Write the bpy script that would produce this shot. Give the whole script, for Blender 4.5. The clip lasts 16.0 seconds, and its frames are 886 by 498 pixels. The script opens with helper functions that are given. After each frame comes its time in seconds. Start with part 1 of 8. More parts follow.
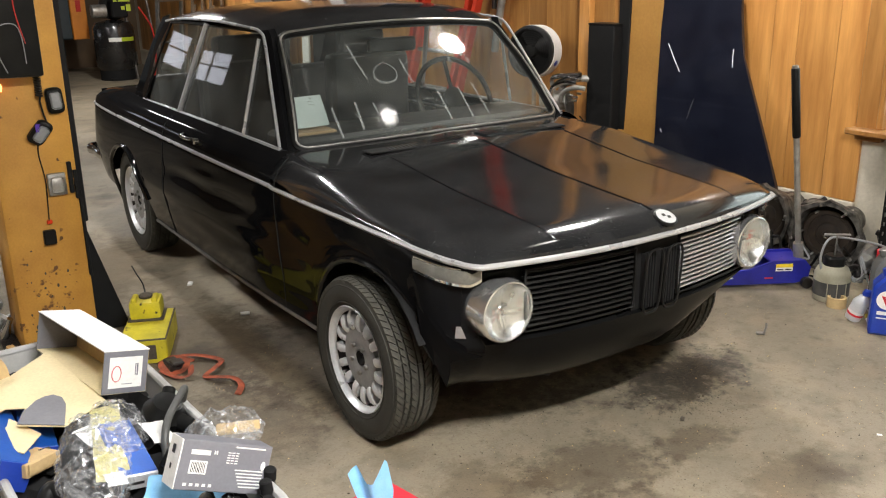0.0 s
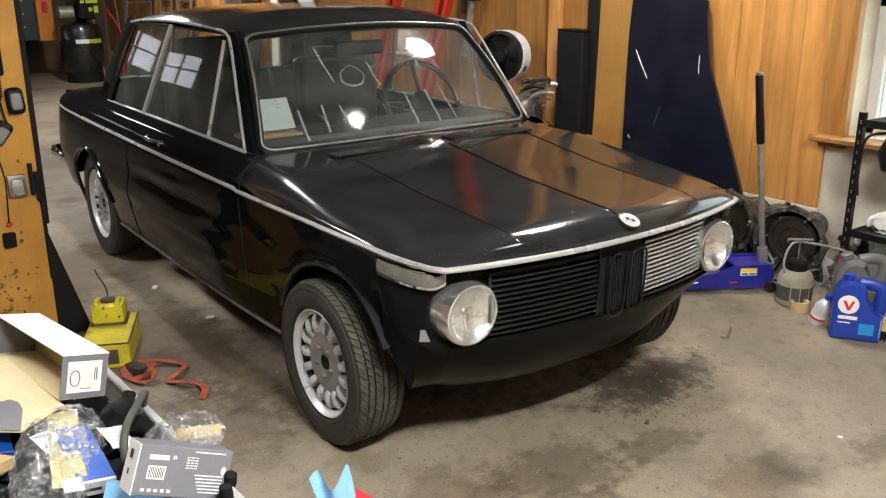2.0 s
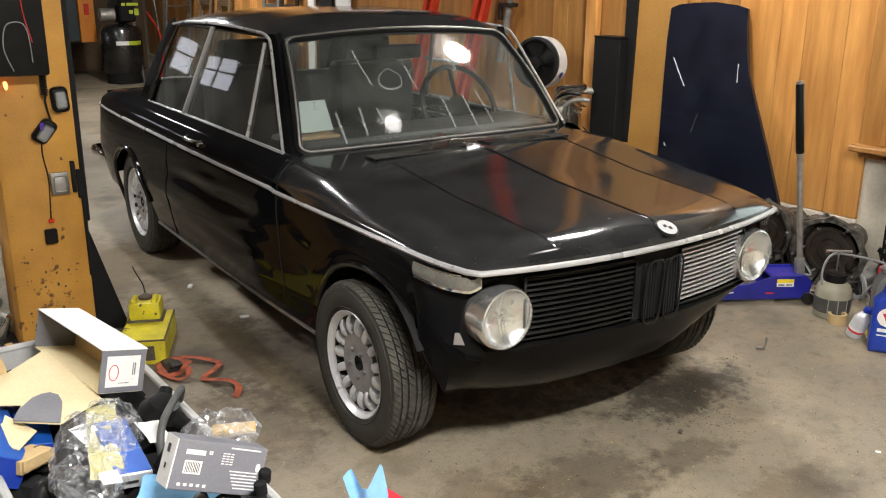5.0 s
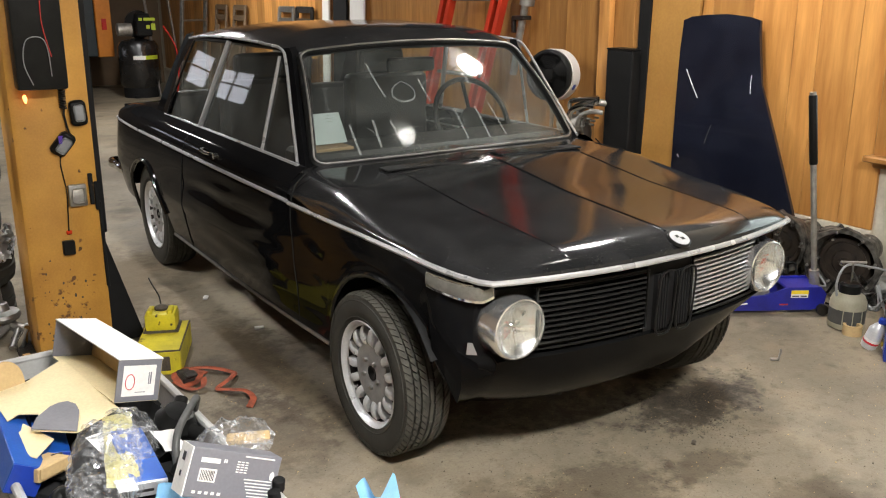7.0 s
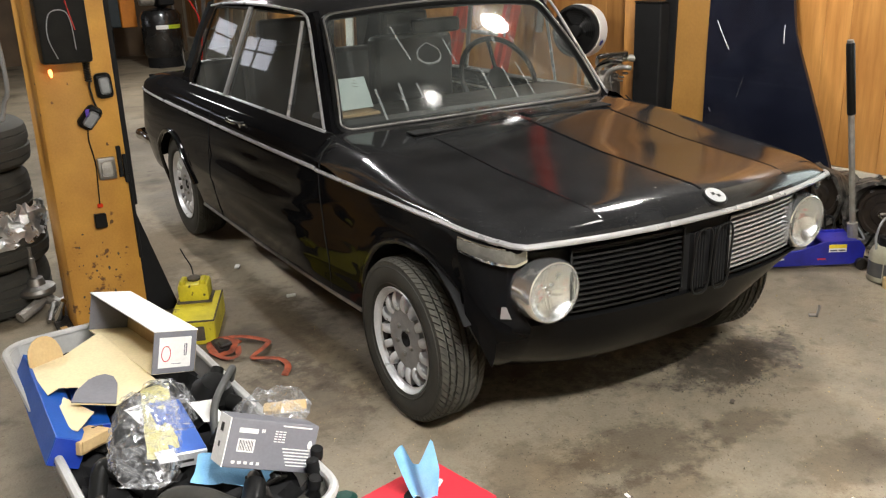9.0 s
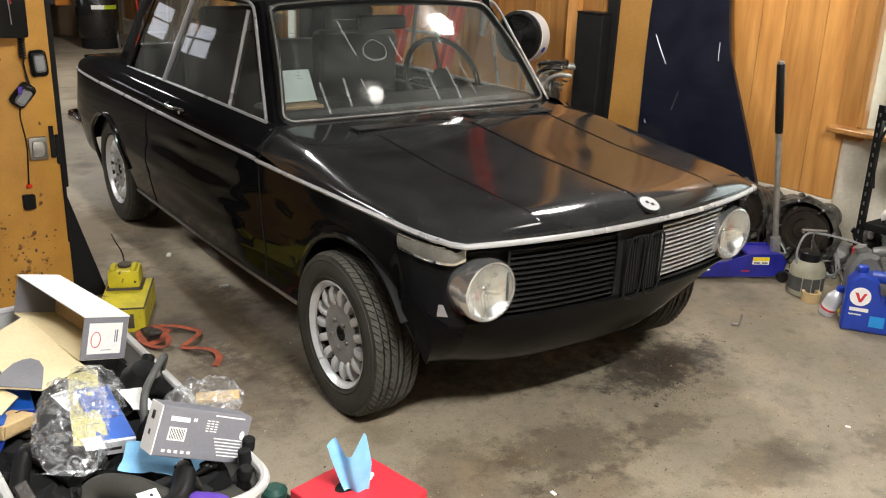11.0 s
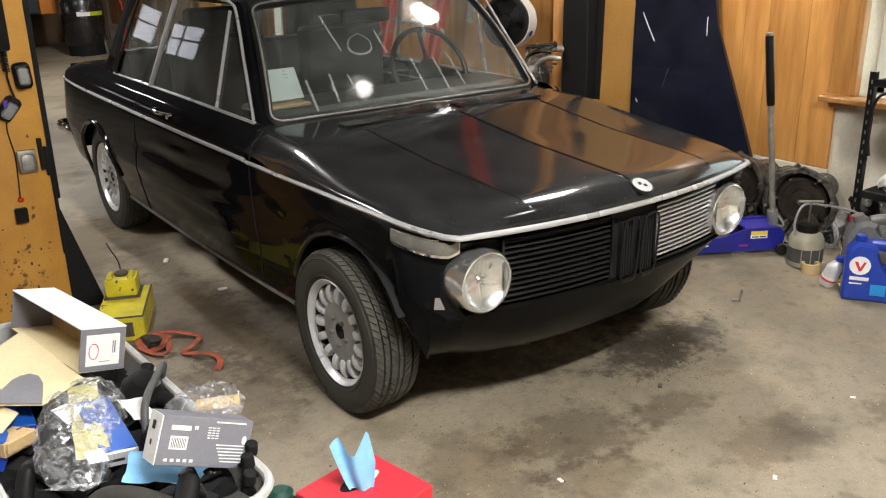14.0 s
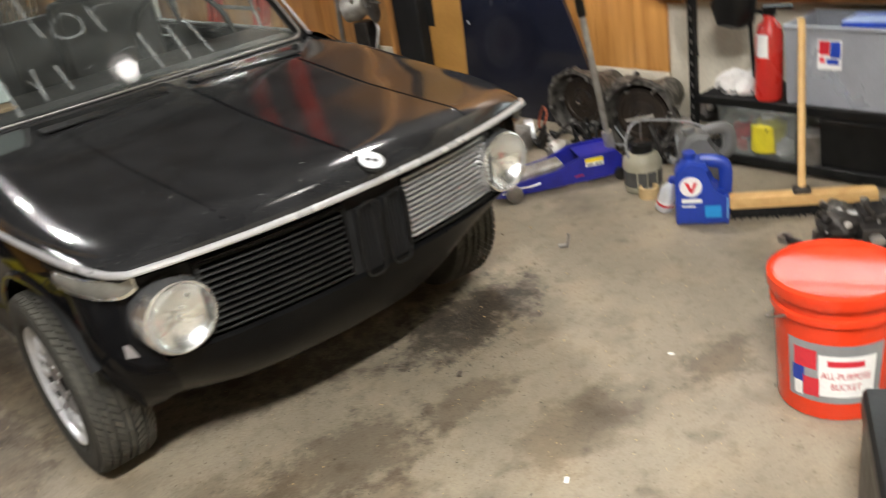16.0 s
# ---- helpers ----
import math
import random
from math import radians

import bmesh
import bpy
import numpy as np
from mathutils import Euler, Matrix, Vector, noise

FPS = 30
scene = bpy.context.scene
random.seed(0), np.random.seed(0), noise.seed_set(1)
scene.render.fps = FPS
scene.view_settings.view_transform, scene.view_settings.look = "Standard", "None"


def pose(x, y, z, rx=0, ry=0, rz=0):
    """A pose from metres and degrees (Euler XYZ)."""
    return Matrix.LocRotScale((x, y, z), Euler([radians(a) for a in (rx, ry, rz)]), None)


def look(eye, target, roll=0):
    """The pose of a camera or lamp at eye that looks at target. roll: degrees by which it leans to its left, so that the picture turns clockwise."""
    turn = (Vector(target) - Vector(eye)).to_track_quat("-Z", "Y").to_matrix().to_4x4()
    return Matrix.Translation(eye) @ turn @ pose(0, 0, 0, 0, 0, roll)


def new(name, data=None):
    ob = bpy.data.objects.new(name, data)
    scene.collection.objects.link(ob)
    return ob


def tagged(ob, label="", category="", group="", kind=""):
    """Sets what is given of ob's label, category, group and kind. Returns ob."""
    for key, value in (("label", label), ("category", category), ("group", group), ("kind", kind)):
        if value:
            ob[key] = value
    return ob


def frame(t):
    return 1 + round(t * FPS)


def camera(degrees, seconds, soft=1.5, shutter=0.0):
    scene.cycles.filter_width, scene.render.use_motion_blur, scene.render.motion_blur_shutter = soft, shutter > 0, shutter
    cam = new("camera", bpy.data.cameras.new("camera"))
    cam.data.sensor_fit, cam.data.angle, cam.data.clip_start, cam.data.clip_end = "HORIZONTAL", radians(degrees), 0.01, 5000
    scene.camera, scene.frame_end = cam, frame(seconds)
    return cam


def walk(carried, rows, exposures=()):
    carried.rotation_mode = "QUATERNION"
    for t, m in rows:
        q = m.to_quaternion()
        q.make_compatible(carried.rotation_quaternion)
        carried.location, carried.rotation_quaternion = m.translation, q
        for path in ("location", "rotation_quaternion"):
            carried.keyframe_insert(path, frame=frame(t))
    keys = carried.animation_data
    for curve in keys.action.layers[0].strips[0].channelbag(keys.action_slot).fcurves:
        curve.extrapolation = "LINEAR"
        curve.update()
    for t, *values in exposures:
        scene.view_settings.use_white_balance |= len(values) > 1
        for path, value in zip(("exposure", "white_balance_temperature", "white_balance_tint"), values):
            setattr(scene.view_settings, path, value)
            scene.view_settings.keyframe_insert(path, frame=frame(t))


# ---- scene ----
cam = camera(54.0, 16.0, soft=1.12, shutter=0.5)
PATH = [
    (0, (-1.923, -2.212, 1.455), (-0.854, -0.637, 0.84), -1.0),
    (0.5, (-1.915, -2.223, 1.449), (-0.845, -0.655, 0.818), -0.6),
    (1, (-1.909, -2.224, 1.448), (-0.825, -0.676, 0.796), -0.3),
    (1.5, (-1.909, -2.22, 1.445), (-0.821, -0.667, 0.811), -0.0),
    (2, (-1.903, -2.221, 1.447), (-0.78, -0.68, 0.843), -0.3),
    (2.5, (-1.91, -2.222, 1.443), (-0.829, -0.641, 0.869), 0.2),
    (3, (-1.919, -2.229, 1.444), (-0.884, -0.614, 0.878), 0.4),
    (3.5, (-1.922, -2.222, 1.443), (-0.853, -0.63, 0.874), 1.1),
    (4, (-1.926, -2.218, 1.439), (-0.861, -0.629, 0.854), 1.0),
    (4.2, (-1.918, -2.215, 1.442), (-0.84, -0.64, 0.844), 0.6),
    (6.5, (-1.93, -2.228, 1.438), (-0.884, -0.62, 0.87), -0.6),
    (7, (-1.928, -2.233, 1.44), (-0.881, -0.625, 0.877), -0.1),
    (7.5, (-1.926, -2.226, 1.438), (-0.882, -0.62, 0.861), -0.4),
    (8, (-1.928, -2.228, 1.438), (-0.885, -0.623, 0.859), -0.2),
    (8.5, (-1.921, -2.222, 1.443), (-0.923, -0.595, 0.845), -1.7),
    (9, (-1.92, -2.203, 1.44), (-0.943, -0.582, 0.794), -2.2),
    (9.5, (-1.935, -2.211, 1.442), (-0.88, -0.65, 0.772), -1.0),
    (9.7, (-1.94, -2.208, 1.443), (-0.866, -0.662, 0.768), -0.4),
    (11.8, (-1.95, -2.222, 1.439), (-0.845, -0.676, 0.815), 1.9),
    (12, (-1.942, -2.236, 1.445), (-0.854, -0.671, 0.839), -0.5),
    (12.2, (-1.935, -2.193, 1.451), (-0.743, -0.72, 0.812), 1.5),
    (12.5, (-1.926, -2.199, 1.444), (-0.825, -0.665, 0.786), 2.5),
    (13, (-1.919, -2.201, 1.441), (-0.856, -0.651, 0.757), 0.1),
    (13.5, (-1.929, -2.211, 1.444), (-0.824, -0.68, 0.785), -0.6),
    (14, (-1.923, -2.21, 1.449), (-0.824, -0.68, 0.775), -1.4),
    (14.5, (-1.907, -2.207, 1.451), (-0.82, -0.674, 0.768), -2.2),
    (15, (-1.769, -2.258, 1.446), (-0.617, -0.797, 0.712), -3.2),
    (15.2, (-1.672, -2.307, 1.432), (-0.653, -0.78, 0.638), -7.2),
    (15.3, (-1.625, -2.311, 1.422), (-0.666, -0.753, 0.614), -9.9),
    (15.4, (-1.565, -2.304, 1.41), (-0.626, -0.731, 0.606), -11.1),
    (15.5, (-1.494, -2.28, 1.416), (-0.563, -0.702, 0.614), -11.0),
    (15.6, (-1.431, -2.241, 1.426), (-0.479, -0.667, 0.641), -9.8),
    (15.8, (-1.292, -2.222, 1.43), (-0.22, -0.732, 0.636), -7.1),
    (15.9, (-1.216, -2.222, 1.429), (-0.099, -0.778, 0.611), -7.9),
    (16, (-1.139, -2.23, 1.43), (-0.021, -0.803, 0.583), -9.8),
]
walk(cam, [(t, look(eye, target, roll)) for t, eye, target, roll in PATH],
     [(0.0, 0.34), (15.0, 0.34), (15.5, 0.20), (16.0, 0.42)])

# ---- world and lamps ----
world = bpy.data.worlds.new("world")
scene.world = world
world.use_nodes = True
wn = world.node_tree
sky = wn.nodes.new("ShaderNodeTexSky")
sky.sky_type, sky.sun_disc = "NISHITA", False
sky.sun_elevation, sky.sun_rotation = radians(38), radians(110)
wn.links.new(sky.outputs[0], wn.nodes["Background"].inputs[0])
wn.nodes["Background"].inputs[1].default_value = 0.12


def area_lamp(name, at, target, sx, sy, watts, colour):
    data = bpy.data.lights.new(name, "AREA")
    data.shape, data.size, data.size_y, data.energy, data.color = "RECTANGLE", sx, sy, watts, colour
    ob = new(name, data)
    ob.matrix_world = look(at, target)
    return ob


TUBE = (0.99, 0.972, 0.955)
LAMPS = [  # place of each twin-tube ceiling fixture, its turn about z, watts, length
    ((-1.46, -2.4, 2.78), 0, 122, 0.60),
    ((-0.76, -2.4, 2.78), 0, 78, 0.60),
    # unseen fitting added to brighten the left side and the rear wheel
    ((-2.7, 2.5, 2.78), 90, 70, 1.15),
    ((-0.66, 2.6, 2.78), 90, 34, 0.20),
    # unseen fitting added to lift the dark far end
    ((0.9, 7.6, 2.78), 90, 92, 1.15),
    ((-1.52, 7.8, 2.78), 90, 18, 1.60),
]
BULBS = [((1.43, 0.84, 2.70), 0.19, 125), ((0.55, -0.43, 2.70), 0.14, 7)]  # round shop lamps: place, radius, watts
for at, turn, watts, long in LAMPS:
    for off in (-0.035, 0.035):
        m = pose(*at, 0, 0, turn)
        lamp = area_lamp("tube_light", at, (0, 0, 0), long, 0.035, watts / 2, TUBE)
        lamp.matrix_world = m @ pose(0, off, -0.075)
for at, r, watts in BULBS:
    data = bpy.data.lights.new("bulb_light", "POINT")
    data.shadow_soft_size, data.energy, data.color = r * 0.72, watts, (1.0, 0.96, 0.92)
    new("bulb_light", data).matrix_world = pose(at[0], at[1], at[2] - r * 0.75)
area_lamp("window_daylight", (2.42, -0.72, 1.25), (0.0, -0.9, 0.6), 1.3, 1.1, 9, (0.86, 0.93, 1.0))

# ---- materials ----
def pbr(name, col, col2=None, rough=0.5, metal=0.0, scale=12.0, amount=0.35, bump=0.05, bscale=120.0, coat=0.0,
        rvar=0.12, alpha=1.0, trans=0.0, stretch=(1, 1, 1), spec=0.5, contrast=0.25, piece=0.0, ior=1.45):
    """A surface with two scales of colour variation, varied gloss and a fine relief."""
    m = bpy.data.materials.new(name)
    m.use_nodes = True
    nt = m.node_tree
    n, l = nt.nodes, nt.links
    b = n["Principled BSDF"]
    tc, mp = n.new("ShaderNodeTexCoord"), n.new("ShaderNodeMapping")
    mp.inputs["Scale"].default_value = stretch
    l.new(tc.outputs["Object"], mp.inputs[0])
    vec = mp.outputs[0]
    if piece:
        oi, add = n.new("ShaderNodeObjectInfo"), n.new("ShaderNodeVectorMath")
        add.operation = "MULTIPLY_ADD"
        l.new(oi.outputs["Random"], add.inputs[0])
        add.inputs[1].default_value = (17.0, 23.0, 31.0)
        l.new(vec, add.inputs[2])
        vec = add.outputs[0]
    big, fine = n.new("ShaderNodeTexNoise"), n.new("ShaderNodeTexNoise")
    big.inputs["Scale"].default_value, big.inputs["Detail"].default_value = scale, 6
    fine.inputs["Scale"].default_value, fine.inputs["Detail"].default_value = bscale, 4
    l.new(vec, big.inputs["Vector"])
    l.new(vec, fine.inputs["Vector"])
    mix = n.new("ShaderNodeMix")
    mix.data_type = "RGBA"
    ramp = n.new("ShaderNodeMapRange")
    ramp.inputs[1].default_value, ramp.inputs[2].default_value = 0.5 - contrast, 0.5 + contrast
    ramp.inputs[4].default_value = amount if col2 is None else 1.0
    l.new(big.outputs[0], ramp.inputs[0])
    l.new(ramp.outputs[0], mix.inputs["Factor"])
    mix.inputs["A"].default_value = (*col, 1)
    mix.inputs["B"].default_value = (*(col2 or [c * 0.55 for c in col]), 1)
    grain = n.new("ShaderNodeMix")
    grain.data_type, grain.blend_type = "RGBA", "MULTIPLY"
    grain.inputs["Factor"].default_value = 0.22
    gm = n.new("ShaderNodeMapRange")
    gm.inputs[1].default_value, gm.inputs[2].default_value, gm.inputs[3].default_value, gm.inputs[4].default_value = 0.3, 0.7, 0.7, 1.25
    l.new(fine.outputs[0], gm.inputs[0])
    l.new(mix.outputs["Result"], grain.inputs["A"])
    l.new(gm.outputs[0], grain.inputs["B"])
    colour = grain.outputs["Result"]
    if piece:
        hs = n.new("ShaderNodeHueSaturation")
        vm = n.new("ShaderNodeMapRange")
        vm.inputs[3].default_value, vm.inputs[4].default_value = 1 - piece, 1 + piece
        l.new(oi.outputs["Random"], vm.inputs[0])
        l.new(vm.outputs[0], hs.inputs["Value"])
        l.new(colour, hs.inputs["Color"])
        colour = hs.outputs[0]
    l.new(colour, b.inputs["Base Color"])
    rr = n.new("ShaderNodeMapRange")
    rr.inputs[3].default_value, rr.inputs[4].default_value = max(rough - rvar, 0.02), min(rough + rvar, 1)
    l.new(big.outputs[0], rr.inputs[0])
    l.new(rr.outputs[0], b.inputs["Roughness"])
    if bump:
        bp = n.new("ShaderNodeBump")
        bp.inputs["Strength"].default_value, bp.inputs["Distance"].default_value = bump, 0.01
        l.new(fine.outputs[0], bp.inputs["Height"])
        l.new(bp.outputs[0], b.inputs["Normal"])
    b.inputs["Metallic"].default_value = metal
    b.inputs["Coat Weight"].default_value = coat
    b.inputs["Coat Roughness"].default_value = 0.06
    b.inputs["Alpha"].default_value = alpha
    b.inputs["Transmission Weight"].default_value = trans
    b.inputs["Specular IOR Level"].default_value = spec
    b.inputs["IOR"].default_value = ior
    return m


def specks(m, scale, level, col):
    """Scatter fine pale dust specks over a surface."""
    n, l = m.node_tree.nodes, m.node_tree.links
    b = n["Principled BSDF"]
    src = b.inputs["Base Color"].links[0].from_socket
    tc, tex, mr, mix = n.new("ShaderNodeTexCoord"), n.new("ShaderNodeTexNoise"), n.new("ShaderNodeMapRange"), n.new("ShaderNodeMix")
    tex.inputs["Scale"].default_value, tex.inputs["Detail"].default_value = scale, 2
    l.new(tc.outputs["Object"], tex.inputs["Vector"])
    mr.inputs[1].default_value, mr.inputs[2].default_value = level, level + 0.05
    l.new(tex.outputs[0], mr.inputs[0])
    mix.data_type = "RGBA"
    l.new(mr.outputs[0], mix.inputs["Factor"])
    l.new(src, mix.inputs["A"])
    mix.inputs["B"].default_value = (*col, 1)
    l.new(mix.outputs["Result"], b.inputs["Base Color"])


def glow(name, col, strength):
    m = bpy.data.materials.new(name)
    m.use_nodes = True
    b = m.node_tree.nodes["Principled BSDF"]
    b.inputs["Base Color"].default_value = (*col, 1)
    b.inputs["Emission Color"].default_value = (*col, 1)
    b.inputs["Emission Strength"].default_value = strength
    return m


def pane_glass(name, tint, dust=0.10, rough=0.02, scale=6.0):
    """Thin glass: clear with its mirror gloss, and a film of dust."""
    m = bpy.data.materials.new(name)
    m.use_nodes = True
    n, l = m.node_tree.nodes, m.node_tree.links
    out = n["Material Output"]
    n.remove(n["Principled BSDF"])
    clear, gloss, film = n.new("ShaderNodeBsdfTransparent"), n.new("ShaderNodeBsdfGlossy"), n.new("ShaderNodeBsdfDiffuse")
    clear.inputs[0].default_value = (*tint, 1)
    gloss.inputs["Roughness"].default_value = rough
    film.inputs[0].default_value = (0.50, 0.53, 0.49, 1)
    lw, a, b = n.new("ShaderNodeLayerWeight"), n.new("ShaderNodeMixShader"), n.new("ShaderNodeMixShader")
    lw.inputs[0].default_value = 0.5
    steep, fr = n.new("ShaderNodeMath"), n.new("ShaderNodeMath")
    steep.operation, fr.operation = "POWER", "MULTIPLY_ADD"
    steep.inputs[1].default_value, fr.inputs[1].default_value, fr.inputs[2].default_value = 5.0, 0.94, 0.055
    l.new(lw.outputs["Facing"], steep.inputs[0])
    l.new(steep.outputs[0], fr.inputs[0])
    l.new(fr.outputs[0], a.inputs[0])
    l.new(clear.outputs[0], a.inputs[1])
    l.new(gloss.outputs[0], a.inputs[2])
    tc, noise_tex, mr = n.new("ShaderNodeTexCoord"), n.new("ShaderNodeTexNoise"), n.new("ShaderNodeMapRange")
    noise_tex.inputs["Scale"].default_value, noise_tex.inputs["Detail"].default_value = scale, 8
    l.new(tc.outputs["Object"], noise_tex.inputs["Vector"])
    l.new(noise_tex.outputs[0], mr.inputs[0])
    mr.inputs[1].default_value, mr.inputs[2].default_value, mr.inputs[3].default_value, mr.inputs[4].default_value = 0.35, 0.75, dust * 0.3, dust * 1.7
    l.new(mr.outputs[0], b.inputs[0])
    l.new(a.outputs[0], b.inputs[1])
    l.new(film.outputs[0], b.inputs[2])
    l.new(b.outputs[0], out.inputs[0])
    return m


def clear_film(name, tint):
    """Thin crinkled plastic: see-through, with sharp mirror glints and a trace of haze."""
    m = bpy.data.materials.new(name)
    m.use_nodes = True
    n, l = m.node_tree.nodes, m.node_tree.links
    n.remove(n["Principled BSDF"])
    clear, gloss, haze = n.new("ShaderNodeBsdfTransparent"), n.new("ShaderNodeBsdfGlossy"), n.new("ShaderNodeBsdfDiffuse")
    clear.inputs[0].default_value = (*tint, 1)
    gloss.inputs["Roughness"].default_value = 0.10
    haze.inputs[0].default_value = (0.75, 0.76, 0.77, 1)
    tc, tex, bump = n.new("ShaderNodeTexCoord"), n.new("ShaderNodeTexNoise"), n.new("ShaderNodeBump")
    tex.inputs["Scale"].default_value, tex.inputs["Detail"].default_value = 34.0, 4
    tex.inputs["Distortion"].default_value = 1.6
    l.new(tc.outputs["Object"], tex.inputs["Vector"])
    l.new(tex.outputs[0], bump.inputs["Height"])
    bump.inputs["Strength"].default_value, bump.inputs["Distance"].default_value = 0.22, 0.004
    l.new(bump.outputs[0], gloss.inputs["Normal"])
    a, b, mr = n.new("ShaderNodeMixShader"), n.new("ShaderNodeMixShader"), n.new("ShaderNodeMapRange")
    a.inputs[0].default_value = 0.27
    l.new(clear.outputs[0], a.inputs[1])
    l.new(gloss.outputs[0], a.inputs[2])
    mr.inputs[1].default_value, mr.inputs[2].default_value, mr.inputs[3].default_value, mr.inputs[4].default_value = 0.44, 0.68, 0.04, 0.34
    l.new(tex.outputs[0], mr.inputs[0])
    l.new(mr.outputs[0], b.inputs[0])
    l.new(a.outputs[0], b.inputs[1])
    l.new(haze.outputs[0], b.inputs[2])
    l.new(b.outputs[0], n["Material Output"].inputs[0])
    return m


def concrete_floor():
    m = pbr("worn_concrete", (0.275, 0.233, 0.168), (0.175, 0.147, 0.104), rough=0.60, scale=1.3, bump=0.22, bscale=110, contrast=0.16, rvar=0.14)
    n, l = m.node_tree.nodes, m.node_tree.links
    b = n["Principled BSDF"]
    src = b.inputs["Base Color"].links[0].from_socket
    tc = n.new("ShaderNodeTexCoord")
    for scale, lo, hi, dark, seed in ((2.6, 0.55, 0.72, 0.42, 3.1), (9.0, 0.60, 0.72, 0.66, 7.7), (4.5, 0.48, 0.66, 1.16, 8.3), (24.0, 0.50, 0.74, 0.82, 5.9), (60.0, 0.62, 0.72, 0.68, 1.3), (170.0, 0.58, 0.72, 0.74, 2.2)):
        tex, mr, mul, mp = n.new("ShaderNodeTexNoise"), n.new("ShaderNodeMapRange"), n.new("ShaderNodeMix"), n.new("ShaderNodeMapping")
        mp.inputs["Location"].default_value = (seed, seed * 2, 0)
        tex.inputs["Scale"].default_value, tex.inputs["Detail"].default_value = scale, 7
        l.new(tc.outputs["Object"], mp.inputs[0])
        l.new(mp.outputs[0], tex.inputs["Vector"])
        mr.inputs[1].default_value, mr.inputs[2].default_value = lo, hi
        l.new(tex.outputs[0], mr.inputs[0])
        mul.data_type, mul.blend_type = "RGBA", "MULTIPLY"
        mul.inputs["B"].default_value = (dark, dark * 0.97, dark * 0.93, 1)
        l.new(mr.outputs[0], mul.inputs["Factor"])
        l.new(src, mul.inputs["A"])
        src = mul.outputs["Result"]
    # dark patches with their own outline: spilt oil, and darker concrete beside the car
    tex = n.new("ShaderNodeTexNoise")
    tex.inputs["Scale"].default_value, tex.inputs["Detail"].default_value = 11.0, 12
    tex.inputs["Roughness"].default_value = 0.72
    l.new(tc.outputs["Object"], tex.inputs["Vector"])
    for cx, cy, rx, ry, dark in DARK_PATCHES:
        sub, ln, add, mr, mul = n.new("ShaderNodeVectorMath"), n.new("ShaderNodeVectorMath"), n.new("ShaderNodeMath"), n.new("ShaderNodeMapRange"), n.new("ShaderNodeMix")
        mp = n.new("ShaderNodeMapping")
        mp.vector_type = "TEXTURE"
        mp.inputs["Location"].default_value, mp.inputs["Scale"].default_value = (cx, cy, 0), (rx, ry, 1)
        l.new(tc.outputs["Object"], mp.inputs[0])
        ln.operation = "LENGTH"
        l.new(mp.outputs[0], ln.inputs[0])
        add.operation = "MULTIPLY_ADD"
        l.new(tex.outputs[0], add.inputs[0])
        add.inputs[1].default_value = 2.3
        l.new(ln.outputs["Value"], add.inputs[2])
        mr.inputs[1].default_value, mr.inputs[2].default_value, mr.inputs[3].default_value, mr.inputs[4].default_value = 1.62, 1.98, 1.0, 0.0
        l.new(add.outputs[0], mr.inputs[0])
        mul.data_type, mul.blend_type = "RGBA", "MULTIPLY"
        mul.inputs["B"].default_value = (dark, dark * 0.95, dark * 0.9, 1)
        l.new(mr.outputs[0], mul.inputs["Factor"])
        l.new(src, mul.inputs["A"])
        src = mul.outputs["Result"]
    l.new(src, b.inputs["Base Color"])
    return m


DARK_PATCHES = [(0.44, -0.29, 0.42, 0.23, 0.22), (-0.25, -0.55, 0.36, 0.22, 0.55), (0.67, -1.08, 0.20, 0.13, 0.55), (0.45, -0.30, 0.20, 0.10, 0.55), (0.10, -0.62, 0.26, 0.10, 0.60), (-0.35, -0.75, 0.22, 0.16, 0.70), (-0.6, -0.5, 0.25, 0.3, 0.7),
              # mostly patches that darken the floor beside and under the car
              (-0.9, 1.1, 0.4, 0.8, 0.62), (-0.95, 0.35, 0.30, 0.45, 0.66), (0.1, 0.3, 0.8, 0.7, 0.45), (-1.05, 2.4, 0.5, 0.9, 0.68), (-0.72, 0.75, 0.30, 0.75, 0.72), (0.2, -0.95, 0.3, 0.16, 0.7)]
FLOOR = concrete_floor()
WOOD = pbr("varnished_pine", (0.56, 0.278, 0.080), (0.36, 0.155, 0.038), rough=0.34, scale=5, stretch=(3.4, 3.4, 0.35), bump=0.04, bscale=30, contrast=0.2, piece=0.27, coat=0.25)
OCHRE = pbr("ochre_plywood", (0.42, 0.22, 0.055), (0.34, 0.17, 0.04), rough=0.45, scale=4, bscale=60)
WHITE_WALL = pbr("dirty_white_block", (0.70, 0.65, 0.53), (0.50, 0.44, 0.33), rough=0.8, scale=4, bump=0.2, bscale=60)
CEIL = pbr("dark_ceiling_boards", (0.085, 0.082, 0.080), (0.050, 0.048, 0.046), rough=0.8, scale=3)
DARK_WALL = pbr("dim_panelling", (0.16, 0.10, 0.05), (0.09, 0.06, 0.035), rough=0.6, scale=3)
PAINT = pbr("black_car_paint", (0.0045, 0.0045, 0.005), (0.007, 0.007, 0.0072), rough=0.055, scale=7, bump=0.0, bscale=300, coat=0.0, rvar=0.03, spec=0.05)
GLOSS_BLACK = pbr("gloss_black_lip", (0.004, 0.004, 0.004), (0.007, 0.007, 0.007), rough=0.09, scale=9, bump=0.0, spec=0.5)
VALANCE = pbr("flat_black_valance", (0.003, 0.003, 0.003), (0.0055, 0.0055, 0.0055), rough=0.24, scale=11, bump=0.01, bscale=60, rvar=0.08, spec=0.10)
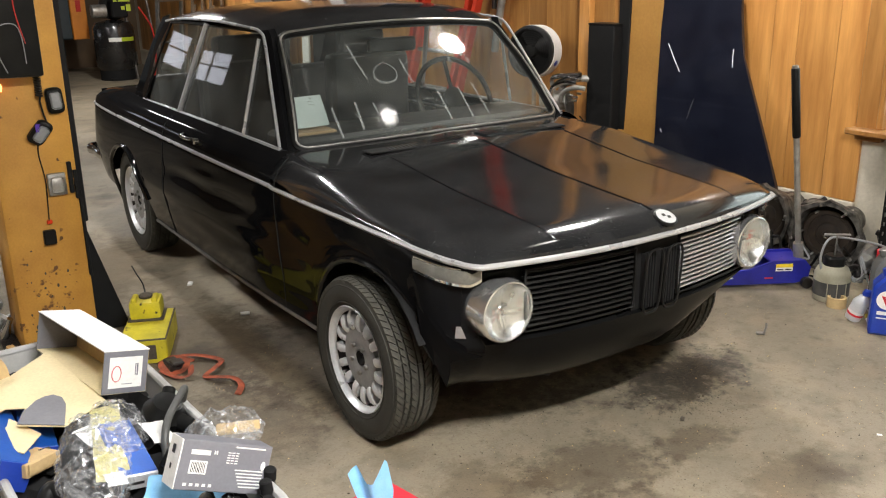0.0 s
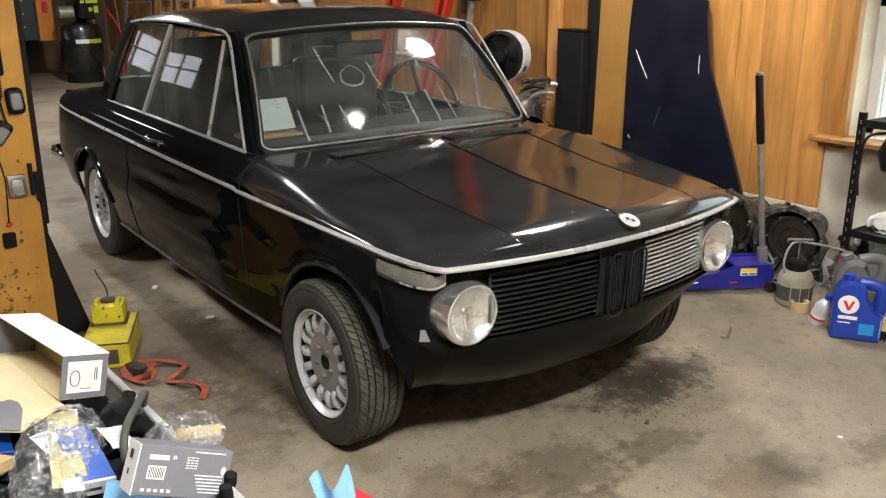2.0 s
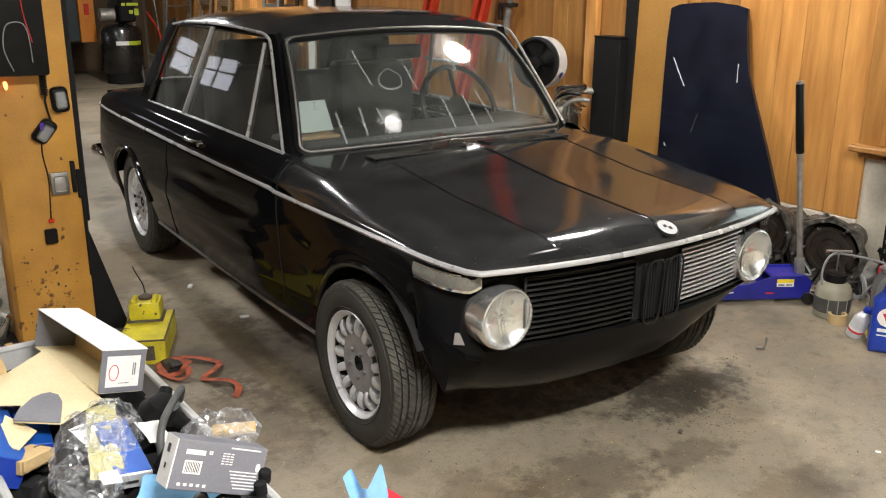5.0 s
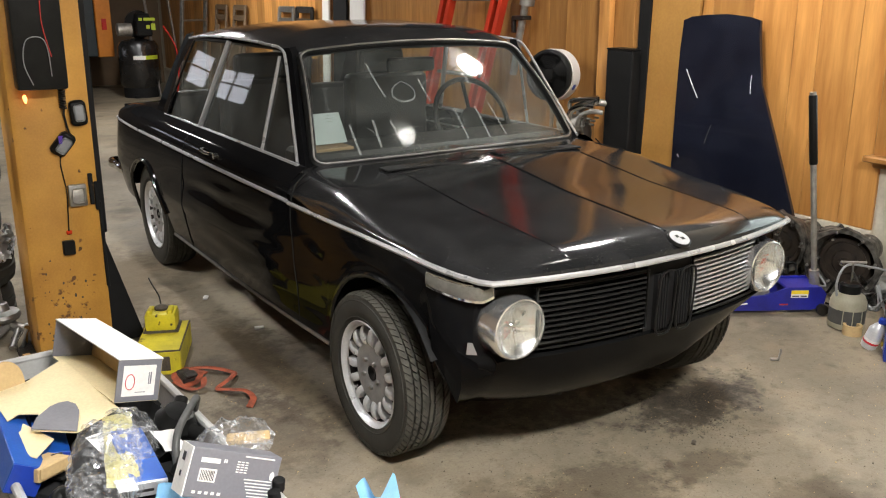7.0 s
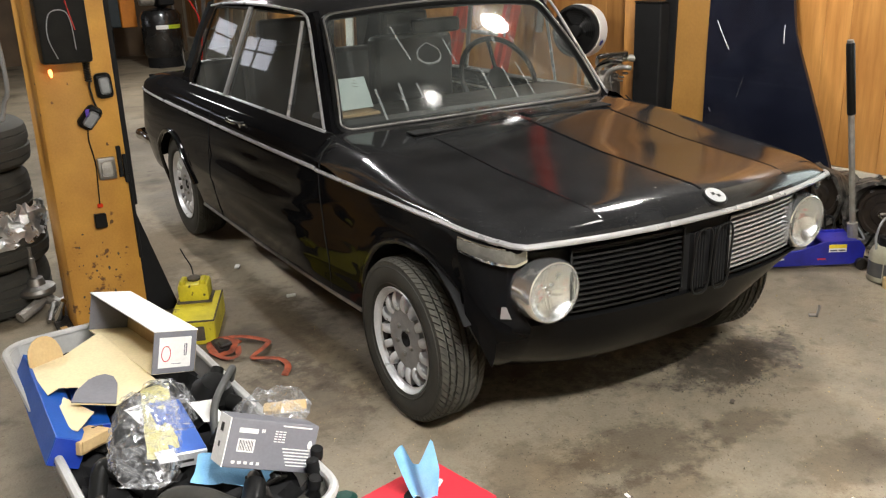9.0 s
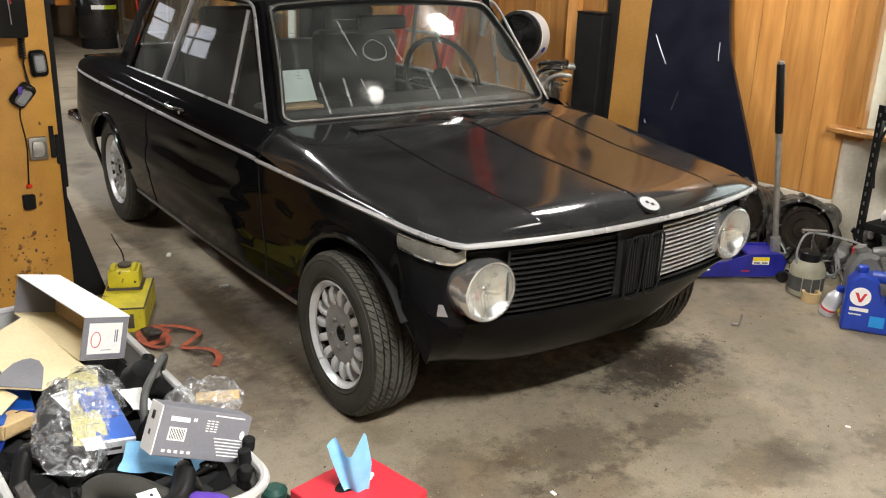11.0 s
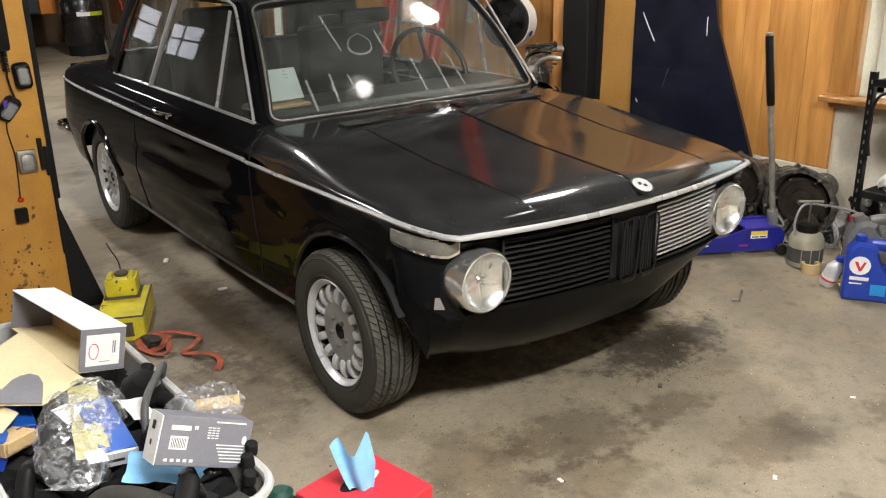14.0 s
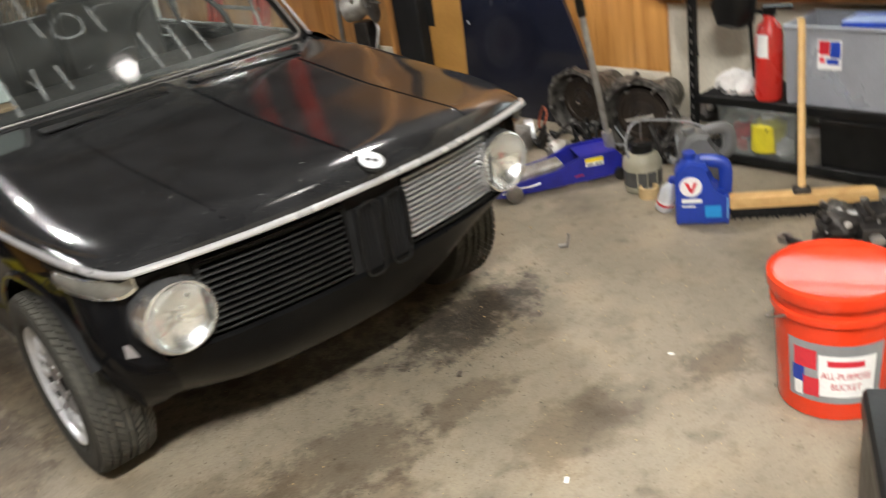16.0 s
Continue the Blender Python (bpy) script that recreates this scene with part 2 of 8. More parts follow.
DUSTY = pbr("dusty_black_paint", (0.008, 0.0081, 0.0084), (0.021, 0.021, 0.0214), rough=0.11, scale=9, bump=0.0015, bscale=260, coat=0.0, rvar=0.04, spec=0.5)
specks(DUSTY, 230.0, 0.69, (0.11, 0.106, 0.10))
specks(DUSTY, 70.0, 0.735, (0.16, 0.16, 0.15))
TRIM = pbr("brushed_trim", (0.50, 0.50, 0.50), (0.44, 0.44, 0.44), rough=0.30, metal=0.5, scale=6, bump=0.0)
CHROME = pbr("chrome", (0.78, 0.78, 0.76), (0.55, 0.55, 0.53), rough=0.1, metal=1.0, scale=25, bump=0.01, rvar=0.06)
ALLOY = pbr("silver_alloy", (0.70, 0.71, 0.72), (0.58, 0.59, 0.60), rough=0.32, metal=0.42, scale=20, bump=0.02)
HOUSING = pbr("oily_bell_housing", (0.17, 0.16, 0.14), (0.025, 0.023, 0.020), rough=0.48, metal=0.5, scale=24, bump=0.25, contrast=0.15)
RUSTY = pbr("rusty_brown_steel", (0.060, 0.044, 0.031), (0.022, 0.018, 0.015), rough=0.5, metal=0.3, scale=16, bump=0.15)
STEEL = pbr("dull_steel", (0.36, 0.35, 0.33), (0.2, 0.19, 0.17), rough=0.42, metal=0.9, scale=18, bump=0.06)
DARK_STEEL = pbr("oily_dark_steel", (0.055, 0.05, 0.045), (0.025, 0.022, 0.02), rough=0.42, metal=0.6, scale=22, bump=0.2)
CAST = pbr("cast_aluminium", (0.46, 0.45, 0.42), (0.20, 0.18, 0.15), rough=0.45, metal=0.6, scale=16, bump=0.25)
RUBBER = pbr("tyre_rubber", (0.032, 0.031, 0.026), (0.050, 0.048, 0.040), rough=0.75, scale=14, bump=0.1, spec=0.3)
TREAD = pbr("worn_tread_rubber", (0.075, 0.072, 0.058), (0.042, 0.040, 0.033), rough=0.8, scale=30, bump=0.1, spec=0.3)
BLACK_PLASTIC = pbr("black_plastic", (0.006, 0.006, 0.006), (0.011, 0.011, 0.010), rough=0.38, scale=20, bump=0.05, spec=0.2)
BLACK_MATT = pbr("matt_black", (0.007, 0.007, 0.007), (0.012, 0.012, 0.012), rough=0.7, scale=20, spec=0.2)
NAVY = pbr("navy_panel_paint", (0.005, 0.006, 0.012), (0.009, 0.011, 0.021), rough=0.22, scale=5, bump=0.01, coat=0.5)
LIFT_YELLOW = pbr("worn_yellow_enamel", (0.56, 0.29, 0.055), (0.40, 0.19, 0.035), rough=0.42, scale=6, bump=0.06, contrast=0.22)
specks(LIFT_YELLOW, 28.0, 0.70, (0.10, 0.045, 0.015))
YELLOW = pbr("bright_yellow_steel", (0.70, 0.60, 0.03), (0.42, 0.35, 0.03), rough=0.42, scale=10, bump=0.10, contrast=0.25)
specks(YELLOW, 24.0, 0.66, (0.03, 0.026, 0.018))
RED = pbr("red_card", (0.62, 0.03, 0.045), (0.55, 0.025, 0.04), rough=0.42, scale=8, bump=0.02)
RED_PAINT = pbr("red_enamel", (0.55, 0.03, 0.02), (0.42, 0.02, 0.015), rough=0.3, scale=8, bump=0.02, coat=0.3)
LADDER_RED = pbr("red_fibreglass", (0.62, 0.05, 0.02), (0.5, 0.04, 0.02), rough=0.4, scale=9)
ORANGE = pbr("orange_plastic", (0.72, 0.050, 0.014), (0.60, 0.040, 0.012), rough=0.15, scale=6, bump=0.12, bscale=22, rvar=0.06)
STRAP = pbr("orange_webbing", (0.42, 0.085, 0.03), (0.12, 0.035, 0.02), rough=0.8, scale=30, bump=0.3, bscale=400)
BLUE = pbr("blue_plastic", (0.015, 0.05, 0.36), (0.012, 0.035, 0.26), rough=0.34, scale=7, bump=0.02)
BLUE_CARD = pbr("blue_card", (0.01, 0.09, 0.42), (0.008, 0.07, 0.33), rough=0.4, scale=8)
JACK_BLUE = pbr("jack_blue_enamel", (0.02, 0.025, 0.30), (0.012, 0.014, 0.18), rough=0.32, scale=12, bump=0.04, coat=0.3)
PALE_BLUE = pbr("blue_shop_towel", (0.25, 0.52, 0.78), (0.18, 0.42, 0.68), rough=0.85, scale=30, bump=0.25, bscale=300)
CARD = pbr("brown_card", (0.55, 0.40, 0.20), (0.46, 0.32, 0.15), rough=0.75, scale=10, bump=0.06)
CREAM = pbr("cream_card", (0.78, 0.66, 0.40), (0.70, 0.58, 0.34), rough=0.65, scale=6, bump=0.03)
WHITE = pbr("white_card", (0.82, 0.81, 0.78), (0.74, 0.73, 0.70), rough=0.5, scale=8, bump=0.02)
GREY_CARD = pbr("grey_card", (0.20, 0.20, 0.22), (0.165, 0.165, 0.185), rough=0.45, scale=8, bump=0.02)
INK = pbr("black_ink", (0.02, 0.02, 0.02), rough=0.5, scale=30)
BIN = pbr("cloudy_plastic", (0.72, 0.72, 0.70), (0.55, 0.54, 0.51), rough=0.35, scale=8, trans=0.35, bump=0.04)
GREY_PLASTIC = pbr("grey_plastic", (0.30, 0.31, 0.31), (0.2, 0.2, 0.2), rough=0.4, scale=9, bump=0.05)
DARK_GREY = pbr("dark_grey_rubber", (0.085, 0.085, 0.080), (0.05, 0.05, 0.047), rough=0.5, scale=14, bump=0.04)
PRINT_CREAM = pbr("yellow_printed_insert", (0.62, 0.55, 0.16), (0.55, 0.52, 0.30), rough=0.5, scale=16, bump=0.05)
SMOKE = pbr("smoky_grey_plastic", (0.17, 0.17, 0.165), (0.11, 0.11, 0.105), rough=0.3, scale=8, bump=0.03)
FILM = clear_film("crinkled_clear_bag", (0.93, 0.94, 0.95))
PURPLE = pbr("purple_cloth", (0.09, 0.035, 0.33), rough=0.7, scale=10, bump=0.2)
PALE_WOOD = pbr("pale_timber", (0.62, 0.40, 0.16), (0.5, 0.3, 0.11), rough=0.6, scale=6, stretch=(1, 6, 6), bump=0.1)
SKIN_VINYL = pbr("dark_vinyl", (0.012, 0.012, 0.012), (0.022, 0.021, 0.020), rough=0.55, scale=18, bump=0.2)
TAN = pbr("tan_dash", (0.28, 0.19, 0.10), rough=0.6, scale=12)
CHALK = pbr("chalk_marker", (0.50, 0.53, 0.51), (0.28, 0.30, 0.29), rough=0.9, scale=60, alpha=0.22)
GREASE = pbr("greasy_grime", (0.05, 0.04, 0.03), (0.10, 0.08, 0.055), rough=0.7, scale=40, bump=0.5)
GLASS = pane_glass("windscreen_glass", (0.74, 0.79, 0.76), 0.060, 0.06)
SIDE_GLASS = pane_glass("side_glass", (0.80, 0.84, 0.82), 0.055)
LENS = pane_glass("headlamp_glass", (0.99, 0.99, 0.985), 0.11, 0.04, 30)
CLEAR = pane_glass("clear_tote", (0.80, 0.81, 0.82), 0.22, 0.10, 5)
BEZEL = pbr("dull_chrome_bezel", (0.80, 0.80, 0.79), (0.70, 0.70, 0.69), rough=0.20, metal=0.93, scale=8, bump=0.02)
REFLECTOR = pbr("lamp_reflector", (0.80, 0.80, 0.79), (0.68, 0.68, 0.67), rough=0.24, metal=1.0, scale=18, bump=0.02)
GRILLE_SILVER = pbr("bare_grille_metal", (0.46, 0.46, 0.46), (0.32, 0.32, 0.32), rough=0.38, metal=0.7, scale=25, bump=0.03)
SIGNAL_LENS = pbr("signal_lens", (0.15, 0.147, 0.128), (0.085, 0.083, 0.071), rough=0.12, scale=25, coat=0.6, bump=0.15, bscale=180)
PAPER_GREY = pbr("greenish_paper", (0.36, 0.40, 0.39), (0.30, 0.34, 0.33), rough=0.8, scale=6)
DISC_GREY = pbr("wheel_centre_grey", (0.34, 0.34, 0.34), (0.26, 0.26, 0.26), rough=0.42, metal=0.4, scale=20, bump=0.02)

# ---- building helpers ----
def mesh_object(name, bm, material, smooth=35):
    bmesh.ops.recalc_face_normals(bm, faces=bm.faces)
    me = bpy.data.meshes.new(name)
    bm.to_mesh(me)
    bm.free()
    for m in material if isinstance(material, (list, tuple)) else [material]:
        me.materials.append(m)
    if smooth:
        me.shade_smooth()
        me.set_sharp_from_angle(angle=radians(smooth))
    return new(name, me)


def part(name, bm, material, parent, label="", smooth=35):
    ob = mesh_object(name, bm, material, smooth)
    ob.parent = parent
    return tagged(ob, label)


def thing(name, label, category, m=None, group="", kind=""):
    ob = new(name)
    ob.empty_display_size = 0.1
    if m is not None:
        ob.matrix_basis = m
    return tagged(ob, label, category, group, kind)


def solid(name, bm, material, label, category, m=None, group="", kind="", smooth=35):
    """A thing of one mesh."""
    ob = mesh_object(name, bm, material, smooth)
    if m is not None:
        ob.matrix_basis = m
    return tagged(ob, label, category, group, kind)


def B():
    return bmesh.new()


def box(bm, c, s, bevel=0.0, m=None, seg=1):
    """A box with centre c and size s, its edges rounded."""
    r = bmesh.ops.create_cube(bm, size=1)
    vs = r["verts"]
    bmesh.ops.transform(bm, matrix=Matrix.Translation(c) @ Matrix.Diagonal((*s, 1)), verts=vs)
    if bevel:
        es = list({e for v in vs for e in v.link_edges})
        out = bmesh.ops.bevel(bm, geom=es, offset=bevel, segments=seg, affect="EDGES", profile=0.6)
        vs = list({v for f in out["faces"] for v in f.verts} | {v for v in vs if v.is_valid})
    if m is not None:
        bmesh.ops.transform(bm, matrix=m, verts=vs)
    return bm


def grid(bm, rows, close_u=False, close_v=False, mat=0):
    """A sheet through rows of points."""
    vv = [[bm.verts.new(p) for p in r] for r in rows]
    nr, nc = len(vv), len(vv[0])
    for i in range(nr if close_u else nr - 1):
        for j in range(nc if close_v else nc - 1):
            a, b, c, d = vv[i][j], vv[(i + 1) % nr][j], vv[(i + 1) % nr][(j + 1) % nc], vv[i][(j + 1) % nc]
            if len({a, b, c, d}) == 4:
                f = bm.faces.new((a, b, c, d))
                f.material_index = mat
    return vv


def lathe(bm, profile, m=None, n=32, caps=True):
    """Turns (radius, height) pairs about z."""
    rings = []
    for r, z in profile:
        rings.append([Vector((r * math.cos(k * math.tau / n), r * math.sin(k * math.tau / n), z)) for k in range(n)])
    if m is not None:
        rings = [[m @ p for p in ring] for ring in rings]
    vv = grid(bm, rings, close_v=True)
    if caps:
        for ring in (vv[0], vv[-1]):
            bm.faces.new(ring)
    return bm


def tube(bm, pts, r, n=8, closed=False, flat=1.0, caps=True):
    """A round bar along a line of points; flat squashes it."""
    pts = [Vector(p) for p in pts]
    rings, up = [], Vector((0, 0, 1))
    count = len(pts)
    last = None
    for i, p in enumerate(pts):
        a, b = pts[i - 1] if i or closed else p, pts[(i + 1) % count] if i < count - 1 or closed else p
        t = (b - a).normalized() if (b - a).length > 1e-9 else Vector((0, 0, 1))
        side = t.cross(last if last is not None else (up if abs(t.z) < 0.95 else Vector((1, 0, 0))))
        if last is not None:
            nrm = (last - t * last.dot(t)).normalized()
            side = t.cross(nrm)
        side.normalize()
        nrm = side.cross(t).normalized()
        last = nrm
        rr = r[i] if isinstance(r, (list, tuple)) else r
        rings.append([p + side * rr * math.cos(k * math.tau / n) + nrm * rr * flat * math.sin(k * math.tau / n) for k in range(n)])
    vv = grid(bm, rings, close_u=closed, close_v=True)
    if caps and not closed:
        bm.faces.new(vv[0])
        bm.faces.new(vv[-1])
    return bm


def smooth_line(pts, n=6, closed=False):
    """Catmull-Rom through the points."""
    P = [Vector(p) for p in pts]
    out, c = [], len(P)
    for i in range(c if closed else c - 1):
        p0 = P[i - 1] if i or closed else P[0]
        p1, p2 = P[i], P[(i + 1) % c]
        p3 = P[(i + 2) % c] if i + 2 < c or closed else P[-1]
        for k in range(n):
            t = k / n
            out.append(0.5 * ((2 * p1) + (p2 - p0) * t + (2 * p0 - 5 * p1 + 4 * p2 - p3) * t * t + (3 * p1 - p0 - 3 * p2 + p3) * t ** 3))
    if not closed:
        out.append(P[-1])
    return out


def curve_at(table, x):
    """Straight interpolation in a table of pairs."""
    return float(np.interp(x, [a for a, b in table], [b for a, b in table]))


def extrude(bm, outline, depth, m=None, bevel=0.0, mat=0):
    """A plate: outline of (x, y) pairs, thickened along z from 0 to depth."""
    lo = [bm.verts.new((x, y, 0)) for x, y in outline]
    hi = [bm.verts.new((x, y, depth)) for x, y in outline]
    fs = [bm.faces.new(lo[::-1]), bm.faces.new(hi)]
    k = len(outline)
    for i in range(k):
        fs.append(bm.faces.new((lo[i], lo[(i + 1) % k], hi[(i + 1) % k], hi[i])))
    for f in fs:
        f.material_index = mat
    if bevel:
        es = [e for e in fs[0].edges] + [e for e in fs[1].edges]
        bmesh.ops.bevel(bm, geom=es, offset=bevel, segments=1, affect="EDGES")
    if m is not None:
        bmesh.ops.transform(bm, matrix=m, verts=bm.verts)
    return bm


def sheet_bars(bm, m, bars, lift=0.0012):
    """Flat printed bars (x, y, w, h) on the plane z = 0 of m."""
    for x, y, w, h in bars:
        vs = [bm.verts.new(m @ Vector((x + a * w, y + b * h, lift))) for a, b in ((0, 0), (1, 0), (1, 1), (0, 1))]
        bm.faces.new(vs)
    return bm


def text_mesh(words, size, m, extrude_by=0.0006):
    cu = bpy.data.curves.new("text", "FONT")
    cu.body, cu.size, cu.extrude, cu.align_x, cu.align_y = words, size, extrude_by, "CENTER", "CENTER"
    cu.resolution_u = 3
    ob = bpy.data.objects.new("text", cu)
    bm = bmesh.new()
    me = bpy.data.meshes.new_from_object(ob)
    bm.from_mesh(me)
    bpy.data.objects.remove(ob)
    bpy.data.meshes.remove(me)
    bmesh.ops.transform(bm, matrix=m, verts=bm.verts)
    return bm

# ---- the room ----
WX, FAR, NEAR, LEFT, TOP = 2.30, 13.0, -4.6, -4.4, 2.95
WIN = (-1.35, 0.09, 0.66, 1.95)  # window opening: y from, y to, sill height, head height


def slab(name, c, s, material, label, category="wall"):
    return solid(name, box(B(), c, s), material, label, category, kind="structure", smooth=0)


bm = B()
grid(bm, [[(x, y, 0) for y in np.linspace(NEAR - 0.2, FAR + 0.2, 30)] for x in np.linspace(LEFT - 0.2, WX + 0.3, 16)])
solid("floor", bm, FLOOR, "worn brown concrete garage floor, oil-stained and darker by the car", "floor", kind="structure")
solid("ceiling", box(B(), ((WX + LEFT) / 2, (FAR + NEAR) / 2, TOP + 0.1), (WX - LEFT + 0.5, FAR - NEAR + 0.5, 0.2)), CEIL,
      "plain dark ceiling boards", "ceiling", kind="structure", smooth=0)
y0, y1, z0, z1 = WIN
wall_right = thing("wall_east", "garage side wall of varnished pine boards over white block", "wall", kind="structure")
bm = B()
for ya, yb, za, zb in ((NEAR, y0, 0, TOP), (y0, y1, 0, z0), (y0, y1, z1, TOP), (y1, FAR, 0, TOP)):
    box(bm, (WX + 0.12, (ya + yb) / 2, (za + zb) / 2), (0.2, yb - ya, zb - za))
part("block_wall", bm, WHITE_WALL, wall_right, "dirty cream painted block wall", smooth=0)
slab("wall_north", ((WX + LEFT) / 2, FAR + 0.1, TOP / 2), (WX - LEFT + 0.4, 0.2, TOP), DARK_WALL, "dim brown panelled end wall")
slab("wall_south", ((WX + LEFT) / 2, NEAR - 0.1, TOP / 2), (WX - LEFT + 0.4, 0.2, TOP), WHITE_WALL, "plain dirty white wall behind the viewer")
slab("wall_west", (LEFT - 0.1, (FAR + NEAR) / 2, TOP / 2), (0.2, FAR - NEAR, TOP), DARK_WALL, "dim brown side wall")

# pine boards of the side wall, each one its own piece
rnd = random.Random(4)
plank_meshes = {}
y = 0.205
k = 0
while y < FAR - 0.3:
    w = rnd.choice((0.15, 0.19, 0.235, 0.28))
    if w not in plank_meshes:
        bm = box(B(), (0, w / 2, 0), (0.018, w - 0.0018, TOP - 0.26), 0.0015)
        ob = mesh_object("plank", bm, WOOD, 0)
        plank_meshes[w] = ob.data
    else:
        ob = new("plank", plank_meshes[w])
    ob.parent = wall_right
    ob.location = (WX + 0.011, y, (TOP + 0.26) / 2)
    y += w
    k += 1
# added out of view above the pine, so the bonnet's reflection stays dark
part("unseen_dark_boards", box(B(), (WX - 0.008, 2.45, (TOP + 2.08) / 2), (0.018, 4.5, TOP - 2.08), 0.004), CEIL, wall_right, "unseen dark boards added above the pine for the bonnet to mirror", smooth=0)
solid("baseboard", box(B(), (WX + 0.008, 6.55, 0.235), (0.024, 12.7, 0.045), 0.004), WHITE_WALL, "pale strip under the pine boards", "baseboard", kind="structure")

# window with its timber surround, sill and panes
window = thing("window_1", "bright window with varnished timber surround and sill", "window", kind="structure")
bm = B()
for ya, za, sy, sz in ((y1 + 0.070, (z0 + z1) / 2 + 0.03, 0.14, z1 - z0 + 0.2), (y0 - 0.06, (z0 + z1) / 2, 0.12, z1 - z0 + 0.2), ((y0 + y1) / 2, z1 + 0.07, y1 - y0, 0.14)):
    box(bm, (WX - 0.004, ya, za), (0.05, sy, sz), 0.006)
box(bm, (WX - 0.014, y1 + 0.012, (z0 + z1) / 2), (0.05, 0.03, z1 - z0), 0.006)
part("window_frame", bm, WOOD, window, "varnished pine architrave")
part("window_sill", box(B(), (WX + 0.02, (y0 + y1) / 2 + 0.055, z0 - 0.02), (0.24, y1 - y0 + 0.20, 0.03), 0.006), WOOD, window, "pale worn timber sill")
bm = B()
for ya, za, sy, sz in ((y0 + 0.03, (z0 + z1) / 2, 0.06, z1 - z0), (y1 - 0.03, (z0 + z1) / 2, 0.06, z1 - z0), ((y0 + y1) / 2, z0 + 0.03, y1 - y0, 0.06),
                       ((y0 + y1) / 2, z1 - 0.03, y1 - y0, 0.06), ((y0 + y1) / 2, (z0 + z1) / 2, y1 - y0, 0.05)):
    box(bm, (WX + 0.17, ya, za), (0.05, sy, sz), 0.004)
part("sash", bm, WHITE, window, "white painted sash")
for za in ((z0 + (z0 + z1) / 2) / 2, (z1 + (z0 + z1) / 2) / 2):
    ob = part("pane", box(B(), (WX + 0.17, (y0 + y1) / 2, za), (0.004, y1 - y0 - 0.1, (z1 - z0) / 2 - 0.09)), SIDE_GLASS, window)
    ob.visible_shadow = False
OUTSIDE = glow("daylight_outside", (0.90, 0.96, 1.0), 3.0)
nt = OUTSIDE.node_tree
tex, rampn = nt.nodes.new("ShaderNodeTexNoise"), nt.nodes.new("ShaderNodeValToRGB")
tex.inputs["Scale"].default_value, tex.inputs["Detail"].default_value = 3.5, 8
rampn.color_ramp.elements[0].position, rampn.color_ramp.elements[0].color = 0.36, (0.42, 0.48, 0.36, 1)
rampn.color_ramp.elements[1].position, rampn.color_ramp.elements[1].color = 0.56, (0.95, 0.98, 1.0, 1)
nt.links.new(tex.outputs[0], rampn.inputs[0])
nt.links.new(rampn.outputs[0], nt.nodes["Principled BSDF"].inputs["Emission Color"])
bm = B()
grid(bm, [[(WX + 3.0, y, z) for y in (-7, 0, 6)] for z in (-0.5, 2, 5)])
solid("backdrop", bm, OUTSIDE, "bright overcast daylight and pale trees outside", "backdrop", kind="structure")

# bright windows of the dim end, which the car's side glass mirrors
FAR_DAY = glow("far_daylight", (0.88, 0.90, 1.0), 2.2)
for i, (m, wide, tall) in enumerate(((pose(-3.98, FAR - 0.02, 1.88), 0.72, 0.56), (pose(LEFT + 0.02, 11.75, 1.76, 0, 0, 90), 1.55, 0.50))):
    far = thing("window_%d" % (i + 2), "bright bare window high in the dim end of the garage", "window", m, kind="structure")
    part("pane", box(B(), (0, 0, 0), (wide, 0.01, tall)), FAR_DAY, far)
    bm = B()
    for cx, cz, sx, sz in ((0, tall / 2 + 0.03, wide + 0.12, 0.06), (0, -tall / 2 - 0.03, wide + 0.12, 0.06), (-wide / 2 - 0.03, 0, 0.06, tall), (wide / 2 + 0.03, 0, 0.06, tall), (0.0, 0, 0.05, tall), (0, 0.02, wide, 0.03)):
        box(bm, (cx, 0, cz), (sx, 0.06, sz), 0.004)
    part("window_frame", bm, DARK_WALL, far)

# ceiling fixtures
for at, turn, watts, long in LAMPS:
    fx = thing("ceiling_light", "grey twin-tube fluorescent ceiling fitting, out of view", "ceiling light", pose(*at, 0, 0, turn), group="ceiling lights")
    part("frame", box(B(), (0, 0, 0.03), (long + 0.08, 0.13, 0.08), 0.01), GREY_PLASTIC, fx)
    for off in (-0.035, 0.035):
        part("tube", lathe(B(), [(0.012, -long / 2), (0.013, long / 2)], pose(0, off, -0.045, 0, 90, 0), 12), glow("lit_tube", (1.0, 0.95, 0.85), 6.0), fx)
    part("hanger", box(B(), (0, 0, 0.125), (0.05, 0.05, 0.1)), STEEL, fx)
for at, r, watts in BULBS:
    fx = thing("shop_lamp", "round white shop lamp hanging from the ceiling", "ceiling light", pose(*at), group="shop lamps")
    part("shade", lathe(B(), [(r + 0.012, -0.004), (r + 0.01, 0.02), (0.05, 0.09), (0.03, 0.13), (0.0, 0.13)], None, 32, caps=False), WHITE, fx)
    part("cord", tube(B(), [(0, 0, 0.12), (0, 0, TOP - at[2] + 0.005)], 0.005, 6), BLACK_PLASTIC, fx)

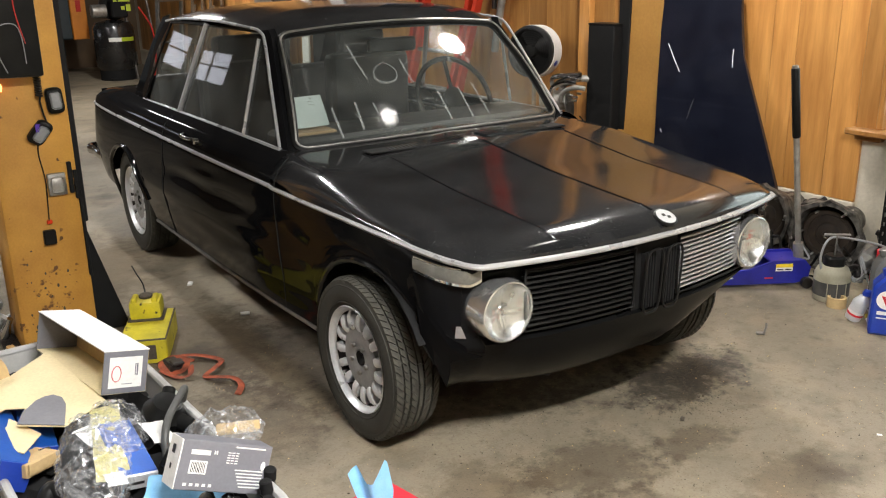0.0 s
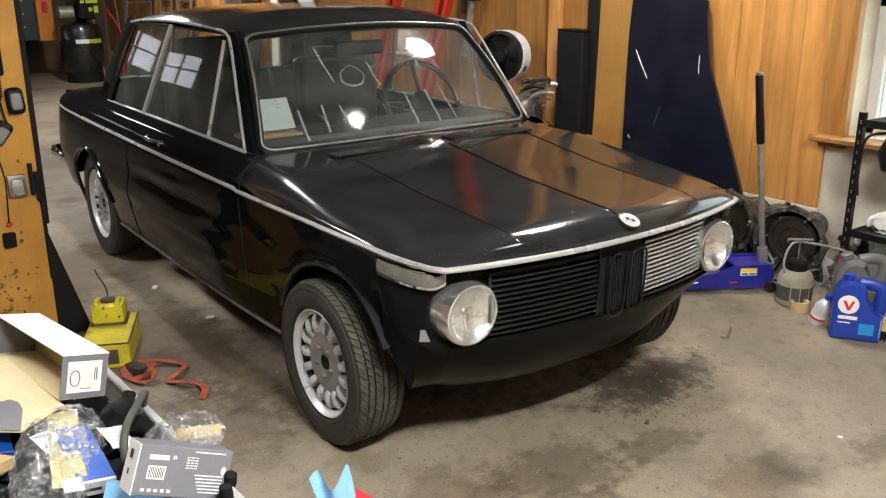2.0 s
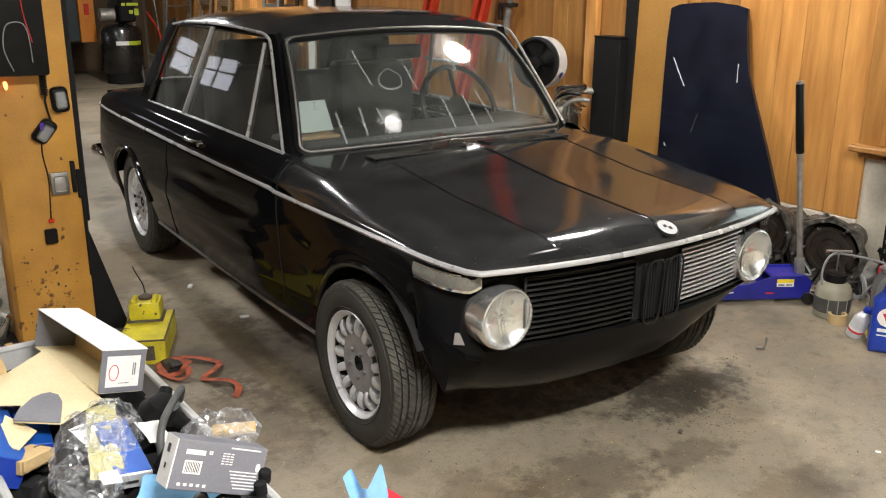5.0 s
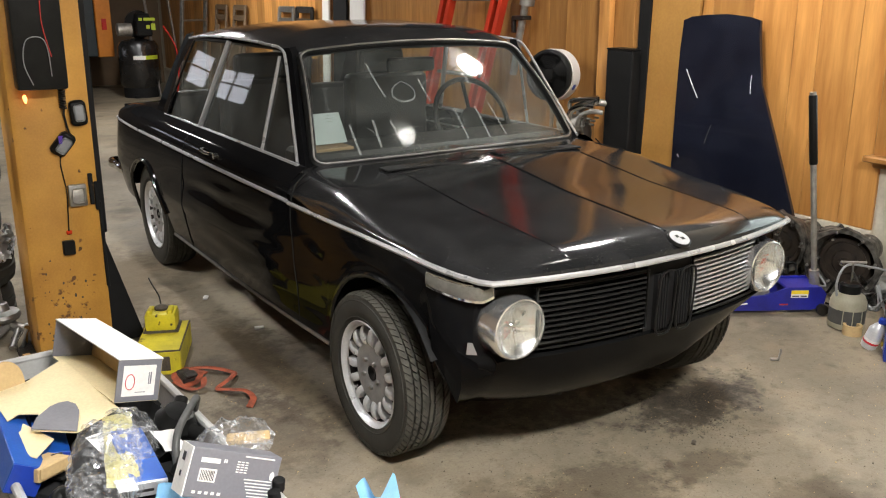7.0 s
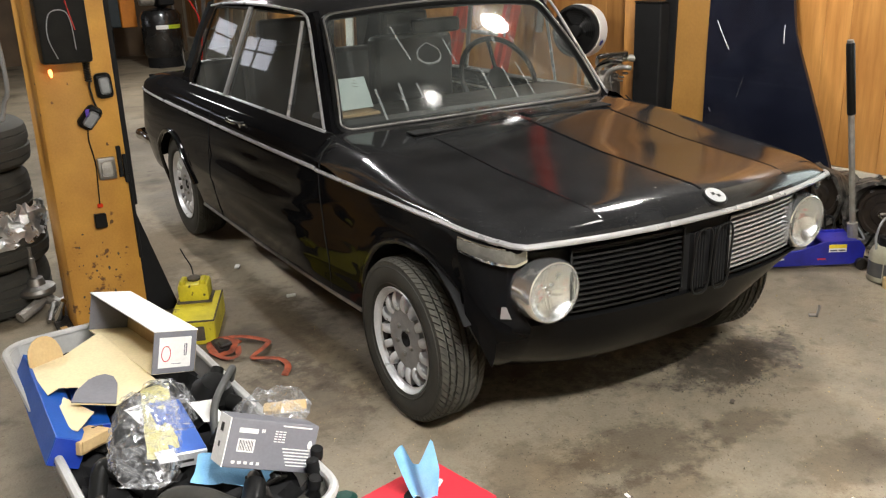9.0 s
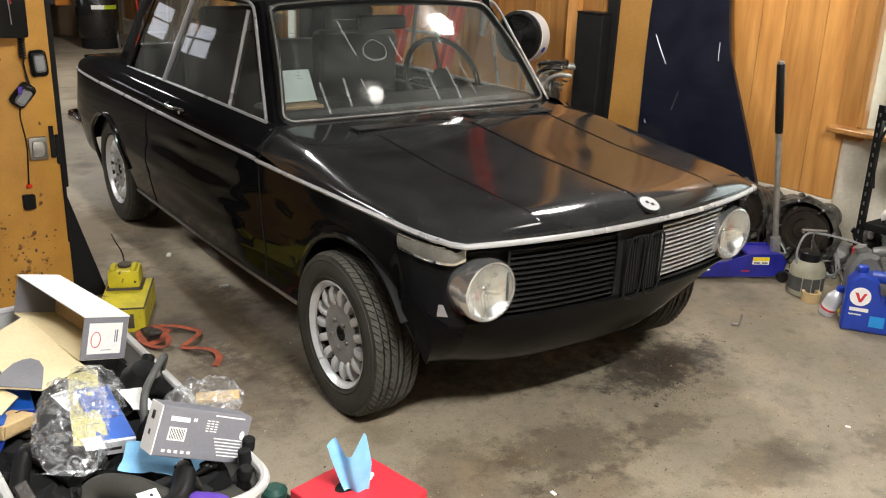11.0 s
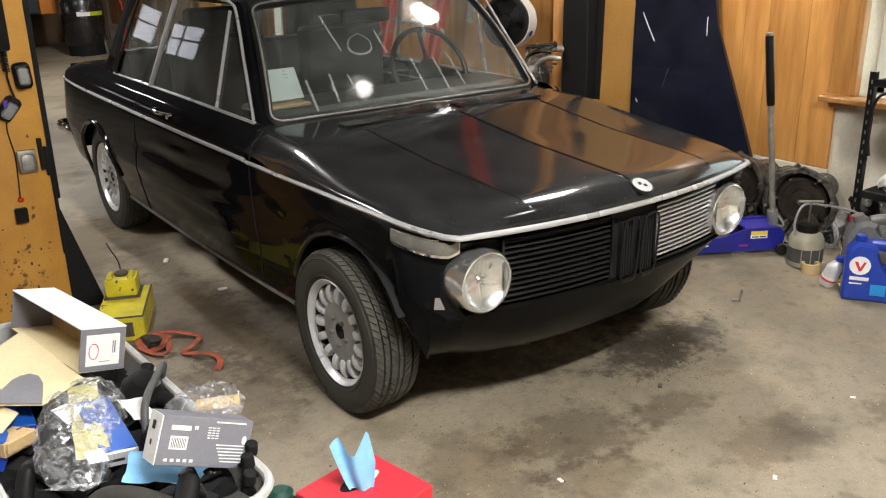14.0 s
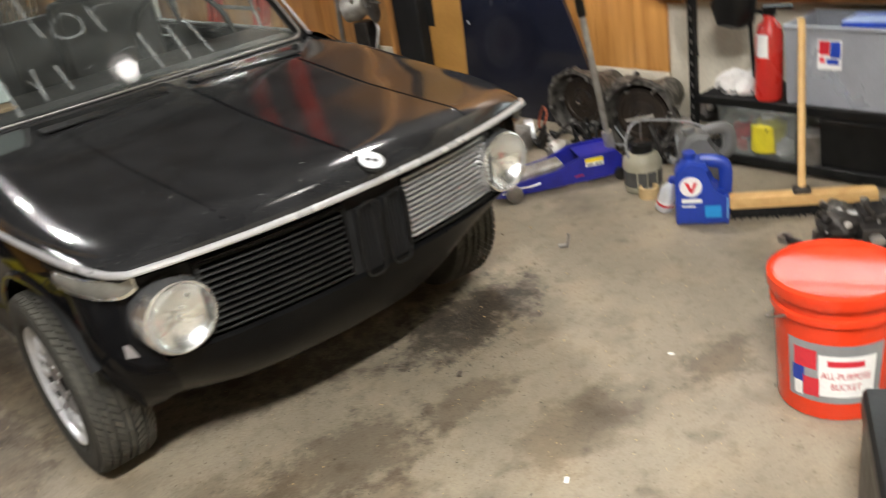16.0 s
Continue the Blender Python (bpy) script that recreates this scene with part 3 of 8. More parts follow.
# ---- the car: nose towards -y, front axle at y = 0, rear axle at y = 2.5 ----
car = thing("car", "old black two-door saloon with bare nose and dusty paint", "car")
NOSE = 0.625
WIDTH = [(-0.466, 0.625), (-0.43, 0.648), (-0.38, 0.668), (-0.27, 0.695), (-0.1, 0.716), (0.05, 0.7275), (0.2, 0.7360), (0.4, 0.7445), (0.6, 0.750), (1.3, 0.757), (2.3, 0.755), (2.75, 0.748), (3.05, 0.733), (3.22, 0.705), (3.32, 0.64)]
BELT = [(-0.47, 0.700), (-0.2, 0.722), (0.1, 0.731), (0.6, 0.735), (2.0, 0.738), (3.3, 0.742)]
RIDGE = [(-0.60, 0.757), (-0.52, 0.761), (-0.30, 0.777), (-0.035, 0.797), (0.34, 0.846), (0.66, 0.858)]
TAIL = 3.38


def half_width(y):
    """Half the car's width at the bright line, in a smooth sweep."""
    ks = [a for a, b in WIDTH]
    i = min(max(int(np.searchsorted(ks, y)) - 1, 0), len(ks) - 2)

    def slope(j):
        a, b = max(j - 1, 0), min(j + 1, len(ks) - 1)
        return (WIDTH[b][1] - WIDTH[a][1]) / (ks[b] - ks[a])
    (ya, wa), (yb, wb) = WIDTH[i], WIDTH[i + 1]
    d = yb - ya
    t = min(max((y - ya) / d, 0), 1)
    return ((2 * t ** 3 - 3 * t ** 2 + 1) * wa + (t ** 3 - 2 * t ** 2 + t) * d * slope(i)
            + (3 * t ** 2 - 2 * t ** 3) * wb + (t ** 3 - t ** 2) * d * slope(i + 1))


def belt_z(y):
    return curve_at(BELT, y)


def front_edge(x):
    """How far forward the bonnet's rim lies at x."""
    a = abs(x)
    if a <= NOSE:
        return -0.556 + 0.09 * (a / NOSE) ** 2.2
    return curve_at([(w, y) for y, w in WIDTH[:9]], a)


def bonnet_z(x, y):
    a = abs(x)
    top = curve_at(RIDGE, y) - 0.010 * min(a / 0.38, 1) - (0.013 + 0.013 * max(0, 0.3 - y)) * max(0, a - 0.38) / 0.3
    w = half_width(y) if y > -0.466 else NOSE
    side = max(0.0, w - a) if y > -0.466 else 1.0
    front = max(0.0, y - front_edge(x))
    ds, df = min(side / 0.135, 1), min(front / 0.115, 1)
    f = math.sqrt(1 - (1 - ds) ** 2) * math.sqrt(1 - (1 - df) ** 2.2)
    edge = belt_z(max(y, -0.47)) if a > 0.55 else 0.700
    return edge + (top - edge) * f


def scuttle(x):
    """The foot of the windscreen."""
    return 0.565 + 0.075 * (abs(x) / 0.62) ** 2


xs = sorted({round(s * v, 4) for s in (-1, 1) for v in (0, 0.002, 0.06, 0.13, 0.2, 0.27, 0.33, 0.372, 0.38, 0.388, 0.43, 0.48, 0.53, 0.57, 0.60, 0.625, 0.645, 0.66, 0.675, 0.69, 0.703, 0.715, 0.725, 0.733, 0.740, 0.7445)})
bm = B()
rows = []
for x in xs:
    ya, yb = front_edge(x), 0.70
    ts = [0, 0.004, 0.012, 0.025, 0.045, 0.07, 0.10, 0.14] + list(np.linspace(0.19, 1, 22))
    rows.append([(x, ya + (yb - ya) * t, bonnet_z(x, ya + (yb - ya) * t)) for t in ts])
grid(bm, rows)
part("bonnet", bm, DUSTY, car, "dusty glossy black bonnet with pressed ridges", smooth=18)

# raised centre rib and pressed creases along the bonnet
bm = B()
for cx, r in ((0.0, 0.0068), (-0.38, 0.0034), (0.38, 0.0050)):
    tube(bm, [(cx * (1 + 0.06 * k / 20), -0.49 + 0.83 * k / 20, bonnet_z(cx, -0.49 + 0.83 * k / 20) - 0.001) for k in range(21)], r, 6, flat=0.5)
part("bonnet_rib", bm, PAINT, car)


ARCHES = ((-0.012, 0.347, 0.268), (2.455, 0.337, 0.265))


def arch(y):
    """Lower edge of the side: the sill, raised over each wheel."""
    z = 0.245 if -0.2 < y < 2.7 else 0.30
    if y < -0.2:
        z = 0.36 + 0.2 * (y + 0.466)
    for c, r, h in ARCHES:
        if abs(y - c) < r:
            z = max(z, h + math.sqrt(r * r - (y - c) ** 2) * 0.985)
    return min(z, belt_z(y) - 0.05)


def side_x(y, z):
    """Half-width of the flank at a height."""
    w, b = half_width(y), belt_z(y)
    if z >= b:
        t = (z - b) / 0.115
        return w - 0.004 - 0.088 * max(0, t) ** 2.6
    t = min((b - z) / (b - 0.24), 1.05)
    wing = w + 0.004 * math.sin(min(t / 0.3, 1) * math.pi) - 0.034 * t ** 1.25
    door = w + 0.026 * math.sin(min(t, 1) * math.pi * 0.85) - 0.045 * max(0, t - 0.5) / 0.5
    f = min(1, max(0, (y - 0.40) / 0.45))
    f = f * f * (3 - 2 * f)
    return wing + (door - wing) * f


CORNER_TOP = [(0.690, -0.31), (0.668, -0.38), (0.648, -0.43), (0.625, -0.464), (0.585, -0.472)]
CORNER_LOW = [(0.694, -0.29), (0.684, -0.335), (0.664, -0.378), (0.632, -0.408), (0.585, -0.424)]
CORNER_FOOT = {-1: (0.458, 0.385, 0.285, 0.235, 0.20), 1: (0.458, 0.428, 0.378, 0.353, 0.335)}
BACK = [(0.20, 0.262), (0.235, 0.195), (0.265, 0.148), (0.30, 0.112), (0.34, 0.082), (0.38, 0.058), (0.41, 0.046), (0.44, 0.036), (0.455, 0.030), (0.475, 0.060), (0.66, 0.060), (0.69, 0.030), (0.70, 0.004)]


def front_point(x, z):
    """The front panel and valance: tucked under and in towards the bottom."""
    under = max(0, 0.47 - z)
    f = min(1, max(0, (x - 0.15) / 0.44))
    return (x * (1 - 0.55 * under), nose_y(x, curve_at(BACK, z)) + 0.22 * under * abs(x / 0.59) ** 5, z + 0.5 * under * f * f * (3 - 2 * f))


def nose_y(x, back=0.0):
    return front_edge(max(-NOSE, min(NOSE, x))) + back



def dent(y, z):
    """Shallow knocks and ripples in the door skin."""
    low = max(0.0, min(1.0, (0.62 - z) / 0.12)) * max(0.0, min(1.0, (y - 0.30) / 0.1)) * max(0.0, min(1.0, (2.0 - y) / 0.2))
    d = low * (0.0006 * math.sin(z * 84 + 3.1 * y) + 0.0006 * math.sin(z * 47 - 9.0 * y))
    for cy, cz, ry, rz, h in ((1.02, 0.60, 0.24, 0.034, 0.0150), (1.48, 0.60, 0.22, 0.032, 0.0130), (0.80, 0.53, 0.14, 0.025, 0.010), (1.9, 0.58, 0.2, 0.05, 0.004), (1.25, 0.68, 0.16, 0.02, 0.005), (0.95, 0.45, 0.22, 0.03, 0.005)):
        d -= h * math.exp(-((y - cy) / ry) ** 2 - ((z - cz + 0.05 * (y - cy)) / rz) ** 2)
    return d


ys = sorted({round(v, 3) for v in list(np.linspace(-0.25, 3.32, 96)) + [-0.345, -0.33, -0.30, 0.326, 0.30, 2.122, 2.14, 2.17, 2.788, 2.77, 2.74] if v >= -0.27})
for s, nm in ((-1, "flank"), (1, "flank")):
    bm = B()
    rows = []
    levels = [k / 48 for k in range(49)]
    for (xt, yt), (xl, yl), foot, tuck in reversed(list(zip(CORNER_TOP, CORNER_LOW, CORNER_FOOT[s], (0.0, 0.12, 0.6, 0.9, 1.0)))):
        row = []
        zb = belt_z(yt)
        for t in levels:
            z = foot + (zb - foot) * t
            low = z if s < 0 or z > 0.47 else 0.47 - (0.47 - z) / 0.5
            if tuck == 1.0:
                px, py, pz = front_point(0.59, min(low, 0.6995))
                row.append((s * px, py, z))
                continue
            f = min(1, max(0, (z - 0.655) / 0.035))
            f = f * f * (3 - 2 * f)
            qx, qy, qz = front_point(0.59, min(low, 0.47))
            q0 = front_point(0.59, 0.47)
            row.append((s * (xl + (xt - xl) * f + 0.010 * math.sin(math.pi * min(1, max(0, zb - z) / 0.35)) * (xl > 0.6) + tuck * (qx - q0[0])), yl + (yt - yl) * f + tuck * (qy - q0[1]), z))
        rows.append(row)
    for y in ys:
        za, zb = arch(y), belt_z(y)
        rows.append([(s * (side_x(y, z) + dent(y, z)), y, z) for z in [za + (zb - za) * t for t in levels]])
    lip = [Vector(row[0]) + Vector((s * 0.003, 0, 0)) for row in rows[3:] if row[0][1] < ARCHES[0][0] + ARCHES[0][1] - 0.012]
    grid(bm, rows)
    part(nm, bm, PAINT, car, "glossy black flank with a dented door", smooth=30)
    # shoulder above the bright line, from the door back
    bm = B()
    grid(bm, [[(s * side_x(y, belt_z(y) + h), y, belt_z(y) + h) for h in (0, 0.02, 0.045, 0.07, 0.09, 0.105, 0.112)] for y in np.linspace(0.60, 2.62, 30)])
    part("shoulder", bm, PAINT, car, smooth=40)
    # rolled wheel-arch lips
    for c, r, h in ARCHES:
        bm = B()
        pts = []
        for k in range(25):
            a = math.radians(-8 + (156 if c < 1 else 170) * k / 24)
            y, z = c + r * math.cos(a), h + r * 0.985 * math.sin(a)
            pts.append((s * (side_x(min(max(y, -0.466), 3.2), z) + 0.004), y, z))
        tube(bm, pts if c > 1 else lip, [0.011 if c > 1 else 0.011 * min(1, 0.12 + k / 9) for k in range(len(pts if c > 1 else lip))], 8)
        part("arch_lip", bm, GLOSS_BLACK, car)
        bm = B()
        grid(bm, [[(s * xx, c + (r - 0.002) * math.cos(math.radians(-12 + 204 * k / 24)), h + (r - 0.002) * 0.985 * math.sin(math.radians(-12 + 204 * k / 24))) for k in range(20)] for xx in (0.72, 0.45)])
        part("wheel_well", bm, BLACK_MATT, car)

# boot lid and tail
bm = B()
rows = []
for y in np.linspace(2.55, TAIL - 0.02, 12):
    w, b = half_width(min(y, 3.32)), belt_z(y)
    rows.append([(x * w, y, b + 0.10 * math.sqrt(max(0, 1 - (max(0, abs(x) - 0.80) / 0.2) ** 2)) * (1 - 0.45 * max(0, (y - 2.8) / 0.5) ** 2) + 0.004) for x in (-1, -0.985, -0.96, -0.92, -0.87, -0.8, -0.4, 0, 0.4, 0.8, 0.87, 0.92, 0.96, 0.985, 1)])
grid(bm, rows)
part("boot_lid", bm, PAINT, car, "black boot lid with faded top")
bm = B()
grid(bm, [[(x * half_width(3.32), TAIL - 0.03 - 0.04 * abs(x) ** 3, z) for x in np.linspace(-1, 1, 9)] for z in (0.30, 0.5, 0.76, 0.80)])
part("tail_panel", bm, PAINT, car)

# under-tray so that the body is closed below
part("floor_pan", box(B(), (0, 1.62, 0.27), (1.02, 2.7, 0.04)), BLACK_MATT, car)

# front: panel behind the grilles, valance below
bm = B()
grid(bm, [[front_point(x, z) for x in np.linspace(-0.59, 0.59, 27)] for z, back in reversed(BACK)])
part("front_panel", bm, VALANCE, car, "black front panel and valance without a bumper", smooth=40)
# bright line: along both flanks and round the nose
line = [(-side_x(y, belt_z(y)) - 0.004, y, belt_z(y)) for y in np.linspace(3.2, 0.6, 40)]
for s in (-1, 1):
    bm = B()
    tube(bm, [(s * abs(x), y, z) for x, y, z in line], 0.0075, 6)
    part("belt_strip", bm, TRIM, car, "dull bright metal strip along the flank")
    bm = B()
    tube(bm, [(s * (side_x(y, belt_z(y)) + 0.004), y, belt_z(y)) for y in np.linspace(0.585, -0.40, 24)], [(0.0072 + 0.0018 * k / 23) * (1.0 if s < 0 else 0.6) for k in range(24)], 6)
    bmesh.ops.translate(bm, vec=(0, 0, -0.004 if s < 0 else -0.020), verts=bm.verts)
    part("wing_strip", bm, TRIM, car, "bright metal strip along the wing")
bm = B()
tip = [(-half_width(-0.40) - 0.004, -0.40, belt_z(-0.40)), (-0.648, -0.438, 0.701)]
tip += [(x, front_edge(x) - 0.005, 0.699) for x in np.linspace(-0.62, 0.62, 31)]
tip += [(0.638, -0.450, 0.6985)]
tube(bm, tip, 0.0088, 8)
part("nose_strip", bm, TRIM, car, "dull bright strip round the nose")

# grilles: black slats on the right half, bare metal slats on the other
GT, GB = 0.660, 0.478
for s, material, lab in ((-1, BLACK_PLASTIC, "black slatted grille"), (1, GRILLE_SILVER, "unpainted silver slatted grille")):
    gr = part("grille", B(), BLACK_PLASTIC, car, lab)
    me = gr.data
    bm = B()
    n = 11 if s < 0 else 12
    xa, xb = (0.090, 0.470) if s < 0 else (0.100, 0.458)
    for k in range(n):
        z = GB + 0.012 + (GT - GB - 0.022) * k / (n - 1)
        rows = [[(s * x, nose_y(x, 0.038 + dy), z + dz) for x in np.linspace(xa, xb, 9)] for dy, dz in ((0.016, 0.0045), (0.0, 0.0045), (-0.002, 0.0), (0.012, -0.004))]
        sl = B()
        grid(sl, rows, close_u=True)
        part("slat", sl, material, gr)
    fr = B()
    loop = [(s * x, nose_y(x, 0.034), GT + 0.002) for x in np.linspace(xa, xb, 7)] + [(s * x, nose_y(x, 0.034), GB) for x in np.linspace(xb, xa, 7)]
    tube(fr, loop, 0.0045, 6, closed=True)
    fr.to_mesh(me)
    fr.free()
    me.shade_smooth()
# twin upright centre grilles, all black
for s in (-1, 1):
    bm = B()
    loop = []
    for k in range(28):
        a = math.tau * k / 28
        ca, sa = math.cos(a), math.sin(a)
        x = 0.010 + s * 0.043 + 0.036 * math.copysign(abs(ca) ** 0.6, ca)
        z = 0.553 + 0.103 * math.copysign(abs(sa) ** 0.45, sa)
        loop.append((x, nose_y(x, 0.0) + 0.012 - 0.02 * (z - 0.553) / 0.1 * 0.3, z))
    tube(bm, loop, 0.0034, 8, closed=True)
    kg = part("centre_grille", bm, BLACK_PLASTIC, car, "black painted upright centre grille")
    for k in range(5):
        x = 0.010 + s * (0.021 + 0.0112 * k)
        part("bar", box(B(), (x, nose_y(0, 0.040), 0.553), (0.005, 0.03, 0.175)), BLACK_MATT, kg)
part("grille_surround", box(B(), (0.005, nose_y(0, 0.052), 0.555), (0.19, 0.02, 0.225)), BLACK_MATT, car)

# headlamps: a deep dull ring, a faceted reflector behind ribbed glass
for s in (-1, 1):
    m = Matrix.Translation(((-0.538 if s < 0 else 0.497), -0.436, (0.557 if s < 0 else 0.563))) @ Euler((radians(90), 0, 0)).to_matrix().to_4x4() @ Matrix.Diagonal((0.945, 0.945, 0.84 if s < 0 else 1.1, 1))
    hl = part("headlight", lathe(B(), [(0.101, -0.05), (0.1, 0.0), (0.098, 0.03), (0.0955, 0.050), (0.092, 0.060), (0.088, 0.062), (0.085, 0.056), (0.085, 0.03)], m, 44, caps=False), BEZEL, car, "round headlamp with a deep dull chrome ring")
    refl = B()
    rows = []
    for r, z in tuple((1.14 * r, z) for r, z in ((0.0745, 0.050), (0.071, 0.045), (0.067, 0.040), (0.061, 0.034), (0.054, 0.028), (0.046, 0.023), (0.037, 0.019), (0.028, 0.0155), (0.019, 0.0135), (0.010, 0.0125), (0.004, 0.012))):
        rows.append([m @ Vector((r * math.cos(k * math.tau / 96), r * math.sin(k * math.tau / 96), z + 0.0011 * math.sin(r * math.cos(k * math.tau / 96) * 560) + 0.0005 * math.sin(k * 5 * math.tau / 96 + r * 60))) for k in range(96)])
    grid(refl, rows, close_v=True)
    part("reflector", refl, REFLECTOR, hl)
    lens = B()
    rows = [[m @ Vector((r * math.cos(k * math.tau / 40), r * math.sin(k * math.tau / 40), 0.074 - 0.020 * (r / 0.087) ** 2)) for k in range(40)] for r in (0.087, 0.076, 0.058, 0.035, 0.012)]
    vv = grid(lens, rows, close_v=True)
    lens.faces.new(vv[-1])
    part("lens", lens, LENS, hl, "clear fluted headlamp glass").visible_shadow = False
    for k in range(-7, 8):
        x = k * 0.0105
        h = math.sqrt(max(0.0, 0.080 ** 2 - x * x))
        part("flute", tube(B(), [m @ Vector((x, -0.2 * h + 1.2 * h * j / 6, 0.0715 - 0.020 * ((x * x + (-0.2 * h + 1.2 * h * j / 6) ** 2) / 0.087 ** 2))) for j in range(7)], 0.0012, 4), LENS, hl).visible_shadow = False
    part("bulb", lathe(B(), [(0.010, 0.004), (0.010, 0.016), (0.005, 0.022)], m, 12), CHROME, hl)
# turn signals wrapped round the front corners
for s in (-1, 1):
    def corner(u, z):
        pts = [(0.585, -0.432), (0.628, -0.420), (0.658, -0.392), (0.676, -0.352), (0.690, -0.312), (0.700, -0.268)]
        i = min(int(u * 5), 4)
        f = u * 5 - i
        return (s * (pts[i][0] + (pts[i + 1][0] - pts[i][0]) * f + 0.010), pts[i][1] + (pts[i + 1][1] - pts[i][1]) * f - 0.010, z)
    def band(off, top, bot):
        bm = B()
        rows = []
        for k in range(15):
            u = k / 14
            taper = 0.004 * max(0, (u - 0.65) / 0.35) + 0.014 * max(0, (0.12 - u) / 0.12)
            zt = 0.684 + 0.016 * u
            zb = 0.632 + 0.020 * u + taper
            zt, zb = zt - top, zb + bot
            p, q, mid = Vector(corner(u, zt)), Vector(corner(u, zb)), Vector(corner(u, (zt + zb) / 2))
            out = Vector((s * 0.8, -0.6, 0)) * off
            rows.append([p, p + out * 0.7, mid + out, q + out * 0.7, q])
        grid(bm, rows)
        return bm
    sg = part("turn_signal", band(0.006, 0.0, 0.0), CHROME, car, "clear wrap-round turn signal in a bright frame")
    part("lens", band(0.012, 0.004, 0.009), SIGNAL_LENS, sg, "cloudy clear lens")
# filler patch and plugs on the nose
patch = B()
grid(patch, [[Vector((-0.6415 - 0.004 * v - 0.0095 * u * (1 - 0.45 * v), -0.4015 + 0.008 * u * (1 - 0.5 * v), 0.494 + 0.024 * v)) + Vector((-0.0075, -0.0085, 0)) for u in (-1, -0.6, 0, 0.6, 1)] for v in (-0.55, -0.4, 0, 0.5, 0.9, 1)])
part("filler_patch", patch, DISC_GREY, car, "bare grey filler patch")
part("bolt", lathe(B(), [(0.0, 0.012), (0.010, 0.010), (0.012, 0.0)], Matrix.Translation((-0.690, -0.30, 0.385)) @ pose(0, -90, 0), 10, caps=False), STEEL, car)
part("tow_hook", tube(B(), [(-0.20 + 0.018 * math.cos(a), -0.27, 0.21 + 0.022 * math.sin(a)) for a in np.linspace(0, math.tau, 12)[:-1]], 0.005, 6, closed=True), DARK_STEEL, car)
# two fresh chips in the black nose
for x, y, z, rz in ((-0.655, -0.385, 0.455, -50), (-0.652, -0.388, 0.447, -48)):
    part("paint_chip", box(B(), (0, 0, 0), (0.016, 0.002, 0.0022), 0.0005, pose(x, y, z, 0, 20, rz)), PAPER_GREY, car)
# badge
m = Matrix.Translation((0.016, -0.532, bonnet_z(0, -0.532) + 0.002)) @ pose(0, 0, 0, 26, 0, 0)
badge = part("badge", lathe(B(), [(0.037, -0.004), (0.037, 0.003), (0.034, 0.005)], m, 32), BLACK_PLASTIC, car, "round black badge with a plain pale disc")
part("disc", lathe(B(), [(0.0, 0.0065), (0.031, 0.006), (0.032, 0.003)], m, 28, caps=False), ALLOY, badge)
bm = B()
sheet_bars(bm, m, [(-0.013, 0.0, 0.013, 0.012), (0.0, -0.012, 0.013, 0.012)], 0.0072)
part("mark", bm, INK, badge)

# scuttle vents
for s in (-1, 1):
    vent = part("cowl_vent", box(B(), (s * 0.245, 0.425, 0.8435), (0.41, 0.070, 0.006), 0.002, None), BLACK_MATT, car, "black slotted scuttle vent")
    for k in range(26):
        x = s * (0.05 + 0.0156 * k)
        part("slot", box(B(), (0, 0, 0), (0.0080, 0.064, 0.006), 0.001, pose(x, 0.425, bonnet_z(x, 0.425) + 0.004, 0, 0, s * 12)), DUSTY, vent)

# ---- glasshouse ----
def roof_z(x, y):
    c = curve_at([(0.86, 1.265), (0.95, 1.294), (1.1, 1.318), (1.5, 1.326), (1.9, 1.315), (2.3, 1.285), (2.45, 1.255)], y)
    w = curve_at([(0.86, 0.535), (1.1, 0.557), (1.6, 0.563), (2.1, 0.553), (2.45, 0.535)], y)
    t = min(1, abs(x) / w)
    return c - 0.068 * t ** 3.2


def roof_w(y):
    return curve_at([(0.86, 0.535), (1.1, 0.557), (1.6, 0.563), (2.1, 0.553), (2.45, 0.535)], y)


bm = B()
rows = []
for k in range(24):
    v = k / 23
    row = []
    for u in (-1, -0.98, -0.94, -0.88, -0.8, -0.65, -0.4, 0, 0.4, 0.65, 0.8, 0.88, 0.94, 0.98, 1):
        ya, yb = 0.905 + 0.045 * abs(u) ** 2, 2.42 - 0.10 * abs(u) ** 3
        y = ya + (yb - ya) * v
        drop = 0.022 * max(0, 1 - v / 0.06) ** 2
        row.append((u * roof_w(y), y, roof_z(u * roof_w(y), y) - drop))
    rows.append(row)
grid(bm, rows)
part("roof", bm, DUSTY, car, "dusty black steel roof")

WS_BASE = [(x, scuttle(x) + 0.005, 0.846 - 0.012 * (abs(x) / 0.6) ** 2) for x in np.linspace(-0.618, 0.618, 15)]
WS_TOP = [(x * 0.515 / 0.618, 0.915 + 0.045 * (abs(x) / 0.6) ** 2, 1.247 - 0.028 * (abs(x) / 0.6) ** 2) for x in np.linspace(-0.618, 0.618, 15)]


def ws_point(u, v):
    """A place on the windscreen: u across 0..1, v up 0..1."""
    f = u * 14
    i = min(int(f), 13)
    f -= i
    a = Vector(WS_BASE[i]).lerp(Vector(WS_BASE[i + 1]), f)
    b = Vector(WS_TOP[i]).lerp(Vector(WS_TOP[i + 1]), f)
    p = a.lerp(b, v)
    p.y -= 0.018 * math.sin(v * math.pi)
    p.z += 0.012 * math.sin(v * math.pi)
    return p


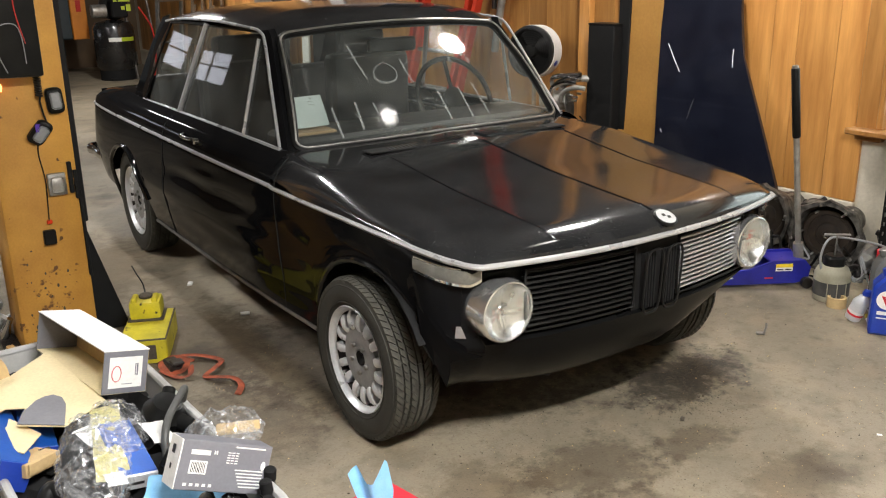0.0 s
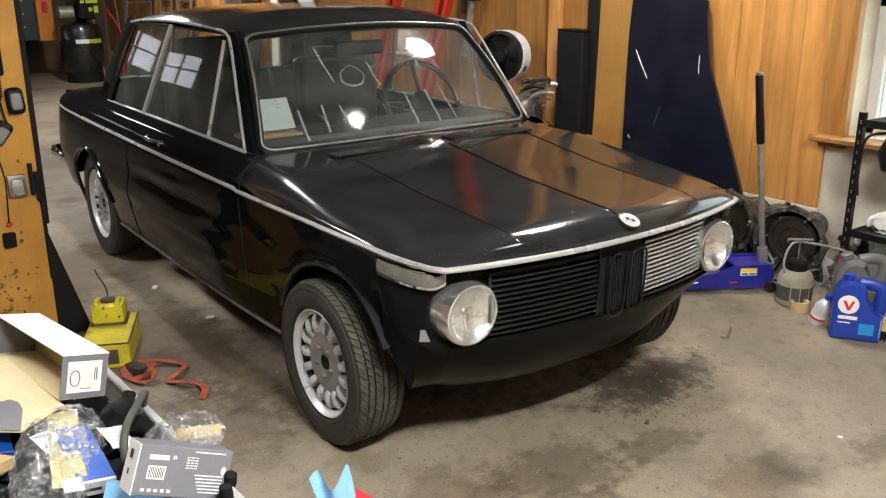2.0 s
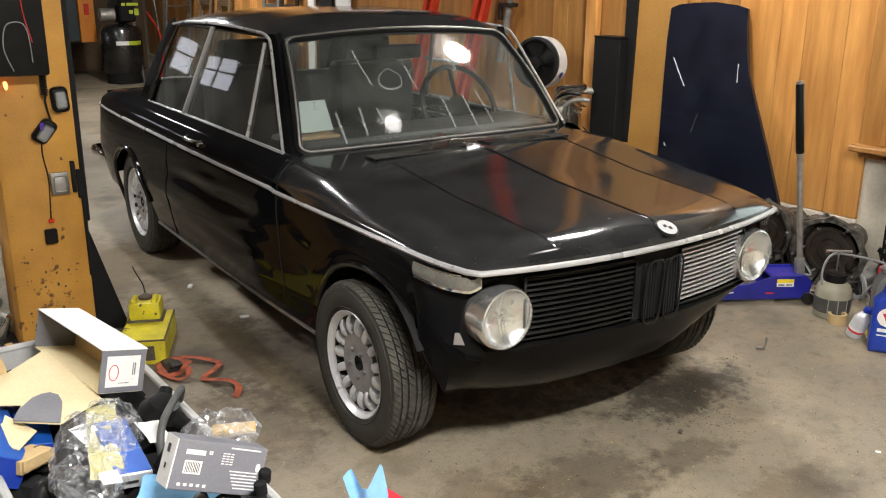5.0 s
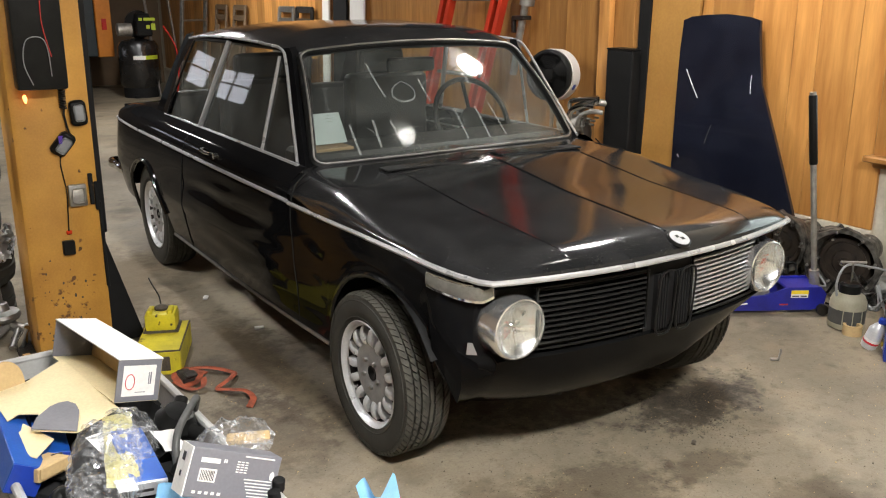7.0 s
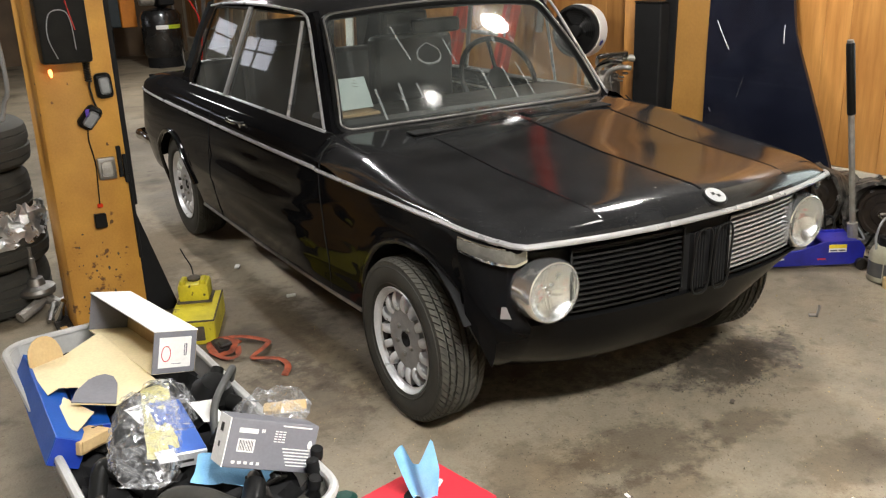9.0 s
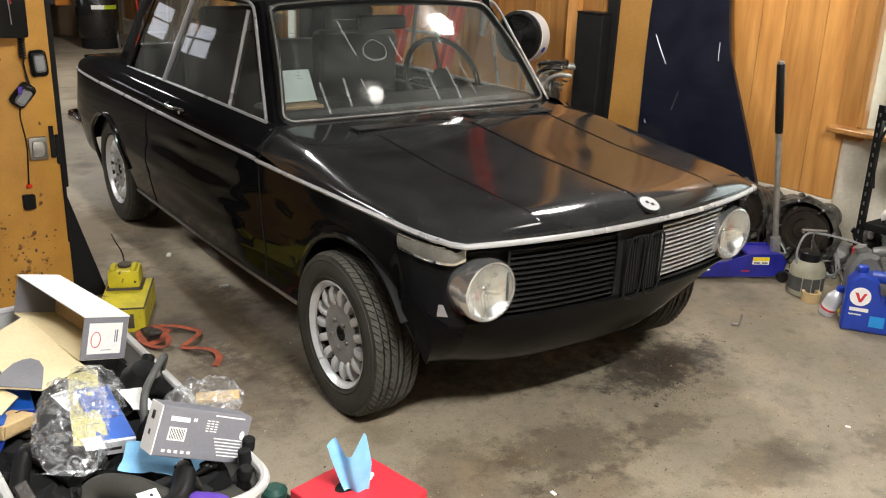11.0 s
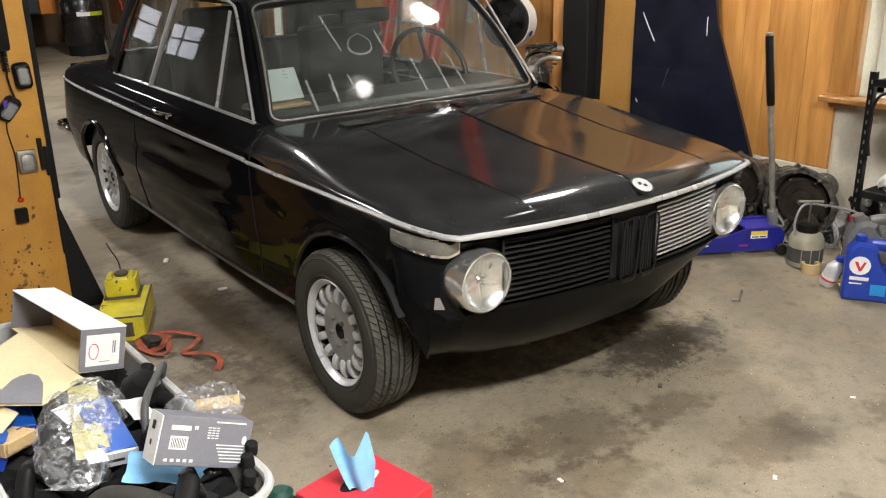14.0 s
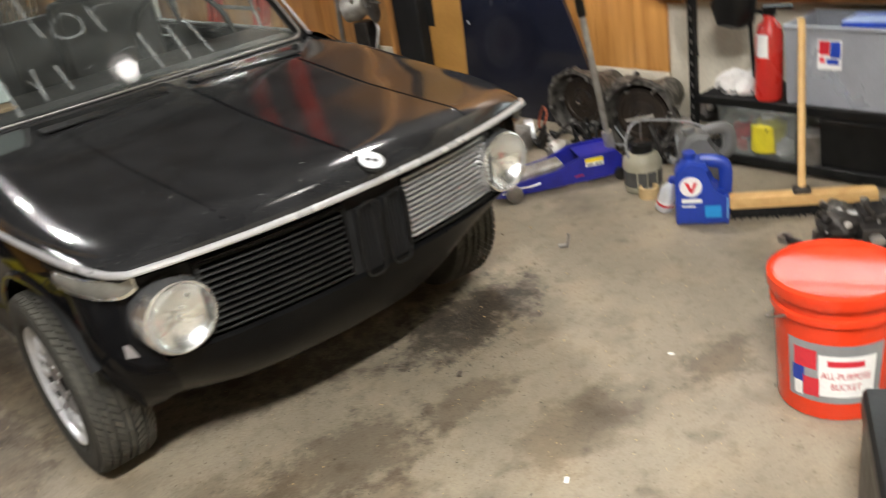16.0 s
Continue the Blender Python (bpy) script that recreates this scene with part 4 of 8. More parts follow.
bm = B()
grid(bm, [[ws_point(u, v) for u in np.linspace(0.012, 0.988, 16)] for v in np.linspace(0.015, 0.985, 8)])
ws = part("windscreen", bm, GLASS, car, "dirty windscreen with chalk writing")
ws.visible_shadow = False


def rounded(n=9, r=0.07):
    """Outline of the screen in u, v with rounded corners."""
    out = []
    for cu, cv, a0 in ((1 - r * 0.6, 1 - r, 0), (r * 0.6, 1 - r, 90), (r * 0.6, r, 180), (1 - r * 0.6, r, 270)):
        for k in range(n):
            a = math.radians(a0 + 90 * k / (n - 1))
            out.append((cu + r * 0.6 * math.cos(a), cv + r * math.sin(a)))
    full = []
    for i, (u, v) in enumerate(out):
        full.append((u, v))
        u2, v2 = out[(i + 1) % len(out)]
        if abs(u2 - u) + abs(v2 - v) > 0.2:
            for k in range(1, 10):
                full.append((u + (u2 - u) * k / 10, v + (v2 - v) * k / 10))
    return full


seal = [ws_point(min(max(u, 0), 1), min(max(v, 0), 1)) for u, v in rounded()]
part("screen_seal", tube(B(), seal, 0.016, 8, closed=True), BLACK_PLASTIC, car)
part("screen_trim", tube(B(), [p + Vector((0, -0.012, 0.011)) for p in seal], 0.0042, 6, closed=True), STEEL, car, "bright trim round the windscreen")

# pillars, window frames, side glass on both sides
for s in (-1, 1):
    def g(y, z):
        """Side glass surface: leans in with height."""
        t = (z - 0.845) / 0.40
        return Vector((s * (0.662 - 0.095 * t), y, z))
    bm = B()
    grid(bm, [[(s * 0.618, 0.640, 0.832), (s * 0.515, 0.962, 1.222), (s * 0.520, 0.975, 1.245)], [(s * 0.650, 0.640, 0.835), (s * 0.547, 0.950, 1.22), (s * 0.552, 0.965, 1.243)], [(s * 0.664, 0.700, 0.838), (s * 0.566, 0.985, 1.215), (s * 0.566, 1.0, 1.24)]])
    part("front_pillar", bm, PAINT, car)
    bm = B()
    grid(bm, [[(s * 0.655, 2.36, 0.84), (s * 0.60, 2.24, 1.09), (s * 0.555, 2.09, 1.245)], [(s * 0.63, 2.62, 0.84), (s * 0.575, 2.42, 1.10), (s * 0.535, 2.30, 1.245)], [(s * 0.54, 2.78, 0.845), (s * 0.50, 2.56, 1.10), (s * 0.46, 2.40, 1.255)]])
    part("rear_pillar", bm, PAINT, car)
    door = [g(0.68, 0.848), g(0.965, 1.225), g(1.5, 1.243), g(1.72, 0.846)]
    panes = [("vent_pane", [g(0.72, 0.85), g(0.98, 1.20), g(0.985, 1.205), g(1.005, 0.85)]),
             ("door_pane", [g(1.025, 0.85), g(1.0, 1.222), g(1.54, 1.238), g(1.75, 0.85)]),
             ("quarter_pane", [g(1.80, 0.85), g(1.59, 1.238), g(2.00, 1.225), g(2.26, 0.85)])]
    for nm, q in panes:
        bm = B()
        grid(bm, [[q[0].lerp(q[1], k / 4), q[3].lerp(q[2], k / 4)] for k in range(5)])
        part(nm, bm, SIDE_GLASS, car, "dusty side window glass").visible_shadow = False
    o = Vector((s * 0.006, 0, 0))
    for nm, pts, r in (("vent_frame", [g(1.015, 0.85), g(0.99, 1.21)], 0.007), ("window_post", [g(1.775, 0.85), g(1.565, 1.242)], 0.012),
                       ("waist_strip", [g(0.66, 0.842), g(1.2, 0.845), g(1.74, 0.846), g(2.33, 0.845)], 0.008),
                       ("drip_rail", smooth_line([g(0.675, 0.85), g(0.82, 1.05), g(0.93, 1.20), g(0.985, 1.235), g(1.1, 1.247), g(1.5, 1.258), g(1.9, 1.252), g(2.12, 1.235)], 5), 0.006),
                       ("quarter_frame", smooth_line([g(2.30, 0.848), g(2.22, 0.98), g(2.06, 1.20), g(1.98, 1.232), g(1.6, 1.240)], 4), 0.005)):
        part(nm, tube(B(), [p + o for p in pts], r, 6), TRIM if nm != "quarter_frame" else BLACK_PLASTIC, car, "bright metal window trim" if nm != "quarter_frame" else "")
    # door handle and shut lines
    hx = s * (side_x(1.5, 0.785) + 0.012)
    hd = part("door_handle", tube(B(), smooth_line([(hx - s * 0.01, 1.36, 0.787), (hx + s * 0.012, 1.39, 0.790), (hx + s * 0.012, 1.47, 0.792), (hx - s * 0.01, 1.50, 0.792)], 4), 0.010, 8, flat=0.7), CHROME, car, "chrome door handle")
    part("lock_button", lathe(B(), [(0.0, 0.02), (0.012, 0.018), (0.013, 0.0)], Matrix.Translation((hx - s * 0.012, 1.33, 0.785)) @ pose(0, 0, 0, 0, s * 90, 0), 12, caps=False), CHROME, hd)
    for y in (0.56, 1.78):
        part("shut_line", tube(B(), [(s * (side_x(y, z) + 0.0006), y + (0.0 if z > 0.4 else 0.04 * (0.4 - z) / 0.15), z) for z in np.linspace(0.26, 0.835, 16)], 0.0028, 5), BLACK_MATT, car)
    part("sill_strip", tube(B(), [(s * (side_x(y, 0.26) + 0.002), y, 0.262) for y in np.linspace(0.36, 2.12, 10)], 0.008, 6), STEEL, car)

bm = B()
grid(bm, [[(x, 2.80 - 0.05 * abs(x) - 0.40 * v, 0.85 + 0.40 * v) for x in np.linspace(-0.53 + 0.07 * v, 0.53 - 0.07 * v, 7)] for v in (0, 0.5, 1)])
part("rear_screen", bm, SIDE_GLASS, car).visible_shadow = False

# cabin, seen dimly through the glass
part("dashboard", box(B(), (0, 0.82, 0.80), (1.2, 0.30, 0.14), 0.04, None, 3), SKIN_VINYL, car)
part("parcel_shelf", box(B(), (0, 2.6, 0.80), (1.15, 0.4, 0.05), 0.01), SKIN_VINYL, car)
part("bulkhead", box(B(), (0, 0.70, 0.52), (1.25, 0.04, 0.5)), BLACK_MATT, car)
part("headliner", box(B(), (0, 1.65, 1.225), (1.0, 1.25, 0.015), 0.004), pbr("stained_headliner", (0.07, 0.068, 0.058), rough=0.9, scale=4), car)
for s in (-1, 1):
    part("front_seat", box(box(B(), (s * 0.33, 1.55, 0.50), (0.48, 0.5, 0.18), 0.05, None, 3), (s * 0.33, 1.78, 0.78), (0.46, 0.12, 0.55), 0.05, pose(0, 0, 0), 3), SKIN_VINYL, car)
    part("head_rest", box(B(), (s * 0.33, 1.84, 1.10), (0.26, 0.08, 0.14), 0.035, None, 3), SKIN_VINYL, car)
part("rear_seat", box(box(B(), (0, 2.2, 0.48), (1.2, 0.45, 0.18), 0.05, None, 3), (0, 2.42, 0.70), (1.2, 0.13, 0.5), 0.05, None, 3), SKIN_VINYL, car)
m = Matrix.Translation((0.33, 0.99, 0.90)) @ pose(0, 0, 0, 62, 0, 0)
wheel = part("steering_wheel", tube(B(), [m @ Vector((0.19 * math.cos(a), 0.19 * math.sin(a), 0)) for a in np.linspace(0, math.tau, 33)[:-1]], 0.012, 8, closed=True), BLACK_PLASTIC, car)
bm = B()
lathe(bm, [(0.05, -0.03), (0.055, 0.0), (0.03, 0.012)], m, 16)
for a in (90, 210, 330):
    tube(bm, [m @ Vector((0, 0, -0.01)), m @ Vector((0.185 * math.cos(radians(a)), 0.185 * math.sin(radians(a)), 0))], 0.010, 6)
part("spokes", bm, BLACK_PLASTIC, wheel)
part("rear_view_mirror", box(B(), (0.0, 0.975, 1.155), (0.23, 0.03, 0.06), 0.02, None, 3), BLACK_PLASTIC, car)
part("paper_sheet", box(B(), (0, 0, 0), (0.17, 0.002, 0.125), 0, Matrix.Translation((-0.498, 0.80, 0.945)) @ pose(0, 0, 0, -30, 0, 3)), PAPER_GREY, car, "pale paper sheet behind the windscreen")
part("tan_card", box(B(), (-0.495, 0.77, 0.875), (0.17, 0.10, 0.012), 0.002), TAN, car)

# chalk writing on the screen: the readable word, and plain bars for the rest
def chalk(name, strokes, r=0.0040):
    for st in strokes:
        line = [ws_point(p[0], p[1]) + Vector((0, -0.0022, 0.0022)) for p in smooth_line([(u, v, 0) for u, v in st], 5)]
        part(name, tube(B(), line, r, 6, flat=0.22), CHALK, car, "faint white chalk marker stroke").visible_shadow = False


chalk("chalk_word", [[(0.205, 0.815), (0.255, 0.825), (0.315, 0.815)], [(0.240, 0.815), (0.250, 0.68), (0.270, 0.50)], [(0.220, 0.70), (0.265, 0.705), (0.305, 0.70)],
                     [(0.350, 0.63), (0.310, 0.58), (0.300, 0.50), (0.330, 0.45), (0.375, 0.47), (0.385, 0.56), (0.350, 0.63)],
                     [(0.420, 0.64), (0.425, 0.53), (0.435, 0.43)], [(0.425, 0.58), (0.455, 0.62), (0.495, 0.61)]])
# the row of figures below, as plain upright bars, and smudges
chalk("chalk_bar", [[(0.515, 0.36), (0.530, 0.09)], [(0.605, 0.36), (0.618, 0.08)], [(0.670, 0.38), (0.690, 0.10)], [(0.725, 0.24), (0.775, 0.26)],
                    [(0.635, 0.70), (0.625, 0.56)], [(0.705, 0.68), (0.715, 0.55)], [(0.125, 0.30), (0.145, 0.05)], [(0.205, 0.32), (0.215, 0.10)], [(0.265, 0.30), (0.285, 0.12)]], 0.0050)
chalk("chalk_smudge", [[(0.18, 0.26), (0.20, 0.22), (0.215, 0.14)], [(0.33, 0.22), (0.36, 0.235)], [(0.42, 0.26), (0.47, 0.28), (0.50, 0.26)], [(0.58, 0.70), (0.62, 0.74), (0.66, 0.72)]], 0.004)
chalk("chalk_mark", [[(0.055 + 0.004 * math.sin(k * 2.1), 0.74 - 0.026 * k), (0.069 + 0.004 * math.cos(k * 1.7), 0.73 - 0.026 * k)] for k in range(16)], 0.0045)

# rear bumper end
part("rear_bumper", tube(B(), smooth_line([(-0.700, 3.06, 0.43), (-0.735, 3.12, 0.435), (-0.735, 3.27, 0.44), (-0.68, 3.40, 0.445), (0, 3.46, 0.45), (0.68, 3.40, 0.445), (0.752, 3.25, 0.44)], 6), 0.015, 10, flat=1.8), CHROME, car, "tarnished chrome rear bumper")


# wheels
def make_wheel(m):
    """A fifteen-spoke silver wheel with a treaded tyre; the axle points along local z, outward."""
    hub = part("wheel", lathe(B(), [(0.186, -0.072), (0.184, -0.068), (0.182, 0.06), (0.187, 0.070), (0.191, 0.080), (0.188, 0.084), (0.183, 0.080), (0.179, 0.070), (0.174, 0.064), (0.169, 0.062)], None, 48, caps=False), ALLOY, car, "silver fifteen-spoke alloy wheel")
    hub.matrix_basis = m
    # shade of the recess put into the barrel's colour
    part("barrel", lathe(B(), [(0.169, 0.062), (0.166, 0.056), (0.163, 0.040), (0.163, 0.010)], None, 48, caps=False), DARK_STEEL, hub, "inner barrel of the wheel, coloured dark as shade between the spokes")
    tyre = B()
    prof = [(0.186, -0.070), (0.215, -0.080), (0.25, -0.082), (0.276, -0.076), (0.279, -0.062), (0.279, -0.04), (0.279, 0.0), (0.279, 0.05), (0.280, 0.070), (0.273, 0.082), (0.25, 0.091), (0.215, 0.090), (0.190, 0.080)]
    lathe(tyre, prof, None, 72, caps=False)
    casing = part("tyre", tyre, RUBBER, hub, "worn black road tyre")
    for rr, zz in ((0.204, 0.0875), (0.262, 0.0870)):
        part("sidewall_ridge", tube(B(), [(rr * math.cos(a), rr * math.sin(a), zz) for a in np.linspace(0, math.tau, 61)[:-1]], 0.0022, 5, closed=True), RUBBER, casing)
    tread = B()
    lanes = ((-0.078, -0.050, 70), (-0.041, -0.018, 70), (-0.010, 0.002, 24), (0.010, 0.033, 70), (0.042, 0.058, 70), (0.065, 0.084, 70))
    for z0, z1, count in lanes:
        for k in range(count):
            half = math.pi / count * (0.80 if count > 40 else 0.97)
            pts = []
            for rr in (0.276, 0.2895):
                for da, z in ((-half, z0), (half, z0), (half, z1), (-half, z1)):
                    a = math.tau * k / count + da + 3.6 * abs(z + 0.004)
                    edge = 0.010 if z > 0.08 or z < -0.07 else 0.0
                    pts.append(tread.verts.new(((rr - edge) * math.cos(a), (rr - edge) * math.sin(a), z)))
            for f in ((4, 5, 6, 7), (0, 1, 5, 4), (1, 2, 6, 5), (2, 3, 7, 6), (3, 0, 4, 7)):
                tread.faces.new([pts[i] for i in f])
    part("tread", tread, TREAD, hub, smooth=0)
    part("wheel_disc", lathe(B(), [(0.018, 0.040), (0.026, 0.044), (0.030, 0.060), (0.060, 0.064), (0.100, 0.064), (0.110, 0.060), (0.114, 0.040), (0.106, 0.0)], None, 40), DISC_GREY, hub)
    part("centre_bore", lathe(B(), [(0.024, 0.0), (0.026, 0.0615), (0.0, 0.050)], None, 20, caps=False), BLACK_MATT, hub)
    # black all over, so the gaps between the spokes look deep and shaded
    part("brake", lathe(B(), [(0.168, -0.03), (0.168, 0.012), (0.100, 0.020), (0.03, 0.018)], None, 30), BLACK_MATT, hub)
    for k in range(15):
        a = math.tau * k / 15
        sp = B()
        rows = []
        for r, w, z in ((0.098, 0.0115, 0.060), (0.108, 0.0130, 0.069), (0.124, 0.0148, 0.0755), (0.142, 0.0158, 0.0745), (0.156, 0.0145, 0.070), (0.168, 0.0115, 0.061)):
            rows.append([(r, -w, z - 0.025), (r, -w * 0.9, z - 0.004), (r, -w * 0.5, z), (r, w * 0.5, z), (r, w * 0.9, z - 0.004), (r, w, z - 0.025)])
        grid(sp, rows)
        bmesh.ops.transform(sp, matrix=Matrix.Rotation(a, 4, "Z"), verts=sp.verts)
        part("spoke", sp, ALLOY, hub)
    for k in range(5):
        a = math.tau * k / 5 + 0.3
        part("wheel_bolt", lathe(B(), [(0.009, 0.058), (0.009, 0.070), (0.006, 0.073)], Matrix.Translation((0.052 * math.cos(a), 0.052 * math.sin(a), 0)), 8), STEEL, hub)
    return hub


make_wheel(pose(-0.664, 0.042, 0.272) @ Matrix.Scale(0.932, 4) @ pose(0, 0, 0, 0, -90, 0) @ pose(0, 0, 0, 0, 0, 20))
make_wheel(pose(-0.650, 2.5, 0.285) @ Matrix.Scale(0.97, 4) @ pose(0, 0, 0, 0, -90, 0) @ pose(0, 0, 0, 0, 0, 50))
make_wheel(pose(0.59, 0.03, 0.289) @ pose(0, 0, 0, 0, 0, -6) @ pose(0, 0, 0, 0, 90, 0))
make_wheel(pose(0.672, 2.5, 0.289) @ pose(0, 0, 0, 0, 90, 0))

# ---- things beside the car: the lift column and what lies round it ----
def crumple(bm, w, h, amp, seed, nx=14, ny=14, m=None, dome=0.0, scale=9.0, round_off=0.35):
    """A creased sheet w by h; dome lifts its middle."""
    rows = []
    for i in range(nx + 1):
        row = []
        for j in range(ny + 1):
            u, v = i / nx * 2 - 1, j / ny * 2 - 1
            k = 1 - round_off * (u * u * v * v)
            n3 = noise.noise_vector(Vector((u * w * scale, v * h * scale, seed * 3.7)))
            n2 = noise.noise_vector(Vector((u * w * scale * 2.7, v * h * scale * 2.7, seed * 5.1)))
            z = dome * max(0.0, 1 - max(abs(u), abs(v)) ** 2.5) + amp * (n3.z + 0.5 * n2.z)
            p = Vector((u * w / 2 * k + amp * n3.x * 0.8, v * h / 2 * k + amp * n3.y * 0.8, z))
            row.append(m @ p if m is not None else p)
        rows.append(row)
    grid(bm, rows)
    return bm


def folds(w, h, dome, seed, n=46):
    """A thin sheet with sharp long creases."""
    bm, rows = B(), []
    for i in range(n + 1):
        row = []
        for j in range(n + 1):
            u, v = i / n * 2 - 1, j / n * 2 - 1
            x, y = u * w / 2, v * h / 2
            lift = 0.0
            for turn, long, thin, amp in ((18, 5.0, 17.0, 0.020), (-38, 6.0, 24.0, 0.014), (70, 8.0, 30.0, 0.009), (110, 16.0, 52.0, 0.005)):
                a = radians(turn + seed * 23)
                p, q = x * math.cos(a) + y * math.sin(a), y * math.cos(a) - x * math.sin(a)
                lift += amp * (0.5 - abs(noise.noise(Vector((p * long, q * thin, seed * 4.3 + turn)))) * 2)
            edge = 1 - max(abs(u), abs(v)) ** 4
            k = 1 - 0.30 * u * u * v * v
            row.append((x * k + 0.006 * noise.noise(Vector((x * 30, y * 30, seed))), y * k, dome * max(0.0, 1 - max(abs(u), abs(v)) ** 2.5) + lift * (0.35 + 0.65 * edge)))
        rows.append(row)
    grid(bm, rows)
    return bm


def bag(name, w, h, dome, seed, material, m, label):
    ob = thing(name, label, "bag", m)
    part("film", folds(w, h, dome, seed), material, ob, smooth=28).visible_shadow = False
    part("heat_seal", crumple(B(), w * 0.8, 0.012, 0.004, seed + 3, 10, 2, pose(0, -h * 0.46, 0.002)), material, ob, "flat welded seam").visible_shadow = False
    return ob


def fleck_rust(base, at, size, density):
    """Adds brown rust specks, thick round one height, to an enamel."""
    n, l = base.node_tree.nodes, base.node_tree.links
    b = n["Principled BSDF"]
    src = b.inputs["Base Color"].links[0].from_socket
    tc, tex, ln, mp, sub, mr, mix = (n.new("ShaderNode" + k) for k in ("TexCoord", "TexNoise", "VectorMath", "Mapping", "Math", "MapRange", "Mix"))
    tex.inputs["Scale"].default_value, tex.inputs["Detail"].default_value = 26.0, 8
    l.new(tc.outputs["Object"], tex.inputs["Vector"])
    mp.vector_type = "TEXTURE"
    mp.inputs["Location"].default_value, mp.inputs["Scale"].default_value = at, size
    l.new(tc.outputs["Object"], mp.inputs[0])
    ln.operation = "LENGTH"
    l.new(mp.outputs[0], ln.inputs[0])
    sub.operation = "MULTIPLY_ADD"
    sub.inputs[1].default_value = -0.11
    l.new(ln.outputs["Value"], sub.inputs[0])
    l.new(tex.outputs[0], sub.inputs[2])
    mr.inputs[1].default_value, mr.inputs[2].default_value = density, density + 0.06
    l.new(sub.outputs[0], mr.inputs[0])
    mix.data_type = "RGBA"
    mix.inputs["B"].default_value = (0.13, 0.055, 0.02, 1)
    l.new(mr.outputs[0], mix.inputs["Factor"])
    l.new(src, mix.inputs["A"])
    l.new(mix.outputs["Result"], b.inputs["Base Color"])
    return base


fleck_rust(LIFT_YELLOW, (-0.03, -0.02, 0.16), (0.12, 0.3, 0.20), 0.50)

post = thing("lift_column", "worn yellow steel car lift column with rust near its foot", "lift column", pose(-1.372, 1.40, 0, 0, 0.5, 0))
bm = B()
sec = [(-0.145, 0.03), (-0.138, 0.008), (-0.120, 0.0), (0.135, 0.0), (0.145, 0.006), (0.147, 0.24), (0.10, 0.25), (0.10, 0.243), (0.137, 0.234), (0.137, 0.014), (-0.118, 0.010), (-0.130, 0.016), (-0.135, 0.03), (-0.135, 0.234), (-0.10, 0.243), (-0.10, 0.25), (-0.147, 0.24)]
extrude(bm, sec, 2.80)
part("column", bm, LIFT_YELLOW, post, "worn yellow enamelled steel channel")
# unseen black panel, added so the car's wing does not mirror yellow
part("dark_side_panel", box(B(), (0.158, 0.125, 1.52), (0.024, 0.20, 2.04), 0.004), BLACK_MATT, post, "unseen dark panel on the car side, in place of an open channel")
part("base_plate", box(B(), (0.0, 0.13, 0.006), (0.42, 0.42, 0.012), 0.002), DARK_STEEL, post)
bm = extrude(B(), [(0.15, 0.012), (0.285, 0.012), (0.275, 0.05), (0.150, 0.50)], 0.16, pose(0, 0.20, 0, 90, 0, 0))
part("gusset", bm, BLACK_MATT, post, "black rubber-faced gusset")
pb = part("control_box", box(B(), (-0.025, -0.05, 1.50), (0.175, 0.10, 0.80), 0.012, None, 2), BLACK_PLASTIC, post, "black plastic control box")
part("cable_loop", tube(B(), smooth_line([(-0.06, -0.105, 1.12), (-0.085, -0.11, 1.20), (-0.07, -0.112, 1.28), (-0.02, -0.112, 1.29), (0.0, -0.112, 1.25), (0.005, -0.112, 1.15)], 6), 0.002, 6), GREY_PLASTIC, pb)
part("red_wire", tube(B(), smooth_line([(-0.0, -0.105, 1.50), (-0.01, -0.106, 1.35), (0.012, -0.106, 1.22)], 6), 0.002, 5), RED_PAINT, pb)
part("lit_lamp", lathe(B(), [(0.006, 0), (0.008, 0.012), (0.004, 0.03)], pose(-0.085, -0.02, 1.075, 150, 0, 0), 10), glow("small_orange_lamp", (1.0, 0.30, 0.08), 4.0), pb)
coil = [(0.045 + 0.011 * math.cos(k * 0.9), -0.03 + 0.011 * math.sin(k * 0.9), 1.18 - 0.16 * k / 120) for k in range(121)]
part("coiled_cord", tube(B(), coil + [(0.045, -0.02, 1.0), (0.052, -0.018, 0.95), (0.060, -0.02, 0.915)], 0.004, 5), BLACK_PLASTIC, post)


def work_light(m, tilt):
    wl = part("work_light", box(B(), (0, 0, 0), (0.062, 0.03, 0.098), 0.022, m, 3), BLACK_PLASTIC, post, "black oval lamp with a pale lens")
    part("lens", box(B(), (0.002, -0.014, 0.0), (0.040, 0.012, 0.066), 0.014, m, 3), GREY_PLASTIC, wl)


work_light(pose(0.098, -0.018, 1.0, 0, -4, 0), 0)
work_light(pose(0.028, -0.03, 0.885, 20, 35, 10), 0)
part("violet_label", box(B(), (0.022, -0.05, 0.905), (0.022, 0.003, 0.030), 0, pose(0, 0, 0)), PURPLE, post)
lk = part("lock_box", box(B(), (0.065, -0.010, 0.675), (0.068, 0.022, 0.088), 0.006, None, 2), STEEL, post, "scuffed metal lock plate")
part("lock_face", box(B(), (0.065, -0.023, 0.675), (0.046, 0.006, 0.060), 0.012, None, 2), CAST, lk)
part("strap_iron", box(B(), (0.118, -0.008, 0.695), (0.016, 0.014, 0.125), 0.002), BLACK_MATT, post)
part("strap_iron", box(B(), (0.136, -0.008, 0.665), (0.014, 0.014, 0.115), 0.002), BLACK_MATT, post)
part("edge_strip", box(B(), (0.146, -0.004, 0.46), (0.012, 0.016, 0.36), 0.002), BLACK_MATT, post)
